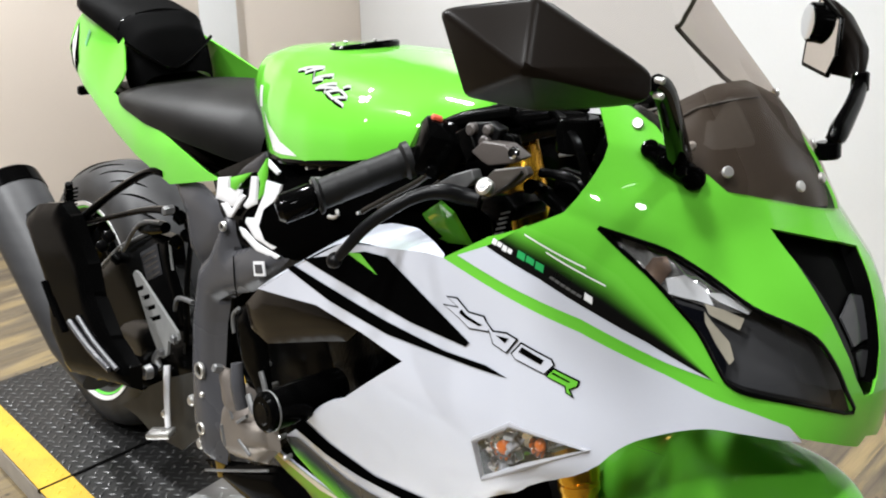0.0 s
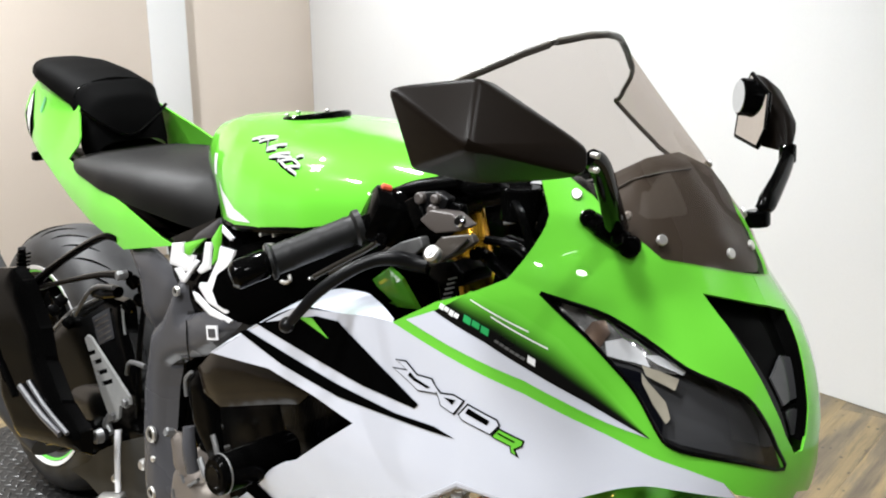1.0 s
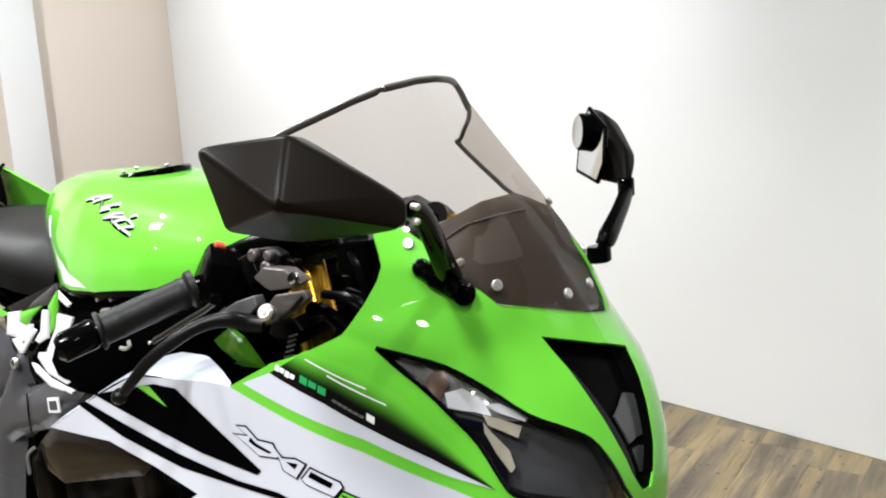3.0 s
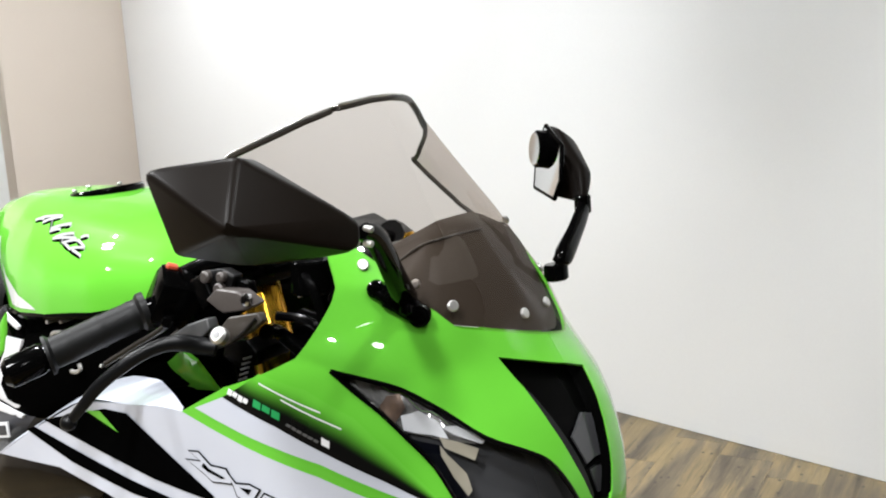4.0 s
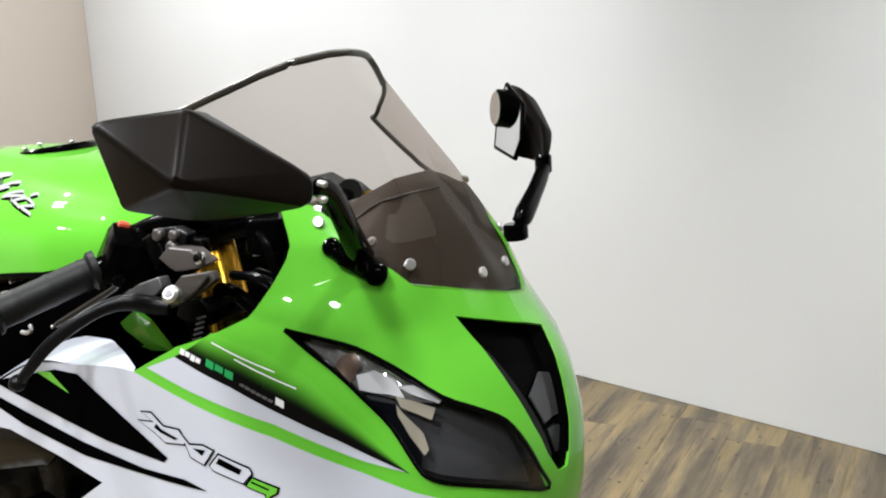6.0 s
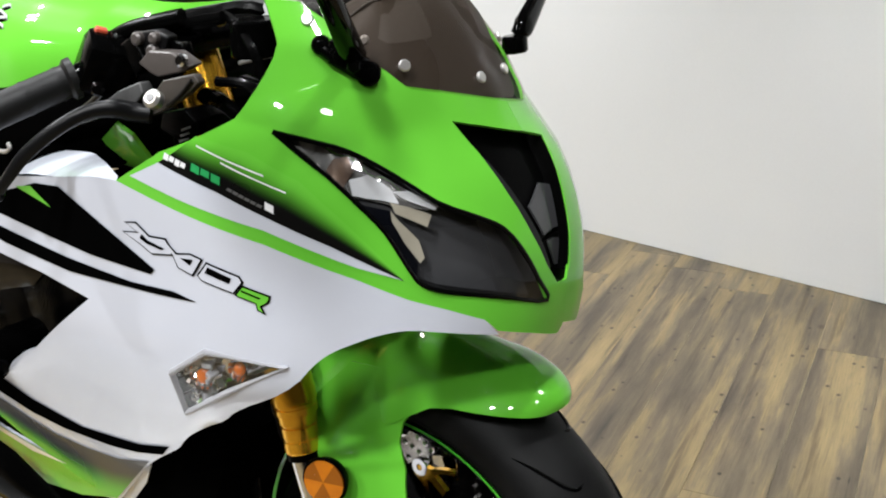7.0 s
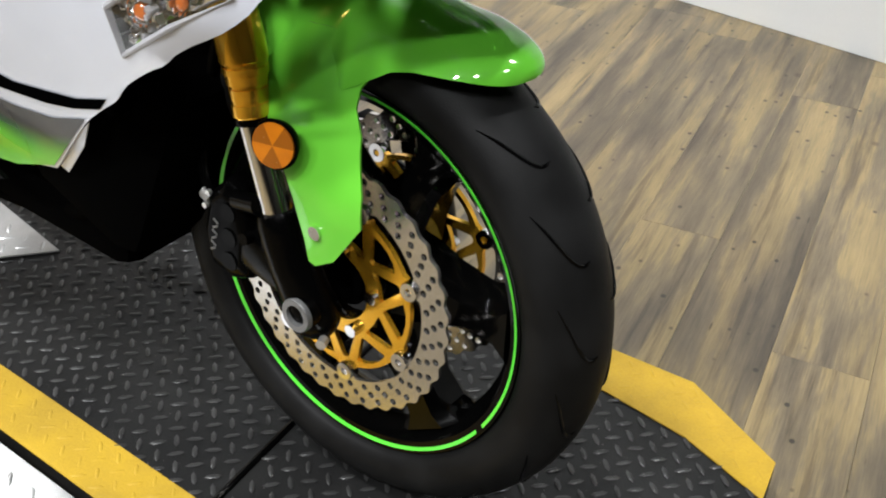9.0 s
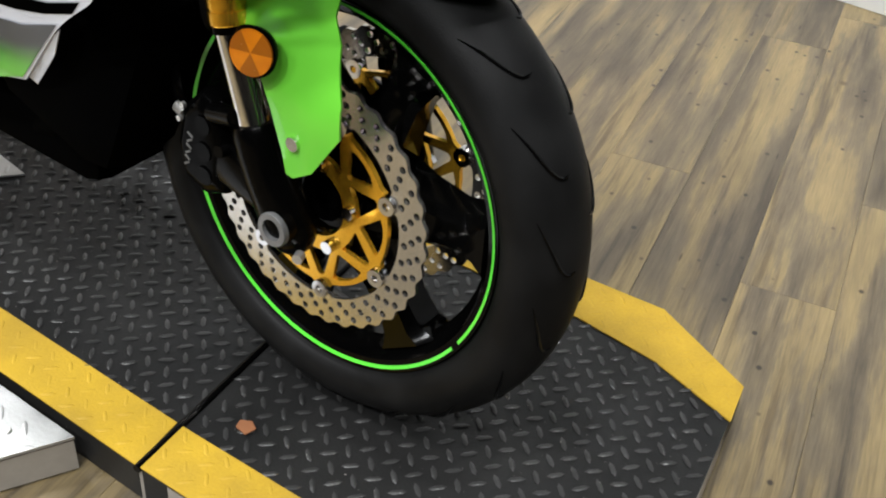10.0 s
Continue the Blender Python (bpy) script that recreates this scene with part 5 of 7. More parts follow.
mc = part("brake_master_cylinder", slab([(-0.185, 0.940), (-0.160, 0.952), (-0.135, 0.950), (-0.128, 0.932), (-0.150, 0.912), (-0.172, 0.912)], -0.178, -0.164), MATTE, BIKE, "dark cast brake master cylinder")
part("clamp", slab([(-0.212, 0.945), (-0.190, 0.955), (-0.175, 0.930), (-0.190, 0.915)], -0.190, -0.150), MATTE, mc)
part("cap_plate", slab([(-0.176, 0.931), (-0.16, 0.944), (-0.128, 0.945), (-0.115, 0.939), (-0.102, 0.934), (-0.112, 0.928), (-0.149, 0.92), (-0.159, 0.923)], -0.198, -0.178), CAPGREY, mc, "brown-grey cast cap", 30)
part("cap_lug", slab([(-0.204, 0.947), (-0.191, 0.957), (-0.168, 0.961), (-0.147, 0.955), (-0.153, 0.942), (-0.179, 0.938), (-0.196, 0.93)], -0.184, -0.168), LEVER, mc)
for cx, cz, r in ((-0.187, 0.951, 0.0065), (-0.163, 0.953, 0.0055), (-0.166, 0.940, 0.0070)):
    part("cap_boss", shaped(rod((cx, -0.180, cz), (cx + 0.001, -0.192, cz + 0.001), r, 14, 0.002), body), CAPGREY, mc, "brown-grey cast boss")
part("screw", shaped(rod((-0.112, -0.196, 0.938), (-0.111, -0.204, 0.940), 0.0062, 14, 0.002), body), CHROME, mc)
LEVER_LINE = [(-0.149, -0.207, 0.887), (-0.163, -0.216, 0.890), (-0.173, -0.229, 0.895), (-0.185, -0.242, 0.895), (-0.197, -0.255, 0.890), (-0.209, -0.268, 0.881), (-0.223, -0.279, 0.869), (-0.237, -0.288, 0.855), (-0.249, -0.295, 0.839), (-0.263, -0.299, 0.823)]
lv = part("brake_lever", shaped(tube(LEVER_LINE, [0.0085, 0.0095, 0.0090, 0.0078, 0.0072, 0.0070, 0.0068, 0.0066, 0.0062, 0.0056], 14, 5, True, 0.75, (0, 0, 1)), body), LEVER, BIKE, "dark grey adjustable brake lever")
part("lever_perch", slab([(-0.219, 0.89), (-0.189, 0.907), (-0.158, 0.918), (-0.153, 0.907), (-0.163, 0.898), (-0.183, 0.896), (-0.21, 0.888)], -0.212, -0.196), CAST, lv, "grey cast lever perch", 30)
part("lever_bracket", slab([(-0.134, 0.92), (-0.091, 0.93), (-0.084, 0.922), (-0.1, 0.91), (-0.127, 0.895), (-0.152, 0.884), (-0.160, 0.890), (-0.145, 0.909)], -0.205, -0.192), EDGE, lv, "dark brown-grey cast lever bracket", 30)
part("bracket_rib", shaped(tube([(-0.125, -0.207, 0.898), (-0.108, -0.207, 0.909), (-0.092, -0.206, 0.924)], 0.0020, 8, 3), body), LEVER, lv)
ball = bmesh.new()
bmesh.ops.create_uvsphere(ball, u_segments=14, v_segments=10, radius=0.0088)
part("lever_tip", shaped(ball, lambda p: body(p + Vector((-0.268, -0.300, 0.819)))), LEVER, lv)
pv = part("pivot_bolt", shaped(rod((-0.128, -0.216, 0.903), (-0.124, -0.228, 0.910), 0.0088, 20, 0.003), body), STEEL, lv, "bright lever pivot bolt")
part("bolt_slot", shaped(rod((-0.1245, -0.2272, 0.9093), (-0.1236, -0.2290, 0.9104), 0.0042, 6, 0.0004), body), DULL, pv)
part("brake_reservoir", shaped(rod((-0.10, -0.12, 0.93), (-0.10, -0.12, 0.965), 0.022, 20), body), SATIN, BIKE)
part("top_clamp", shaped(box((0.06, 0.25, 0.022), (-0.205, 0.0, 0.945), 0.006, (0, 20, 0)), body), MATTE, BIKE, "black triple clamp")
part("ignition_lock", shaped(rod((-0.165, -0.005, 0.94), (-0.155, -0.005, 0.962), 0.016, 20), body), STEEL, BIKE)
for pts, r in (([(-0.20, -0.13, 0.955), (-0.12, -0.10, 0.972), (-0.06, -0.06, 0.93), (-0.05, -0.02, 0.85)], 0.006), ([(-0.22, -0.15, 0.95), (-0.15, -0.12, 0.968), (-0.08, -0.14, 0.94), (-0.06, -0.12, 0.84)], 0.005),
               ([(-0.12, -0.15, 0.91), (-0.07, -0.14, 0.90), (-0.06, -0.11, 0.82), (-0.08, -0.10, 0.72)], 0.005), ([(-0.20, 0.0, 0.93), (-0.10, -0.04, 0.955), (-0.02, -0.10, 0.95)], 0.004)):
    part("cable", shaped(tube(pts, r, 8, 6), body), MATTE, BIKE)
part("cockpit_stay", shaped(tube([(-0.140, -0.100, 0.917), (-0.115, -0.1, 0.923), (-0.085, -0.10, 0.930)], 0.0022, 8, 2), body), STEEL, BIKE, "thin bright stay in the cockpit")
part("cable_eye", shaped(lathe([(0.0042, -0.002), (0.0062, -0.002), (0.0062, 0.002), (0.0042, 0.002)], 18), lambda p: body(p + Vector((-0.165, -0.10, 0.957)))), BRASS, BIKE, "small brass cable eye")
part("warning_sticker", shaped(plate([(-0.012, -0.007), (0.010, -0.006), (0.012, 0.004), (-0.003, 0.008)], (), 0.001, lambda u, v, w: Vector((u - 0.100, -0.098 + w, v + 0.972))), body), PALE, BIKE, "small white sticker")
for k, (pts, r, m_) in enumerate((([(-0.300, -0.160, 0.905), (-0.258, -0.155, 0.928), (-0.197, -0.150, 0.953), (-0.130, -0.130, 0.966)], 0.0065, BLACK), ([(-0.245, -0.170, 0.945), (-0.215, -0.165, 0.957), (-0.165, -0.150, 0.968)], 0.0085, MATTE),
                              ([(-0.100, -0.185, 0.905), (-0.120, -0.150, 0.893), (-0.100, -0.135, 0.872), (-0.060, -0.130, 0.850)], 0.0075, MATTE), ([(-0.215, -0.130, 0.880), (-0.195, -0.135, 0.845), (-0.185, -0.13, 0.80)], 0.007, SATIN))):
    part("cable", shaped(tube(pts, r, 10, 6), body), m_, BIKE, "black glossy control hose")
for x, y, z in ((-0.02, -0.12, 0.955), (-0.06, -0.09, 0.93), (-0.05, -0.14, 0.87)):
    part("cockpit_block", shaped(box((0.05, 0.05, 0.035), (x, y, z), 0.006, (12, 25, 20)), body), MATTE, BIKE)
part("inner_duct", shaped(box((0.16, 0.02, 0.14), (-0.05, -0.115, 0.83), 0.006, (0, 10, 6)), body), SATIN, BIKE, "matt black inner fairing duct")
part("left_handlebar", shaped(tube([(-0.18, 0.10, 0.945), (-0.24, 0.18, 0.926), (-0.325, 0.33, 0.870)], 0.016, 12, 4), body), GRIP, BIKE, "black left handlebar and grip")
part("lower_fork_clamp", slab([(-0.200, 0.872), (-0.165, 0.880), (-0.150, 0.868), (-0.150, 0.853), (-0.180, 0.846), (-0.205, 0.855)], -0.152, -0.100), MATTE, BIKE, "black cast fork clamp")
part("inner_green_panel", pad([(-0.375, 0.802), (-0.314, 0.828), (-0.258, 0.857), (-0.247, 0.843), (-0.253, 0.799), (-0.298, 0.791), (-0.338, 0.796), (-0.377, 0.795)], 0.041, 0.004, 0.02, 0.004, 0.006, -0.8), GREEN, BIKE, "green inner fairing panel leaning inwards", 50)
part("data_label", shaped(box((0.022, 0.002, 0.036), (-0.168, -0.150, 0.848), 0.0005, (0, -20, 0)), body), SATIN, BIKE)
for k in range(5):
    part("label_bar", shaped(box((0.014, 0.002, 0.0022), (-0.172 + 0.002 * k, -0.1522, 0.836 + 0.006 * k), 0.0004, (0, -20, 0)), body), DULL, BIKE)

# ---- front end ----


def leg_x(z):
    return -0.009 - 0.33 * z


for side in (-1, 1):
    y = 0.118 * side
    at = lambda z: front((leg_x(z), y, z))
    off = lambda z: at(z) + Vector((float(np.interp(z, (0.19, 0.21, 0.26, 0.62), (-0.003, -0.001, 0.007, 0.002))), 0, 0))
    steps_ = ((0.197, 0.0185), (0.200, 0.0200), (0.212, 0.0200), (0.2125, 0.0188), (0.216, 0.0188), (0.2165, 0.0200), (0.228, 0.0205), (0.2285, 0.0190), (0.232, 0.0190), (0.2325, 0.0215), (0.242, 0.0220), (0.243, 0.0238),
              (0.250, 0.0240), (0.2505, 0.0228), (0.254, 0.0228), (0.2545, 0.0250), (0.27, 0.0255), (0.62, 0.0258), (0.63, 0.022))
    lg = part("fork_leg", tube([off(z) for z, r in steps_], [r for z, r in steps_], 48, 1), GOLD, BIKE, "gold anodised fork outer tube", 22)
    part("stanchion", tube([at(0.085), off(0.20)], 0.0172, 32, 1), CHROME, lg, "chromed inner tube")
    part("dust_seal", tube([off(0.191), off(0.198)], 0.0195, 32, 1), SATIN, lg)
    part("fork_foot", tube([at(0.100), at(0.088), at(0.06), front((-0.013, y * 0.95, 0.02)), front((0.0, y * 0.88, -0.02)), front((0.002, y * 0.86, -0.04))], [0.023, 0.026, 0.025, 0.028, 0.030, 0.018], 20, 3), MATTE, lg, "black cast fork foot")
    part("caliper_mount", shaped(box((0.09, 0.022, 0.05), (-0.062, y + side * -0.004, 0.028), 0.01, (0, 12, 0)), front), MATTE, lg)
part("axle_nut", tube([front((0.004, -0.122, 0.0)), front((0.004, -0.134, 0.0))], 0.0205, 24, 1, True, 1.0, (0, 0, 1)), MATTE, BIKE)
ax = lathe([(0.0125, -0.164), (0.0190, -0.164), (0.0200, -0.162), (0.0200, -0.150), (0.0125, -0.150)], 32)
part("axle_end", shaped(ax, lambda p: front((p.x + 0.004, p.y + 0.0235, p.z))), DULL, BIKE, "hollow steel axle end")
part("pinch_bolt", tube([front((0.03, -0.122, -0.028)), front((0.034, -0.132, -0.028))], 0.006, 8, 1), STEEL, BIKE)

# calipers
for side in (-1, 1):
    y = 0.100 * side
    outline = [(-0.150, -0.01), (-0.118, -0.020), (-0.088, -0.008), (-0.080, 0.05), (-0.094, 0.105), (-0.120, 0.112), (-0.148, 0.085), (-0.160, 0.035)]
    mid = Vector((-0.120, 0.045))
    pts = [(u + (mid.x - u) * k, y + side * w, v + (mid.y - v) * k) for w, k in ((-0.024, 0.0), (0.012, 0.0), (0.021, 0.10), (0.026, 0.30)) for u, v in outline]
    cal = part("brake_caliper", hull(pts, front, 0.003), SATIN, BIKE, "black radial brake caliper with pale lettering bars", 30)
    for v in (0.012, 0.042, 0.074):
        part("piston_boss", tube([front((-0.112, y + side * 0.018, v)), front((-0.112, y + side * 0.0275, v))], [0.0135, 0.0115], 20, 1), SATIN, cal)
    if side < 0:
        for k in range(6):
            part("label_bar", shaped(box((0.009, 0.0012, 0.0024), (-0.139 + 0.0014 * k, y - 0.0265, 0.018 + 0.0075 * k), 0.0003, (0, -30 + 60 * (k % 2), 0)), front), DULL, cal)
        for u, v in ((-0.142, 0.088), (-0.148, 0.070)):
            part("bolt", tube([front((u, y - 0.024, v)), front((u, y - 0.0285, v))], 0.0034, 12, 1), STEEL, cal)
        part("bleed_bolt", tube([front((-0.072, y - 0.03, 0.062)), front((-0.072, y - 0.042, 0.064))], 0.007, 14, 1), MATTE, cal)
        part("spacer", tube([front((-0.100, y - 0.02, 0.092)), front((-0.058, y - 0.028, 0.105))], 0.012, 14, 1), MATTE, cal)
part("brake_hose", tube([front((-0.165, -0.10, 0.06)), front((-0.20, -0.085, 0.09)), front((-0.205, -0.06, 0.20)), front((-0.17, -0.05, 0.36)), front((-0.15, -0.06, 0.50))], 0.0055, 8, 6), MATTE, BIKE, "black braided brake hose")
part("hose_union", tube([front((-0.168, -0.10, 0.058)), front((-0.182, -0.098, 0.062))], 0.008, 12, 1), STEEL, BIKE)

# front wheel
wheel = part("front_wheel", shaped(lathe([(0.030, -0.055), (0.040, -0.055), (0.044, -0.03), (0.036, 0.0), (0.044, 0.03), (0.040, 0.055), (0.030, 0.055)], 48), front), BLACK, BIKE, "gloss black front wheel with green rim tape")
def tread_r(w):
    """Radius of the front tyre's round crown at the width w."""
    return TYRE_R - (0.061 - math.sqrt(0.061 ** 2 - min(abs(w), 0.0605) ** 2))


prof = [(0.2290, -0.036), (0.2300, -0.045), (0.2335, -0.0500), (0.242, -0.0550), (0.253, -0.0572)]
prof += [(tread_r(w), w) for w in np.linspace(-0.0565, 0.0565, 29)]
prof += [(0.253, 0.0572), (0.242, 0.0550), (0.2335, 0.0500), (0.2300, 0.045), (0.2290, 0.036), (0.2150, 0.0)]
part("tyre", shaped(lathe(prof, 128), front), RUBBER, wheel, "black road tyre with curved sipes")
for side in (-1, 1):
    rimp = [(0.205, -0.020), (0.213, -0.040), (0.2265, -0.0430), (0.2285, -0.0405), (0.2265, -0.036), (0.216, -0.030), (0.208, 0.0), (0.196, 0.0), (0.196, -0.012)]
    part("rim", shaped(lathe([(r, y * -side) for r, y in rimp], 112), front), BLACK, wheel, "gloss black rim")
for lo, hi in ((-30, 176), (192, 326.5)):
    part("rim_tape", shaped(lathe([(0.2190, -0.0420), (0.2228, -0.0436), (0.2228, -0.0428), (0.2190, -0.0412)], 90, lo, hi), front), TAPE, wheel, "bright green rim tape")
part("rim_tape", shaped(lathe([(0.2185, 0.0418), (0.2235, 0.0438), (0.2235, 0.0430), (0.2185, 0.0410)], 90, 0, 360), front), TAPE, wheel, "bright green rim tape")
for k in range(6):
    a = radians(2 + 60 * k)
    d, e = Vector((math.cos(a), 0, math.sin(a))), Vector((-math.sin(a), 0, math.cos(a)))
    loops = []
    for r, w, t in ((0.030, 0.050, 0.046), (0.075, 0.040, 0.040), (0.105, 0.032, 0.032), (0.15, 0.024, 0.028), (0.185, 0.030, 0.030), (0.201, 0.048, 0.032)):
        loops.append([front(d * r + e * (w * cx) + Vector((0, t * cy, 0))) for cx, cy in ((-1, -0.6), (-0.6, -1), (0.6, -1), (1, -0.6), (1, 0.6), (0.6, 1), (-0.6, 1), (-1, 0.6))])
    part("spoke", rings(loops), BLACK, wheel)
# sipes cut as dark grooves lying in the tread
for k in range(18):
    a0 = 360 / 18 * k + 4
    for side in (-1, 1):
        pts = []
        for j in range(7):
            t = j / 6
            w = side * (0.012 + 0.036 * t)
            r = tread_r(w) + 0.0002
            a = radians(a0 + (10 if side > 0 else 0) + 13 * t - 5 * math.sin(t * 3.1))
            pts.append(front((r * math.cos(a), w, r * math.sin(a))))
        part("sipe", tube(pts, [0.0004, 0.0018, 0.0022, 0.0024, 0.0022, 0.0018, 0.0004], 6, 2), BLACK, wheel)

def brake_disc(y):
    out = []
    n = 288
    for i in range(n):
        a = 2 * math.pi * i / n
        out.append(((0.1535 + 0.0022 * math.cos(36 * a)) * math.cos(a), (0.1535 + 0.0022 * math.cos(36 * a)) * math.sin(a)))
    tabs = []
    for i in range(168):
        a = 2 * math.pi * i / 168
        near = math.cos(7 * (a - radians(21)))
        r = 0.1195 - 0.013 * max(0, near - 0.72) / 0.28
        tabs.append((r * math.cos(a), r * math.sin(a)))
    holes = [tabs]
    for row, (r, m, off) in enumerate(((0.1268, 36, 0.0), (0.1362, 36, 0.33), (0.1455, 36, 0.66))):
        for k in range(m):
            a = 2 * math.pi * (k + off) / m
            holes.append(circle(r * math.cos(a), r * math.sin(a), 0.0042, 10))
    return plate(out, holes, 0.0048, lambda u, v, w: front((u, y + w, v)))


def carrier(y):
    out = [((0.103 + 0.009 * max(0, math.cos(7 * (a - radians(21))) - 0.5) * 2) * math.cos(a), (0.103 + 0.009 * max(0, math.cos(7 * (a - radians(21))) - 0.5) * 2) * math.sin(a)) for a in [2 * math.pi * i / 140 for i in range(140)]]
    holes = [circle(0, 0, 0.042, 40)]
    for k in range(7):
        c = radians(21 + 360 / 7 * (k + 0.5))
        holes.append([(r * math.cos(c + radians(t)), r * math.sin(c + radians(t))) for r, t in ((0.066, -1.5), (0.066, 1.5), (0.094, 15), (0.097, 8), (0.0975, 0), (0.097, -8), (0.094, -15))])
        c = radians(21 + 360 / 7 * k)
        holes.append([(r * math.cos(c + radians(t)), r * math.sin(c + radians(t))) for r, t in ((0.061, -17), (0.060, 0), (0.061, 17), (0.091, 3), (0.093, 0), (0.091, -3))])
    return plate(out, holes, 0.006, lambda u, v, w: front((u, y + w, v)))


for side in (-1, 1):
    y = 0.0665 * side
    dsc = part("brake_disc", brake_disc(y), DISC, wheel, "drilled wave-edged steel brake disc", 30)
    part("disc_carrier", carrier(y - side * 0.002), GOLD, wheel, "gold disc carrier", 30)
    for k in range(7):
        a = radians(21 + 360 / 7 * k)
        c = Vector((0.1095 * math.cos(a), y, 0.1095 * math.sin(a)))
        part("bobbin", shaped(lathe([(0.0045, -0.007), (0.0105, -0.007), (0.0115, -0.005), (0.0115, 0.006), (0.0045, 0.006)], 20), lambda p, c=c, s=side: front(c + Vector((p.x, p.y * -s, p.z)))), CHROME, wheel)
    for k in range(5):
        a = radians(10 + 72 * k)
        c = Vector((0.053 * math.cos(a), y, 0.053 * math.sin(a)))
        part("disc_bolt", tube([front(c + Vector((0, side * 0.002, 0))), front(c + Vector((0, side * 0.009, 0)))], 0.0078, 14, 1), CHROME, wheel)

# front mudguard
def mudguard(inner, count, wide, lip=False):
    """Sweep over the tyre: a broad rounded beak ahead, deepening sides behind."""
    out = []
    for i in range(count):
        deg = 56.6 + 69.4 * (i / (count - 1)) ** 1.6
        t, near = min(1, max(0, (deg - 76) / 12)), min(1, (deg - 56.6) / 17)
        w = max(0.004, 0.070 * math.sqrt(1 - (1 - near) ** 2.2)) + 0.019 * t * t * (3 - 2 * t) - inner
        top = float(np.interp(deg, (56.6, 57.5, 59.3, 62, 66, 70, 74, 78, 84, 92, 126), (0.337, 0.3425, 0.3450, 0.3435, 0.3405, 0.3372, 0.3325, 0.3300, 0.3300, 0.3330, 0.334)))
        edge = float(np.interp(deg, (56.6, 57.5, 59, 61, 64, 68, 72, 74, 77, 79, 82, 90, 126), (0.333, 0.327, 0.3225, 0.318, 0.311, 0.3015, 0.2925, 0.286, 0.277, 0.268, 0.256, 0.234, 0.212)))
        th, row = radians(deg), []
        for v in np.linspace(-1, 1, wide):
            v = math.sin(v * math.pi / 2)
            r = top - inner - (top - edge) * abs(v) ** 2.4
            row.append(front((r * math.cos(th), w * v, r * math.sin(th))))
        if lip:
            ends = [front(((edge - 0.0005) * math.cos(th), s * max(0.001, w - 0.004), (edge - 0.0005) * math.sin(th))) for s in (-1, 1)]
            row = [ends[0]] + row + [ends[1]]
        out.append(row)
    return out


fend = part("front_mudguard", rings(mudguard(0.0, 81, 41, True), False, False), GREEN, BIKE, "glossy lime green front mudguard", 60)
# dead black sheet standing in for the shade under the mudguard
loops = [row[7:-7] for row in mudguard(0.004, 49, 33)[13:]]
part("mudguard_shade", rings(loops, False, False), VOID, fend)
GUARD = [(-0.09, 0.245), (-0.078, 0.222), (-0.062, 0.204), (-0.036, 0.181), (-0.016, 0.157), (-0.006, 0.139), (0.010, 0.094), (0.015, 0.069), (0.024, 0.067), (0.050, 0.083), (0.083, 0.132),
         (0.079, 0.165), (0.058, 0.214), (0.040, 0.234), (0.036, 0.250), (0.05, 0.278), (0.01, 0.292), (-0.05, 0.29)]


def guard(x, z, side=-1):
    y = sum(0.25 * k * float(np.interp(z + d, (0.06, 0.13, 0.16, 0.20, 0.222, 0.245, 0.29), (0.130, 0.135, 0.134, 0.120, 0.107, 0.0915, 0.064))) for d, k in ((-0.012, 1), (0, 2), (0.012, 1)))
    mid = 0.035 - 0.55 * max(0, z - 0.13)
    return (x, side * (y - 0.14 * max(0, x - mid - 0.012) - 0.10 * max(0, mid - 0.022 - x)), z)


for side in (-1, 1):
    gd_ = part("mudguard_leg", sheet(GUARD, lambda x, z, s=side: guard(x, z, s), 0.003, 0.0, 0.010, to_world=front), GREEN, fend, "green fork guard", 50)
    part("guard_bolt", tube([front((0.028, side * 0.128, 0.110)), front((0.028, side * 0.1375, 0.110))], 0.0078, 18, 1), CHROME, gd_)

# round reflector, six facets
rc = Vector((-0.012, -0.150, 0.200))
rn = Vector((0.25, -0.95, 0.1)).normalized()
ru = Vector((0, 0, 1)).cross(rn).normalized()
rv = rn.cross(ru)
refl = part("side_reflector", tube([front(rc - rn * 0.010), front(rc), front(rc + rn * 0.002)], [0.0225, 0.0265, 0.026], 32, 1, True, 1, ru), SATIN, BIKE, "round orange reflector in a black cup")
DARKORANGE = mat("dark_orange_reflector", (0.30, 0.085, 0.003), 0.25, 0.0, 0.3, scale=60)
for k in range(6):
    arc = [(0, 0)] + [(0.0232 * math.cos(radians(60 * k + 60 + 60 * j / 6)), 0.0232 * math.sin(radians(60 * k + 60 + 60 * j / 6))) for j in range(7)]
    part("facet", plate(arc, (), 0.003, lambda u, v, w: front(rc + ru * u + rv * v + rn * (0.0035 + w - 0.03 * math.hypot(u, v)))), DARKORANGE if k % 2 else ORANGE, refl)

# ---- engine and rear ----
P = lambda poly, y, t: shaped(plate(poly, (), t, lambda u, v, w: Vector((u, y + w, v))), body)


part("engine_block", shaped(box((0.40, 0.24, 0.30), (-0.60, 0.02, 0.50), 0.03, (0, -20, 0)), body), MATTE, BIKE, "black engine block")
part("cylinder_head", shaped(box((0.22, 0.25, 0.18), (-0.46, 0.02, 0.63), 0.02, (0, -30, 0)), body), MATTE, BIKE, "dark cylinder head")
# radiator, headers and beam take the shade behind the fairing as their colour
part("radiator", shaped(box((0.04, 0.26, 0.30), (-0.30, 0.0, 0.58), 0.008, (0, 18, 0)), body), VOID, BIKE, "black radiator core")
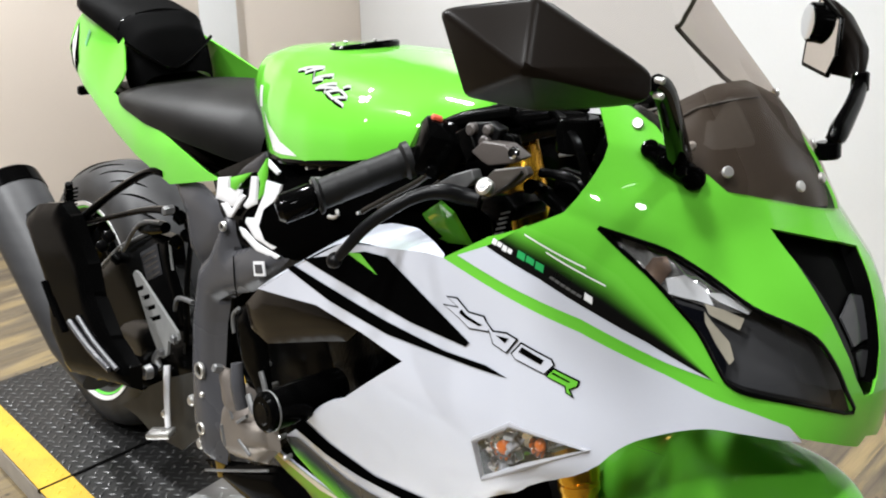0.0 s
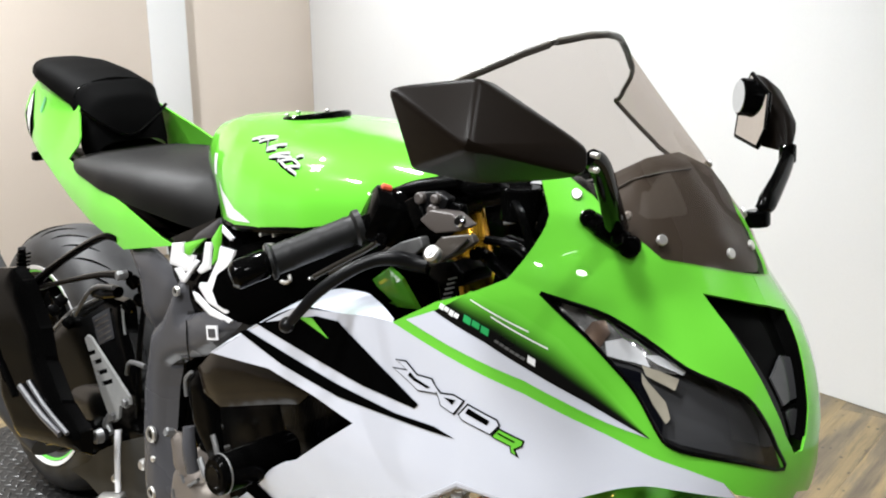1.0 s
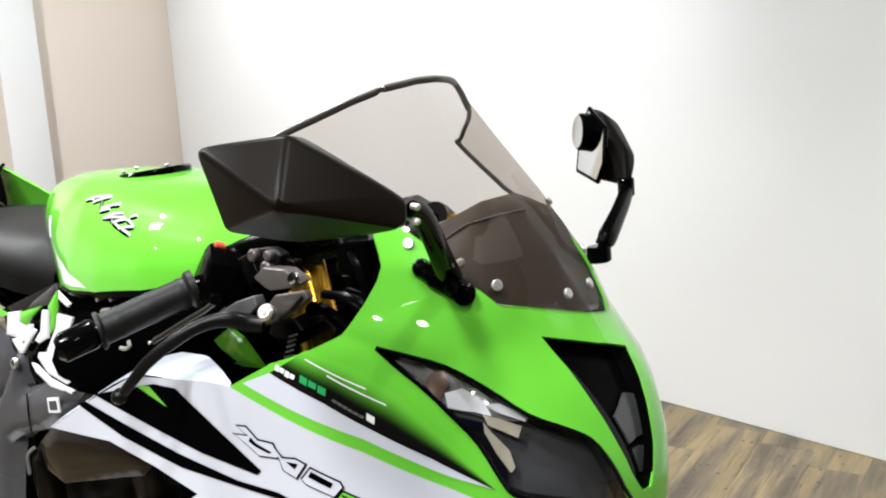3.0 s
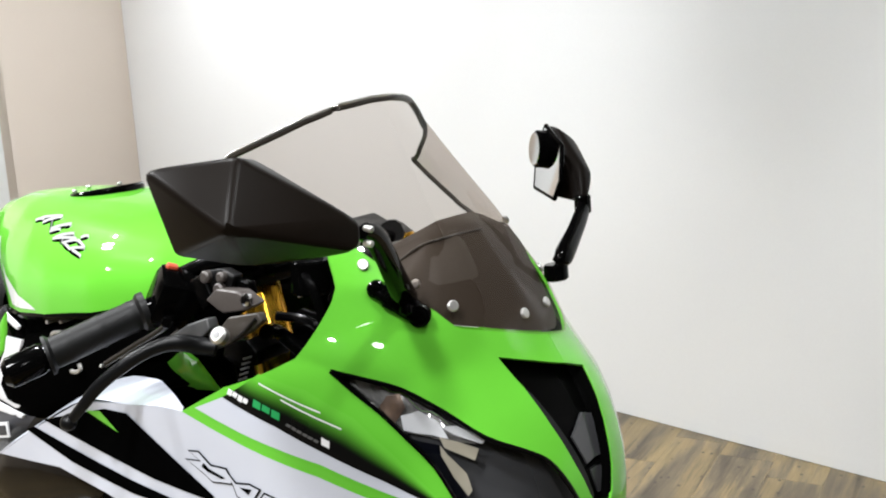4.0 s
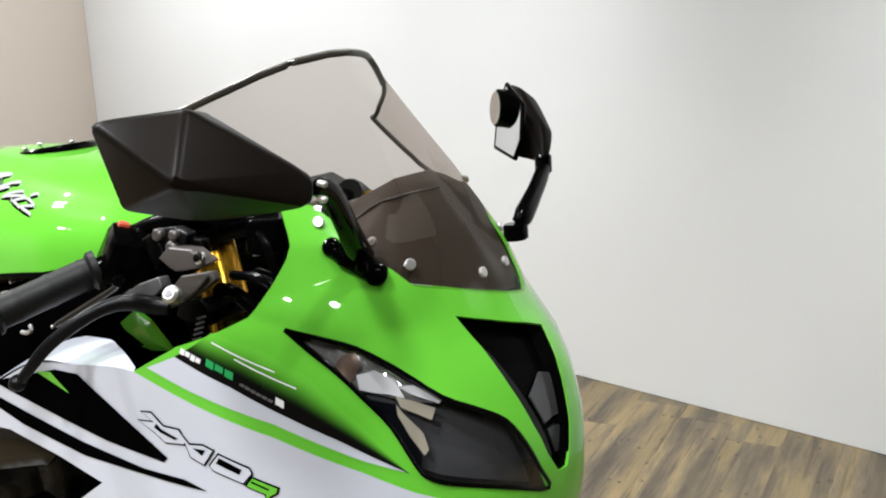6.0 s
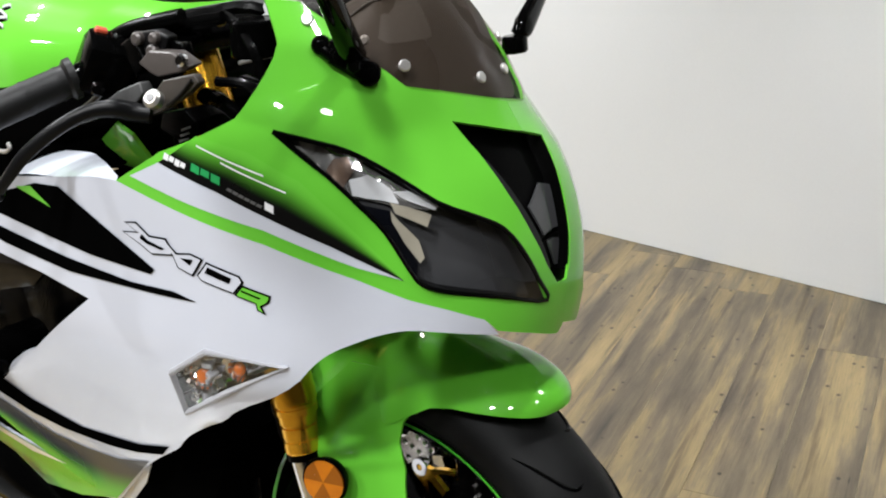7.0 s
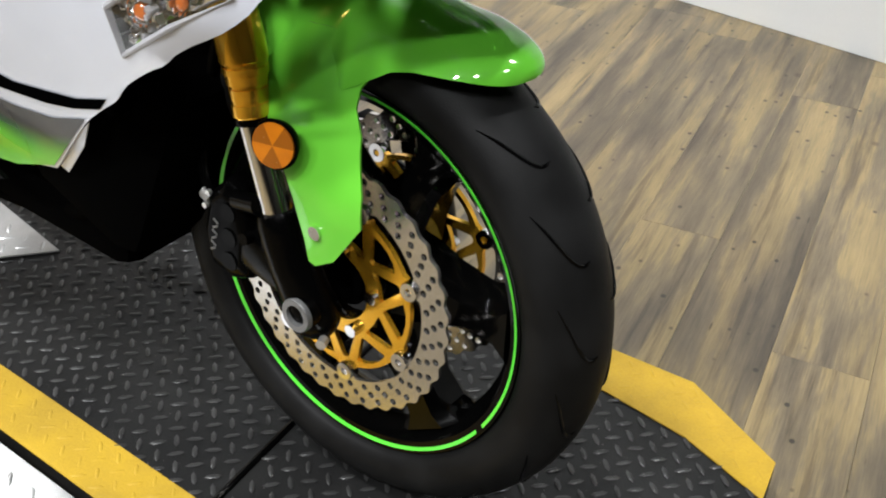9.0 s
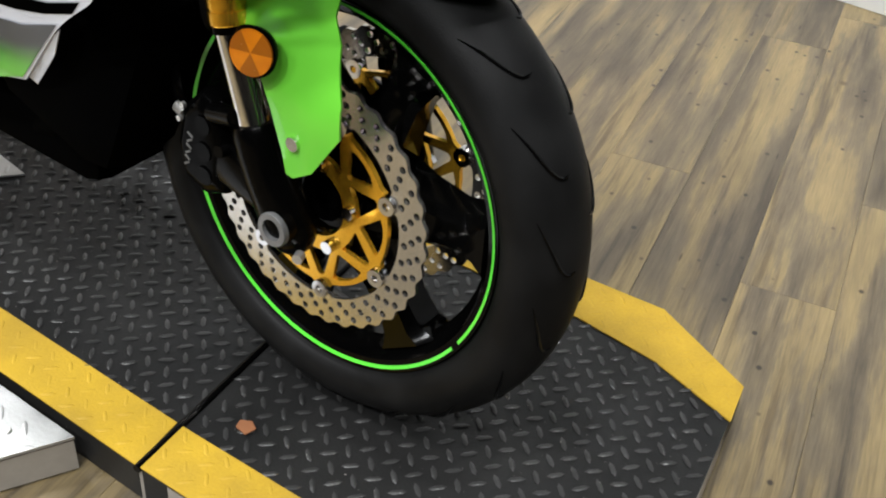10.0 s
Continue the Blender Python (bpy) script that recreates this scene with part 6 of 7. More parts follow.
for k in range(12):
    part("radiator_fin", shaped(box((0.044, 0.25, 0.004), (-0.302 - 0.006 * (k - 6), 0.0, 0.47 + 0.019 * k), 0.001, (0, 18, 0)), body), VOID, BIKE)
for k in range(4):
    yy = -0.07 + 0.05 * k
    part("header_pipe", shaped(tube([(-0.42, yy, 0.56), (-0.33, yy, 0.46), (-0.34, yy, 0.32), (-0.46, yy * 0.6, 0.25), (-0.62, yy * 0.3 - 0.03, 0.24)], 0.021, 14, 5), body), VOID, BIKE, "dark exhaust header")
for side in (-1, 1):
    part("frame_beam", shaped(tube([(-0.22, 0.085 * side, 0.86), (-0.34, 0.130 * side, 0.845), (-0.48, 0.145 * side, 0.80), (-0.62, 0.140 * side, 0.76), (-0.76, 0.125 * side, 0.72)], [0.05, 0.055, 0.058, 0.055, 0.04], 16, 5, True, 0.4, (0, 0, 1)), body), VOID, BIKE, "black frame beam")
part("airbox", shaped(box((0.42, 0.24, 0.12), (-0.46, 0, 0.83), 0.02, (0, -6, 0)), body), SATIN, BIKE)

# footrest casting and the frame's rear end
part("frame_tail_plate", (pad([(-0.927, 0.772), (-0.844, 0.778), (-0.766, 0.752), (-0.750, 0.732), (-0.783, 0.682), (-0.836, 0.652), (-0.872, 0.672), (-0.886, 0.724)], -0.142, 0.010, 0.03)), GREY, BIKE, "grey painted frame end", 50)
spar = part("frame_casting", pad([(-0.744, 0.750), (-0.724, 0.744), (-0.722, 0.70), (-0.669, 0.717), (-0.61, 0.726), (-0.575, 0.720), (-0.634, 0.668), (-0.668, 0.650), (-0.735, 0.630), (-0.766, 0.612), (-0.776, 0.575), (-0.783, 0.494), (-0.766, 0.403),
        (-0.775, 0.345), (-0.805, 0.345), (-0.836, 0.40), (-0.842, 0.50), (-0.838, 0.572), (-0.822, 0.655), (-0.790, 0.68)], -0.152, 0.014, 0.022, 0.02), GREY, BIKE, "grey painted frame and footrest casting", 50)
part("casting_seam", shaped(tube([(-0.700, -0.1665, 0.700), (-0.695, -0.1675, 0.665), (-0.690, -0.1665, 0.645)], 0.0012, 6, 3), body), BLACK, spar)
for x, z, r in ((-0.800, 0.494, 0.014), (-0.796, 0.398, 0.011), (-0.730, 0.738, 0.008)):
    cap = part("pivot_cap", shaped(lathe([(r * 0.6, -0.0055), (r * 0.85, -0.0055), (r * 0.95, -0.004), (r * 0.95, 0.0), (r * 0.6, 0.0)], 28), lambda p, x=x, z=z: body(p + Vector((x, -0.164, z)))), STEEL, BIKE)
    part("pivot_socket", shaped(rod((x, -0.164, z), (x, -0.168, z), r * 0.58, 6), body), BLACK, cap)
for x, z, y in ((-0.873, 0.425, -0.128), (-0.868, 0.548, -0.128), (-0.795, 0.455, -0.164)):
    part("engine_bolt", shaped(rod((x, y + 0.008, z), (x, y - 0.005, z), 0.0055, 6), body), STEEL, BIKE)
part("frame_badge", P([(-0.640, 0.706), (-0.612, 0.712), (-0.608, 0.692), (-0.636, 0.686)], -0.1695, 0.002), SILVER, BIKE, "small pale warning sticker")
part("badge_mark", P([(-0.634, 0.703), (-0.616, 0.707), (-0.613, 0.695), (-0.631, 0.691)], -0.1712, 0.001), GREY, BIKE)

# bright brackets under the seat, over a gloss black cover
part("frame_cover", pad([(-0.798, 0.801), (-0.651, 0.857), (-0.604, 0.845), (-0.597, 0.817), (-0.624, 0.764), (-0.566, 0.737), (-0.610, 0.705), (-0.682, 0.699), (-0.733, 0.716), (-0.773, 0.750)], -0.146, 0.004, 0.02, 0.004), BLACK, BIKE, "gloss black frame side cover", 50)
for poly, y in (([(-0.761, 0.804), (-0.728, 0.811), (-0.730, 0.794), (-0.696, 0.796), (-0.702, 0.775), (-0.724, 0.767), (-0.740, 0.771), (-0.767, 0.772)], -0.157),
                ([(-0.750, 0.768), (-0.730, 0.751), (-0.720, 0.752), (-0.683, 0.790), (-0.690, 0.791), (-0.720, 0.763), (-0.737, 0.771)], -0.159),
                ([(-0.668, 0.820), (-0.653, 0.823), (-0.656, 0.783), (-0.679, 0.772), (-0.689, 0.775), (-0.674, 0.790)], -0.157),
                ([(-0.628, 0.821), (-0.590, 0.821), (-0.601, 0.797), (-0.625, 0.763), (-0.625, 0.747), (-0.558, 0.743), (-0.561, 0.738), (-0.612, 0.727), (-0.657, 0.734), (-0.682, 0.752), (-0.679, 0.759), (-0.658, 0.763), (-0.633, 0.801)], -0.158),
                ([(-0.697, 0.742), (-0.685, 0.741), (-0.651, 0.728), (-0.592, 0.721), (-0.597, 0.716), (-0.650, 0.717), (-0.688, 0.731)], -0.159),
                ([(-0.629, 0.852), (-0.597, 0.838), (-0.602, 0.833), (-0.632, 0.844)], -0.157)):
    part("seat_bracket", pad(poly, y, 0.0012, 0.004, 0.003, 0.004), SILVER, BIKE, "bright white-silver frame bracket", 40)
for poly, y, m_, label in (([(-0.720, 0.811), (-0.665, 0.827), (-0.695, 0.805), (-0.707, 0.795), (-0.720, 0.796)], -0.160, GREEN, "small green tank infill panel"), ([(-0.647, 0.828), (-0.624, 0.853), (-0.626, 0.828), (-0.634, 0.801), (-0.645, 0.792), (-0.640, 0.816)], -0.160, GREEN, "small green tank infill panel"),
                           ([(-0.703, 0.817), (-0.685, 0.831), (-0.629, 0.861), (-0.626, 0.855), (-0.646, 0.831)], -0.159, GREY, "grey seat-side clip cover")):
    part("tank_infill", pad(poly, y, 0.0015, 0.004, 0.003, 0.004), m_, BIKE, label, 40)
# clip, bolts and bright edges along the frame beam
part("hose_clip", shaped(tube([(-0.486, -0.166, 0.848), (-0.503, -0.167, 0.845), (-0.505, -0.167, 0.839), (-0.490, -0.166, 0.838)], 0.0022, 8, 2), body), STEEL, BIKE, "small bright hose clip")
# small steel bolt heads put in for the specks of glint on the beam
for x, y, z, r in ((-0.521, -0.164, 0.787, 0.0042), (-0.522, -0.164, 0.777, 0.0030), (-0.492, -0.164, 0.859, 0.0026), (-0.522, -0.164, 0.855, 0.0026), (-0.405, -0.168, 0.818, 0.0022)):
    part("beam_glint_bolt", shaped(rod((x, y + 0.03, z), (x, y, z), r, 12, 0.0008), body), STEEL, BIKE)
part("hose_clip", shaped(tube([(-0.458, -0.172, 0.805), (-0.446, -0.173, 0.806), (-0.437, -0.173, 0.811), (-0.441, -0.172, 0.816)], 0.0026, 8, 3), body), STEEL, BIKE, "small bright hose clip")
for pts, r in (([(-0.395, -0.165, 0.822), (-0.336, -0.165, 0.853), (-0.293, -0.165, 0.875), (-0.262, -0.165, 0.896)], 0.0050), ([(-0.364, -0.165, 0.832), (-0.320, -0.165, 0.852), (-0.285, -0.165, 0.863), (-0.25, -0.165, 0.885)], 0.0045)):
    part("throttle_cable", shaped(tube(pts, r, 12, 4), body), GLOSS, BIKE, "shiny black throttle cable")

# inner panels in the fairing's opening
part("inner_cowl_panel", pad([(-0.617, 0.656), (-0.574, 0.695), (-0.50, 0.708), (-0.404, 0.712), (-0.346, 0.698), (-0.38, 0.668), (-0.427, 0.655), (-0.558, 0.615), (-0.602, 0.625)], -0.196, 0.006, 0.03, 0.004), BROWNED, BIKE, "brown-tinted gloss black inner cowl panel", 50)
part("inner_cowl_strap", pad([(-0.661, 0.625), (-0.633, 0.648), (-0.588, 0.612), (-0.570, 0.540), (-0.601, 0.520), (-0.640, 0.555), (-0.658, 0.592)], -0.184, 0.006, 0.014, 0.004), SATIN, BIKE, "black inner cowl strap", 50)
part("strap_edge", shaped(tube([(-0.661, -0.188, 0.600), (-0.664, -0.188, 0.625), (-0.648, -0.188, 0.640)], 0.0028, 8, 4), body), DULL, BIKE)
part("hose_guard", P([(-0.53, 0.62), (-0.45, 0.635), (-0.43, 0.60), (-0.46, 0.54), (-0.50, 0.56)], -0.10, 0.01), GREY, BIKE)
part("oil_line", shaped(tube([(-0.585, -0.19, 0.565), (-0.572, -0.19, 0.54), (-0.562, -0.19, 0.505)], 0.004, 8, 4), body), DULL, BIKE)
part("oil_line", shaped(tube([(-0.625, -0.185, 0.515), (-0.600, -0.19, 0.498), (-0.575, -0.19, 0.497)], 0.005, 8, 4), body), DULL, BIKE)
part("clutch_arm", shaped(tube([(-0.662, -0.182, 0.552), (-0.655, -0.185, 0.52), (-0.648, -0.182, 0.487)], [0.009, 0.011, 0.010], 10, 4), body), GREY, BIKE, "dull grey clutch arm")

# finned engine cover
COVER = [(-0.752, 0.415), (-0.744, 0.458), (-0.718, 0.484), (-0.668, 0.482), (-0.634, 0.450), (-0.624, 0.420), (-0.660, 0.386), (-0.713, 0.374), (-0.742, 0.388)]
cov = part("clutch_cover", pad(COVER, -0.150, 0.022, 0.028, 0.02, 0.008), TITAN, BIKE, "bronze-grey finned engine cover", 50)
for a, b in (((-0.676, 0.452), (-0.650, 0.470)), ((-0.672, 0.425), (-0.640, 0.412)), ((-0.722, 0.432), (-0.712, 0.402)), ((-0.700, 0.470), (-0.690, 0.452))):
    part("cover_rib", shaped(tube([(a[0], -0.1725, a[1]), (b[0], -0.172, b[1])], 0.0028, 8, 1), body), DULL, cov)
part("cover_arm", pad([(-0.732, 0.520), (-0.707, 0.524), (-0.683, 0.480), (-0.694, 0.452), (-0.718, 0.470)], -0.170, 0.008, 0.010, 0.006, 0.007), TITAN, cov, "cast arm of the cover", 50)
part("cover_bolt", shaped(rod((-0.726, -0.17, 0.520), (-0.726, -0.185, 0.526), 0.007, 6), body), DULL, cov)
for x, z in ((-0.752, 0.44), (-0.616, 0.46), (-0.60, 0.41), (-0.615, 0.437), (-0.775, 0.395), (-0.66, 0.535), (-0.64, 0.51)):
    part("engine_bolt", shaped(rod((x, -0.125, z), (x, -0.140, z), 0.0042, 6), body), STEEL, BIKE)
part("gold_hose", shaped(tube([(-0.800, -0.13, 0.375), (-0.785, -0.135, 0.345), (-0.775, -0.135, 0.315)], 0.012, 10, 3), body), BRASS, BIKE, "dull brass oil line")

# frame slider
sl = part("frame_slider", shaped(rod((-0.494, -0.12, 0.551), (-0.494, -0.245, 0.551), 0.027, 28, 0.004), body), SATIN, BIKE, "black frame slider with a pale ring")
part("slider_ring", shaped(rod((-0.494, -0.231, 0.551), (-0.494, -0.234, 0.551), 0.0278, 28, 0.001), body), DULL, sl)
part("slider_bore", shaped(rod((-0.494, -0.240, 0.551), (-0.494, -0.2465, 0.551), 0.016, 20), body), BLACK, sl)

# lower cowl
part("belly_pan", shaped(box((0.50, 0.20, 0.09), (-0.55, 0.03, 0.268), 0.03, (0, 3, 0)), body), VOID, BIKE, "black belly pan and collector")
part("belly_edge", pad([(-0.84, 0.316), (-0.80, 0.330), (-0.624, 0.386), (-0.56, 0.375), (-0.44, 0.33), (-0.55, 0.295), (-0.727, 0.300), (-0.80, 0.308)], -0.135, 0.012, 0.03, 0.006), SATIN, BIKE, "black lower engine cowl", 50)
part("cowl_lip", shaped(tube([(-0.812, -0.150, 0.315), (-0.72, -0.151, 0.349), (-0.624, -0.151, 0.386)], 0.0022, 8, 3), body), DULL, BIKE, "thin bright cowl lip")
# rear set
heel = [(-1.056, 0.588), (-1.048, 0.596), (-1.034, 0.594), (-0.897, 0.525), (-0.893, 0.514), (-0.906, 0.503), (-0.928, 0.503), (-0.932, 0.478), (-0.950, 0.466), (-0.968, 0.476), (-0.995, 0.505)]
hg = part("heel_guard", shaped(plate(heel, [[(x - 0.014, z - 0.006), (x + 0.012 + w, z + 0.005 + w * 0.4), (x + 0.015 + w, z - 0.002 + w * 0.4), (x - 0.011, z - 0.013)] for x, z, w in ((-1.030, 0.573, 0.0), (-1.012, 0.561, 0.005), (-0.997, 0.546, 0.010), (-0.982, 0.531, 0.014))],
          0.005, lambda u, v, w: Vector((u, -0.152 + w, v))), body), HEEL, BIKE, "slotted silver heel guard", 30)
for x, z in ((-0.903, 0.515), (-0.948, 0.478)):
    part("guard_bolt", shaped(rod((x, -0.15, z), (x, -0.162, z), 0.0075, 6), body), DULL, hg)
part("rearset_knuckle", shaped(tube([(-0.965, -0.15, 0.475), (-0.972, -0.155, 0.458), (-0.957, -0.155, 0.445)], [0.007, 0.008, 0.006], 12, 3), body), DULL, BIKE, "worn steel rear-set knuckle")
pg = part("rider_peg", shaped(tube([(-0.895, -0.200, 0.475)] + [tuple(Vector((-0.905, -0.20, 0.4715)).lerp(Vector((-1.105, -0.20, 0.4025)), k / 36)) for k in range(37)], [0.011] + [0.0085 + 0.0009 * (k % 2) for k in range(36)] + [0.006], 12, 1), body), GLOSS, BIKE, "black knurled rider footpeg")
part("peg_joint", shaped(lathe([(0.006, -0.012), (0.011, -0.012), (0.012, 0.0), (0.006, 0.0)], 20), lambda p: body(p + Vector((-0.897, -0.202, 0.474)))), DULL, pg)
pd = part("brake_pedal", shaped(tube([(-0.926, -0.158, 0.462), (-0.915, -0.165, 0.428), (-0.898, -0.172, 0.366)], [0.0060, 0.0056, 0.0050], 10, 3), body), SILVER, BIKE, "silver rear brake pedal")
part("pedal_pad", shaped(box((0.026, 0.046, 0.011), (-0.904, -0.182, 0.357), 0.004, (8, 8, -58)), body), STEEL, pd, "knurled steel pedal pad")
part("rearset_plate", P([(-1.125, 0.325), (-1.058, 0.359), (-1.012, 0.395), (-0.947, 0.429), (-0.855, 0.468), (-0.808, 0.453), (-0.796, 0.399), (-0.83, 0.367), (-0.892, 0.319), (-0.943, 0.315), (-0.996, 0.310), (-1.059, 0.323)], -0.146, 0.006), PLATEGREY, BIKE, "dark grey rear-set plate")
for x, z, r in ((-0.851, 0.423, 0.0095), (-0.946, 0.368, 0.0070), (-0.821, 0.359, 0.0095)):
    part("plate_bolt", shaped(rod((x, -0.146, z), (x, -0.158, z), r, 16, 0.003), body), STEEL, BIKE, "bright rear-set bolt")
for x, z in ((-0.93, 0.395), (-0.96, 0.43)):
    part("rearset_bolt", shaped(lathe([(0.006, -0.01), (0.011, -0.01), (0.012, 0.0), (0.006, 0.0)], 20), lambda p, x=x, z=z: body(p + Vector((x, -0.128, z)))), MATTE, BIKE)
for side in (-1, 1):
    part("swingarm", shaped(tube([(-0.88, 0.10 * side, 0.44), (-1.05, 0.12 * side + 0.02, 0.43), (-1.28, 0.125 * side + 0.06, 0.39), (-1.727, 0.125 * side + 0.15, 0.322)], [0.06, 0.055, 0.05, 0.045], 16, 5, True, 0.5, (0, 0, 1)), body), MATTE, BIKE, "black swingarm")
gus = part("swingarm_cover", pad([(-1.351, 0.512), (-1.251, 0.579), (-1.19, 0.606), (-1.12, 0.636), (-1.045, 0.640), (-1.035, 0.594), (-0.985, 0.514), (-0.956, 0.461), (-1.116, 0.393), (-1.212, 0.341), (-1.311, 0.40)], -0.085, 0.008, 0.02, 0.02, 0.014), MATTE, BIKE, "dark swingarm cover with a small data sticker", 50)
part("cover_edge", shaped(tube([(-1.351, -0.088, 0.514), (-1.251, -0.090, 0.581), (-1.19, -0.090, 0.608), (-1.12, -0.090, 0.638)], 0.0024, 8, 3), body), HEEL, gus, "thin bright edge line")
part("cover_edge", shaped(tube([(-1.045, -0.090, 0.636), (-1.038, -0.091, 0.610), (-1.033, -0.090, 0.585)], 0.0024, 8, 3), body), HEEL, gus, "thin bright edge line")
part("data_label", P([(-1.150, 0.592), (-1.085, 0.624), (-1.065, 0.572), (-1.125, 0.545)], -0.0945, 0.001), GREY, gus)
for k in range(5):
    part("label_bar", P([(-1.138 + 0.005 * k, 0.589 - 0.009 * k), (-1.090 + 0.004 * k, 0.612 - 0.009 * k), (-1.090 + 0.004 * k, 0.609 - 0.009 * k), (-1.138 + 0.005 * k, 0.586 - 0.009 * k)], -0.0955, 0.0008), TITAN, gus)
part("shock_link", shaped(tube([(-1.21, -0.10, 0.585), (-1.12, -0.11, 0.655), (-1.03, -0.115, 0.675)], 0.004, 8, 4), body), DULL, BIKE)
part("shock_reservoir", shaped(tube([(-1.14, -0.095, 0.640), (-1.08, -0.100, 0.655), (-1.03, -0.105, 0.665)], [0.009, 0.014, 0.010], 14, 3), body), MATTE, BIKE)
for x, z in ((-1.30, 0.575), (-1.27, 0.60), (-1.235, 0.565), (-0.985, 0.690), (-0.96, 0.665), (-0.945, 0.685), (-1.0, 0.645)):
    part("frame_clip", shaped(box((0.022, 0.02, 0.016), (x, -0.10, z), 0.004, (10, 30, 20)), body), MATTE, BIKE)
part("wiring", shaped(tube([(-0.92, -0.11, 0.70), (-0.905, -0.13, 0.62), (-0.91, -0.13, 0.54), (-0.93, -0.12, 0.47)], 0.005, 8, 5), body), MATTE, BIKE)
part("wiring", shaped(tube([(-0.95, -0.13, 0.545), (-0.92, -0.14, 0.575), (-0.87, -0.14, 0.580)], 0.004, 8, 4), body), DULL, BIKE)
part("rear_shock", shaped(rod((-0.94, -0.02, 0.42), (-0.92, -0.02, 0.66), 0.035, 20), body), MATTE, BIKE)
# pillion hanger
hang = part("pillion_hanger", shaped(tube([(-0.945, -0.145, 0.780), (-1.006, -0.148, 0.773), (-1.138, -0.155, 0.713), (-1.235, -0.165, 0.655)], [0.012, 0.011, 0.010, 0.013], 12, 5, True, 0.6), body), SATIN, BIKE, "black pillion footrest hanger")
part("hanger_arm", shaped(tube([(-0.918, -0.15, 0.724), (-1.008, -0.152, 0.709), (-1.14, -0.158, 0.672), (-1.235, -0.165, 0.645)], [0.013, 0.009, 0.008, 0.010], 12, 5, True, 0.6), body), SATIN, hang)
part("hanger_bolt", shaped(rod((-0.915, -0.15, 0.727), (-0.915, -0.168, 0.727), 0.008, 6), body), DULL, hang)
pg = part("pillion_peg", shaped(tube([(-1.235, -0.185, 0.640), (-1.222, -0.195, 0.680), (-1.209, -0.20, 0.730)], [0.013, 0.010, 0.007], 10, 3), body), MATTE, BIKE, "folded black toothed pillion footpeg")
for k in range(9):
    q = Vector((-1.226, -0.197, 0.660)).lerp(Vector((-1.209, -0.20, 0.728)), k / 9)
    part("peg_tooth", shaped(box((0.014, 0.022, 0.004), tuple(q + Vector((0.009, 0, 0))), 0.001, (0, -12, 0)), body), MATTE, pg)
# muffler
ma, mb = Vector((-1.11, -0.185, 0.395)), Vector((-1.52, -0.195, 0.665))
md = (mb - ma).normalized()
muf = part("muffler", shaped(tube([ma, ma + md * 0.03, ma + md * 0.10, mb - md * 0.04, mb], [0.042, 0.052, 0.064, 0.067, 0.064], 36, 1, True, 0.85, (0, 1, 0)), body), CAN, BIKE, "grey satin muffler canister")
part("end_cap", shaped(tube([mb - md * 0.03, mb + md * 0.012, mb + md * 0.02], [0.0685, 0.066, 0.05], 36, 1, True, 0.85, (0, 1, 0)), body), SATIN, muf, "black muffler end cap")
shield = part("heat_shield", pad([(-1.275, 0.673), (-1.209, 0.703), (-1.112, 0.723), (-1.071, 0.707), (-1.004, 0.640), (-0.985, 0.592), (-0.925, 0.535), (-0.86, 0.505), (-0.86, 0.475), (-0.98, 0.452), (-1.09, 0.43), (-1.16, 0.485), (-1.172, 0.564)], -0.255, 0.014, 0.03, 0.02), SATIN, muf, "black muffler heat shield", 50)
for a, b in (((-1.16, 0.578), (-1.108, 0.530)), ((-1.132, 0.556), (-1.075, 0.512))):
    part("shield_rib", shaped(tube([(a[0], -0.271, a[1]), (b[0], -0.271, b[1])], 0.0045, 8, 1), body), BLACK, shield)
part("shield_rod", shaped(tube([(-1.014, -0.272, 0.553), (-0.95, -0.273, 0.528), (-0.875, -0.27, 0.504)], 0.0040, 8, 3), body), GREY, shield, "thin grey rod along the shield")
part("shield_rod", shaped(tube([(-1.049, -0.272, 0.536), (-0.97, -0.273, 0.512), (-0.90, -0.27, 0.496)], 0.0055, 8, 3), body), GREY, shield)
part("exhaust_pipe", shaped(tube([(-1.12, -0.17, 0.41), (-1.08, -0.12, 0.385), (-1.0, -0.06, 0.355), (-0.85, -0.02, 0.29), (-0.7, -0.02, 0.265)], 0.028, 18, 5), body), MATTE, BIKE, "dark exhaust pipe")
# rear wheel
rw = Vector((-1.727, 0.150, 0.318))


def at_rear(p):
    """About the rear axle; outlines are drawn for a 0.34 m tyre and brought to 0.318 m."""
    return body(rw + Vector((p[0] * 0.935, p[1], p[2] * 0.935)))


rear = part("rear_wheel", shaped(lathe([(0.03, -0.08), (0.05, -0.08), (0.06, 0.0), (0.05, 0.08), (0.03, 0.08)], 40), at_rear), BLACK, BIKE, "black rear wheel with pale rim tape")
prof = [(0.226, -0.07), (0.238, -0.084)] + [(0.25 + 0.09 * (1 - abs(t) ** 2.2) ** 0.75, 0.09 * math.sin(t * math.pi / 2)) for t in np.linspace(-1, 1, 21)] + [(0.238, 0.084), (0.226, 0.07), (0.215, 0)]
WORN = mat("dusty_tyre_rubber", (0.012, 0.012, 0.0125), 0.5, second=(0.03, 0.03, 0.031), scale=14, grain=500, bump=0.3, spec=0.25)
part("tyre", shaped(lathe(prof, 96), at_rear), WORN, rear, "wide dusty black rear tyre")
part("rim", shaped(lathe([(0.21, -0.05), (0.222, -0.07), (0.240, -0.074), (0.240, -0.068), (0.22, -0.03), (0.205, 0), (0.22, 0.03), (0.240, 0.068), (0.240, 0.074), (0.222, 0.07), (0.20, 0)], 80), at_rear), BLACK, rear)
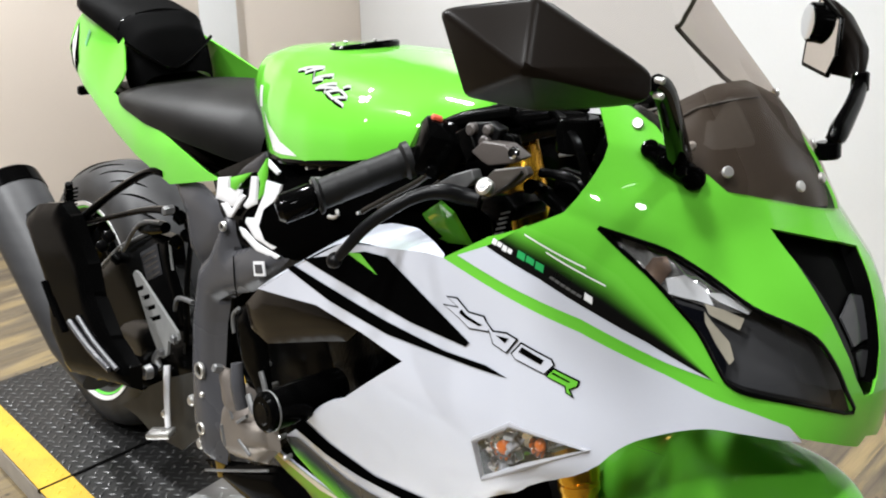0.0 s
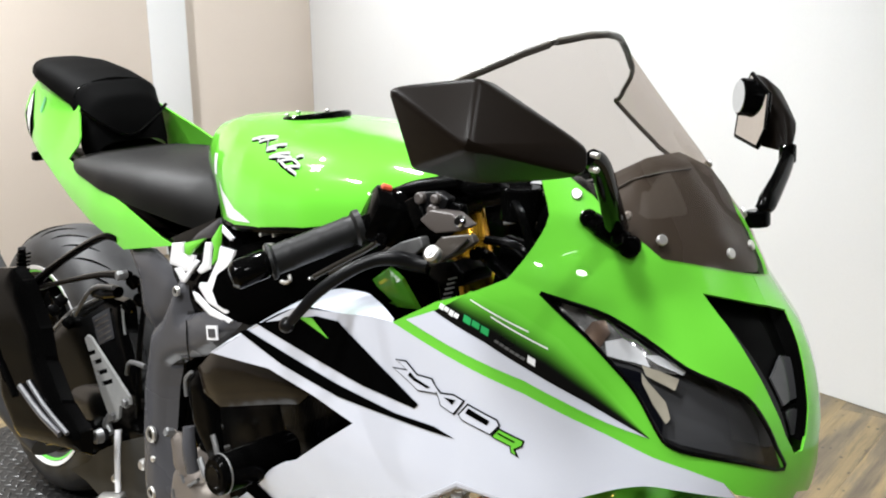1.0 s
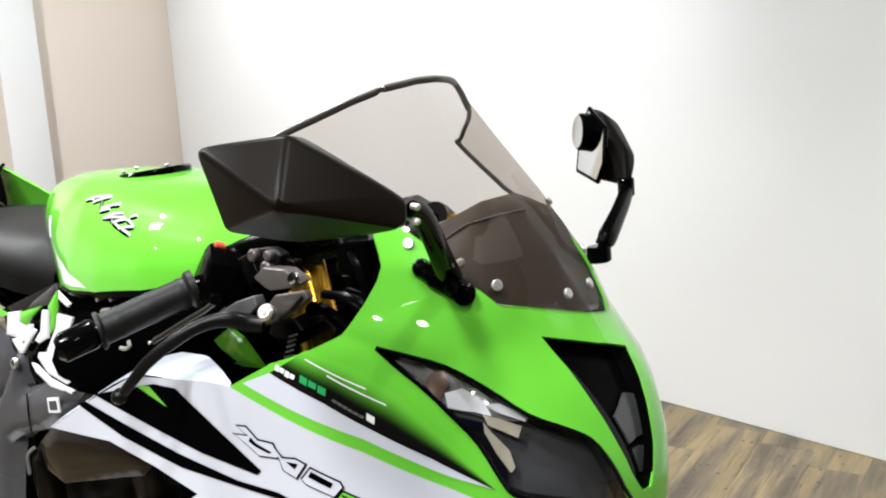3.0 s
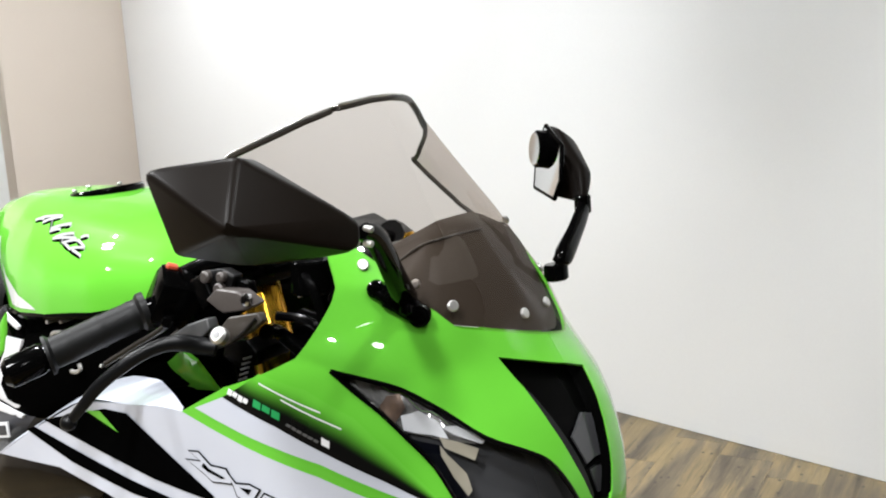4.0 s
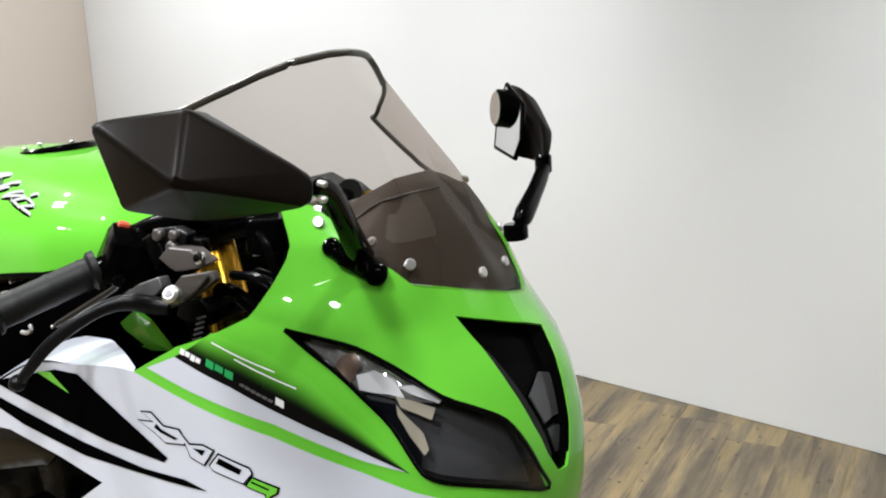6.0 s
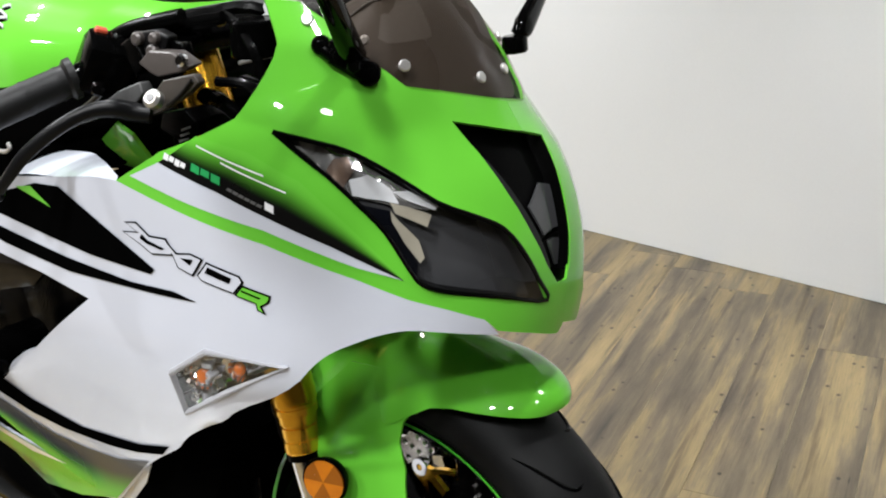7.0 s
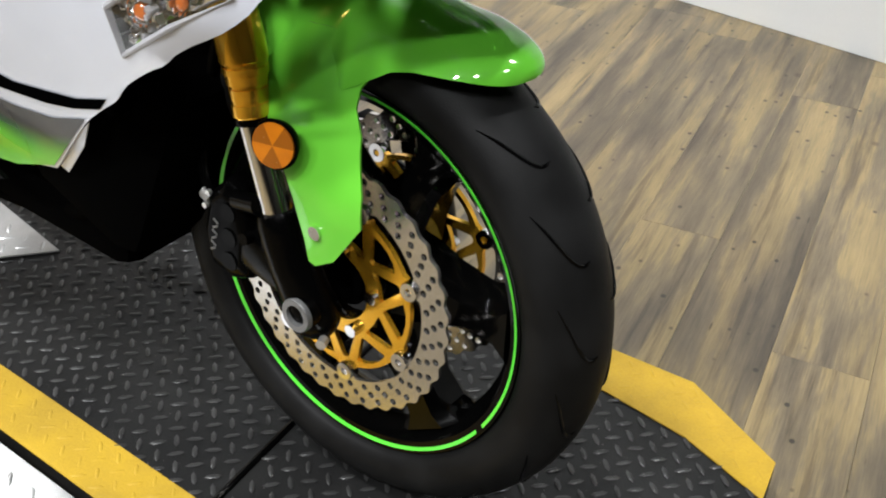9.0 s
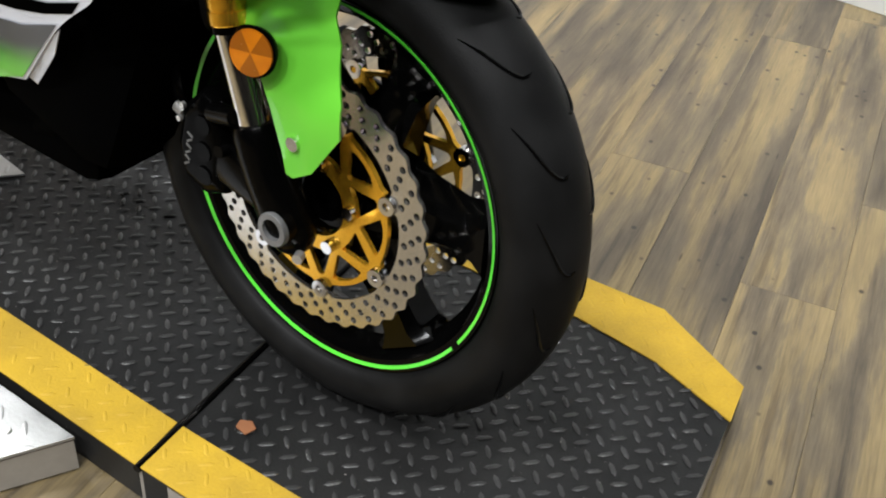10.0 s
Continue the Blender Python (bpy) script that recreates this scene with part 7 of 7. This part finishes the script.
part("rim_tape", shaped(lathe([(0.243, -0.0895), (0.2535, -0.0925), (0.2535, -0.0910), (0.243, -0.0880)], 96), at_rear), PALE, rear)
part("rim_tape", shaped(lathe([(0.236, -0.0860), (0.241, -0.0885), (0.241, -0.0870), (0.236, -0.0845)], 96), at_rear), TAPE, rear)
for k in range(6):
    a = radians(60 * k + 12)
    part("spoke", shaped(tube([Vector((0.05 * math.cos(a), 0, 0.05 * math.sin(a))), Vector((0.21 * math.cos(a), 0, 0.21 * math.sin(a)))], [0.022, 0.016], 10, 1), at_rear), BLACK, rear)
part("rear_disc", shaped(plate(circle(0, 0, 0.11, 60), [circle(0, 0, 0.07, 40)], 0.005, lambda u, v, w: Vector((u, -0.095 + w, v))), at_rear), STEEL, rear)
for k in range(14):
    a0 = 30 + 11 * k
    pts = []
    for j in range(6):
        t = j / 5
        w = -(0.015 + 0.055 * t)
        tt = math.asin(min(1, abs(w) / 0.09)) * 2 / math.pi
        r = 0.25 + 0.09 * (1 - tt ** 2.2) ** 0.75 + 0.0003
        a = radians(a0 + 14 * t)
        pts.append(at_rear((r * math.cos(a), w, r * math.sin(a))))
    part("sipe", tube(pts, [0.0005, 0.002, 0.0025, 0.0025, 0.002, 0.0005], 6, 2), BLACK, rear)
part("side_stand", tube([body((-0.72, 0.12, 0.30)), Vector((-0.66, 0.22, 0.16)), Vector((-0.62, 0.285, HIGH + 0.012))], 0.012, 12, 3), MATTE, BIKE, "black side stand resting on the platform")
part("stand_foot", box((0.07, 0.035, 0.008), (-0.62, 0.287, HIGH + 0.0045), 0.003), MATTE, BIKE)
# dead black block added to fill the shaded space behind the fairing
part("shade_block", shaped(box((0.24, 0.20, 0.26), (-0.33, 0.0, 0.40), 0.05, (0, 20, 0)), body), VOID, BIKE)

# ---- floor planks ----
PLANK_A, PLANK_W, PLANK_L = radians(99.5), 0.152, 1.22
me = finish(box((PLANK_L - 0.0003, PLANK_W - 0.0003, 0.006), (0, 0, -0.003), 0.0004, (0, 0, 0), 1), "plank", WOOD, 30)
pd_, pn_ = Vector((math.cos(PLANK_A), math.sin(PLANK_A), 0)), Vector((-math.sin(PLANK_A), math.cos(PLANK_A), 0))
random.seed(4)
for i in range(-16, 29):
    shift = random.random() * PLANK_L
    for j in range(-4, 4):
        c = pd_ * (j * PLANK_L + shift) + pn_ * (i * PLANK_W - 0.04)
        if -4.5 < c.x < 2.6 and -3.3 < c.y < 2.9:
            ob = new("plank", me)
            ob.parent = FLOOR
            ob.matrix_basis = Matrix.Translation(c) @ pose(0, 0, 0, 0, 0, 99.5 + (180 if random.random() < 0.5 else 0))
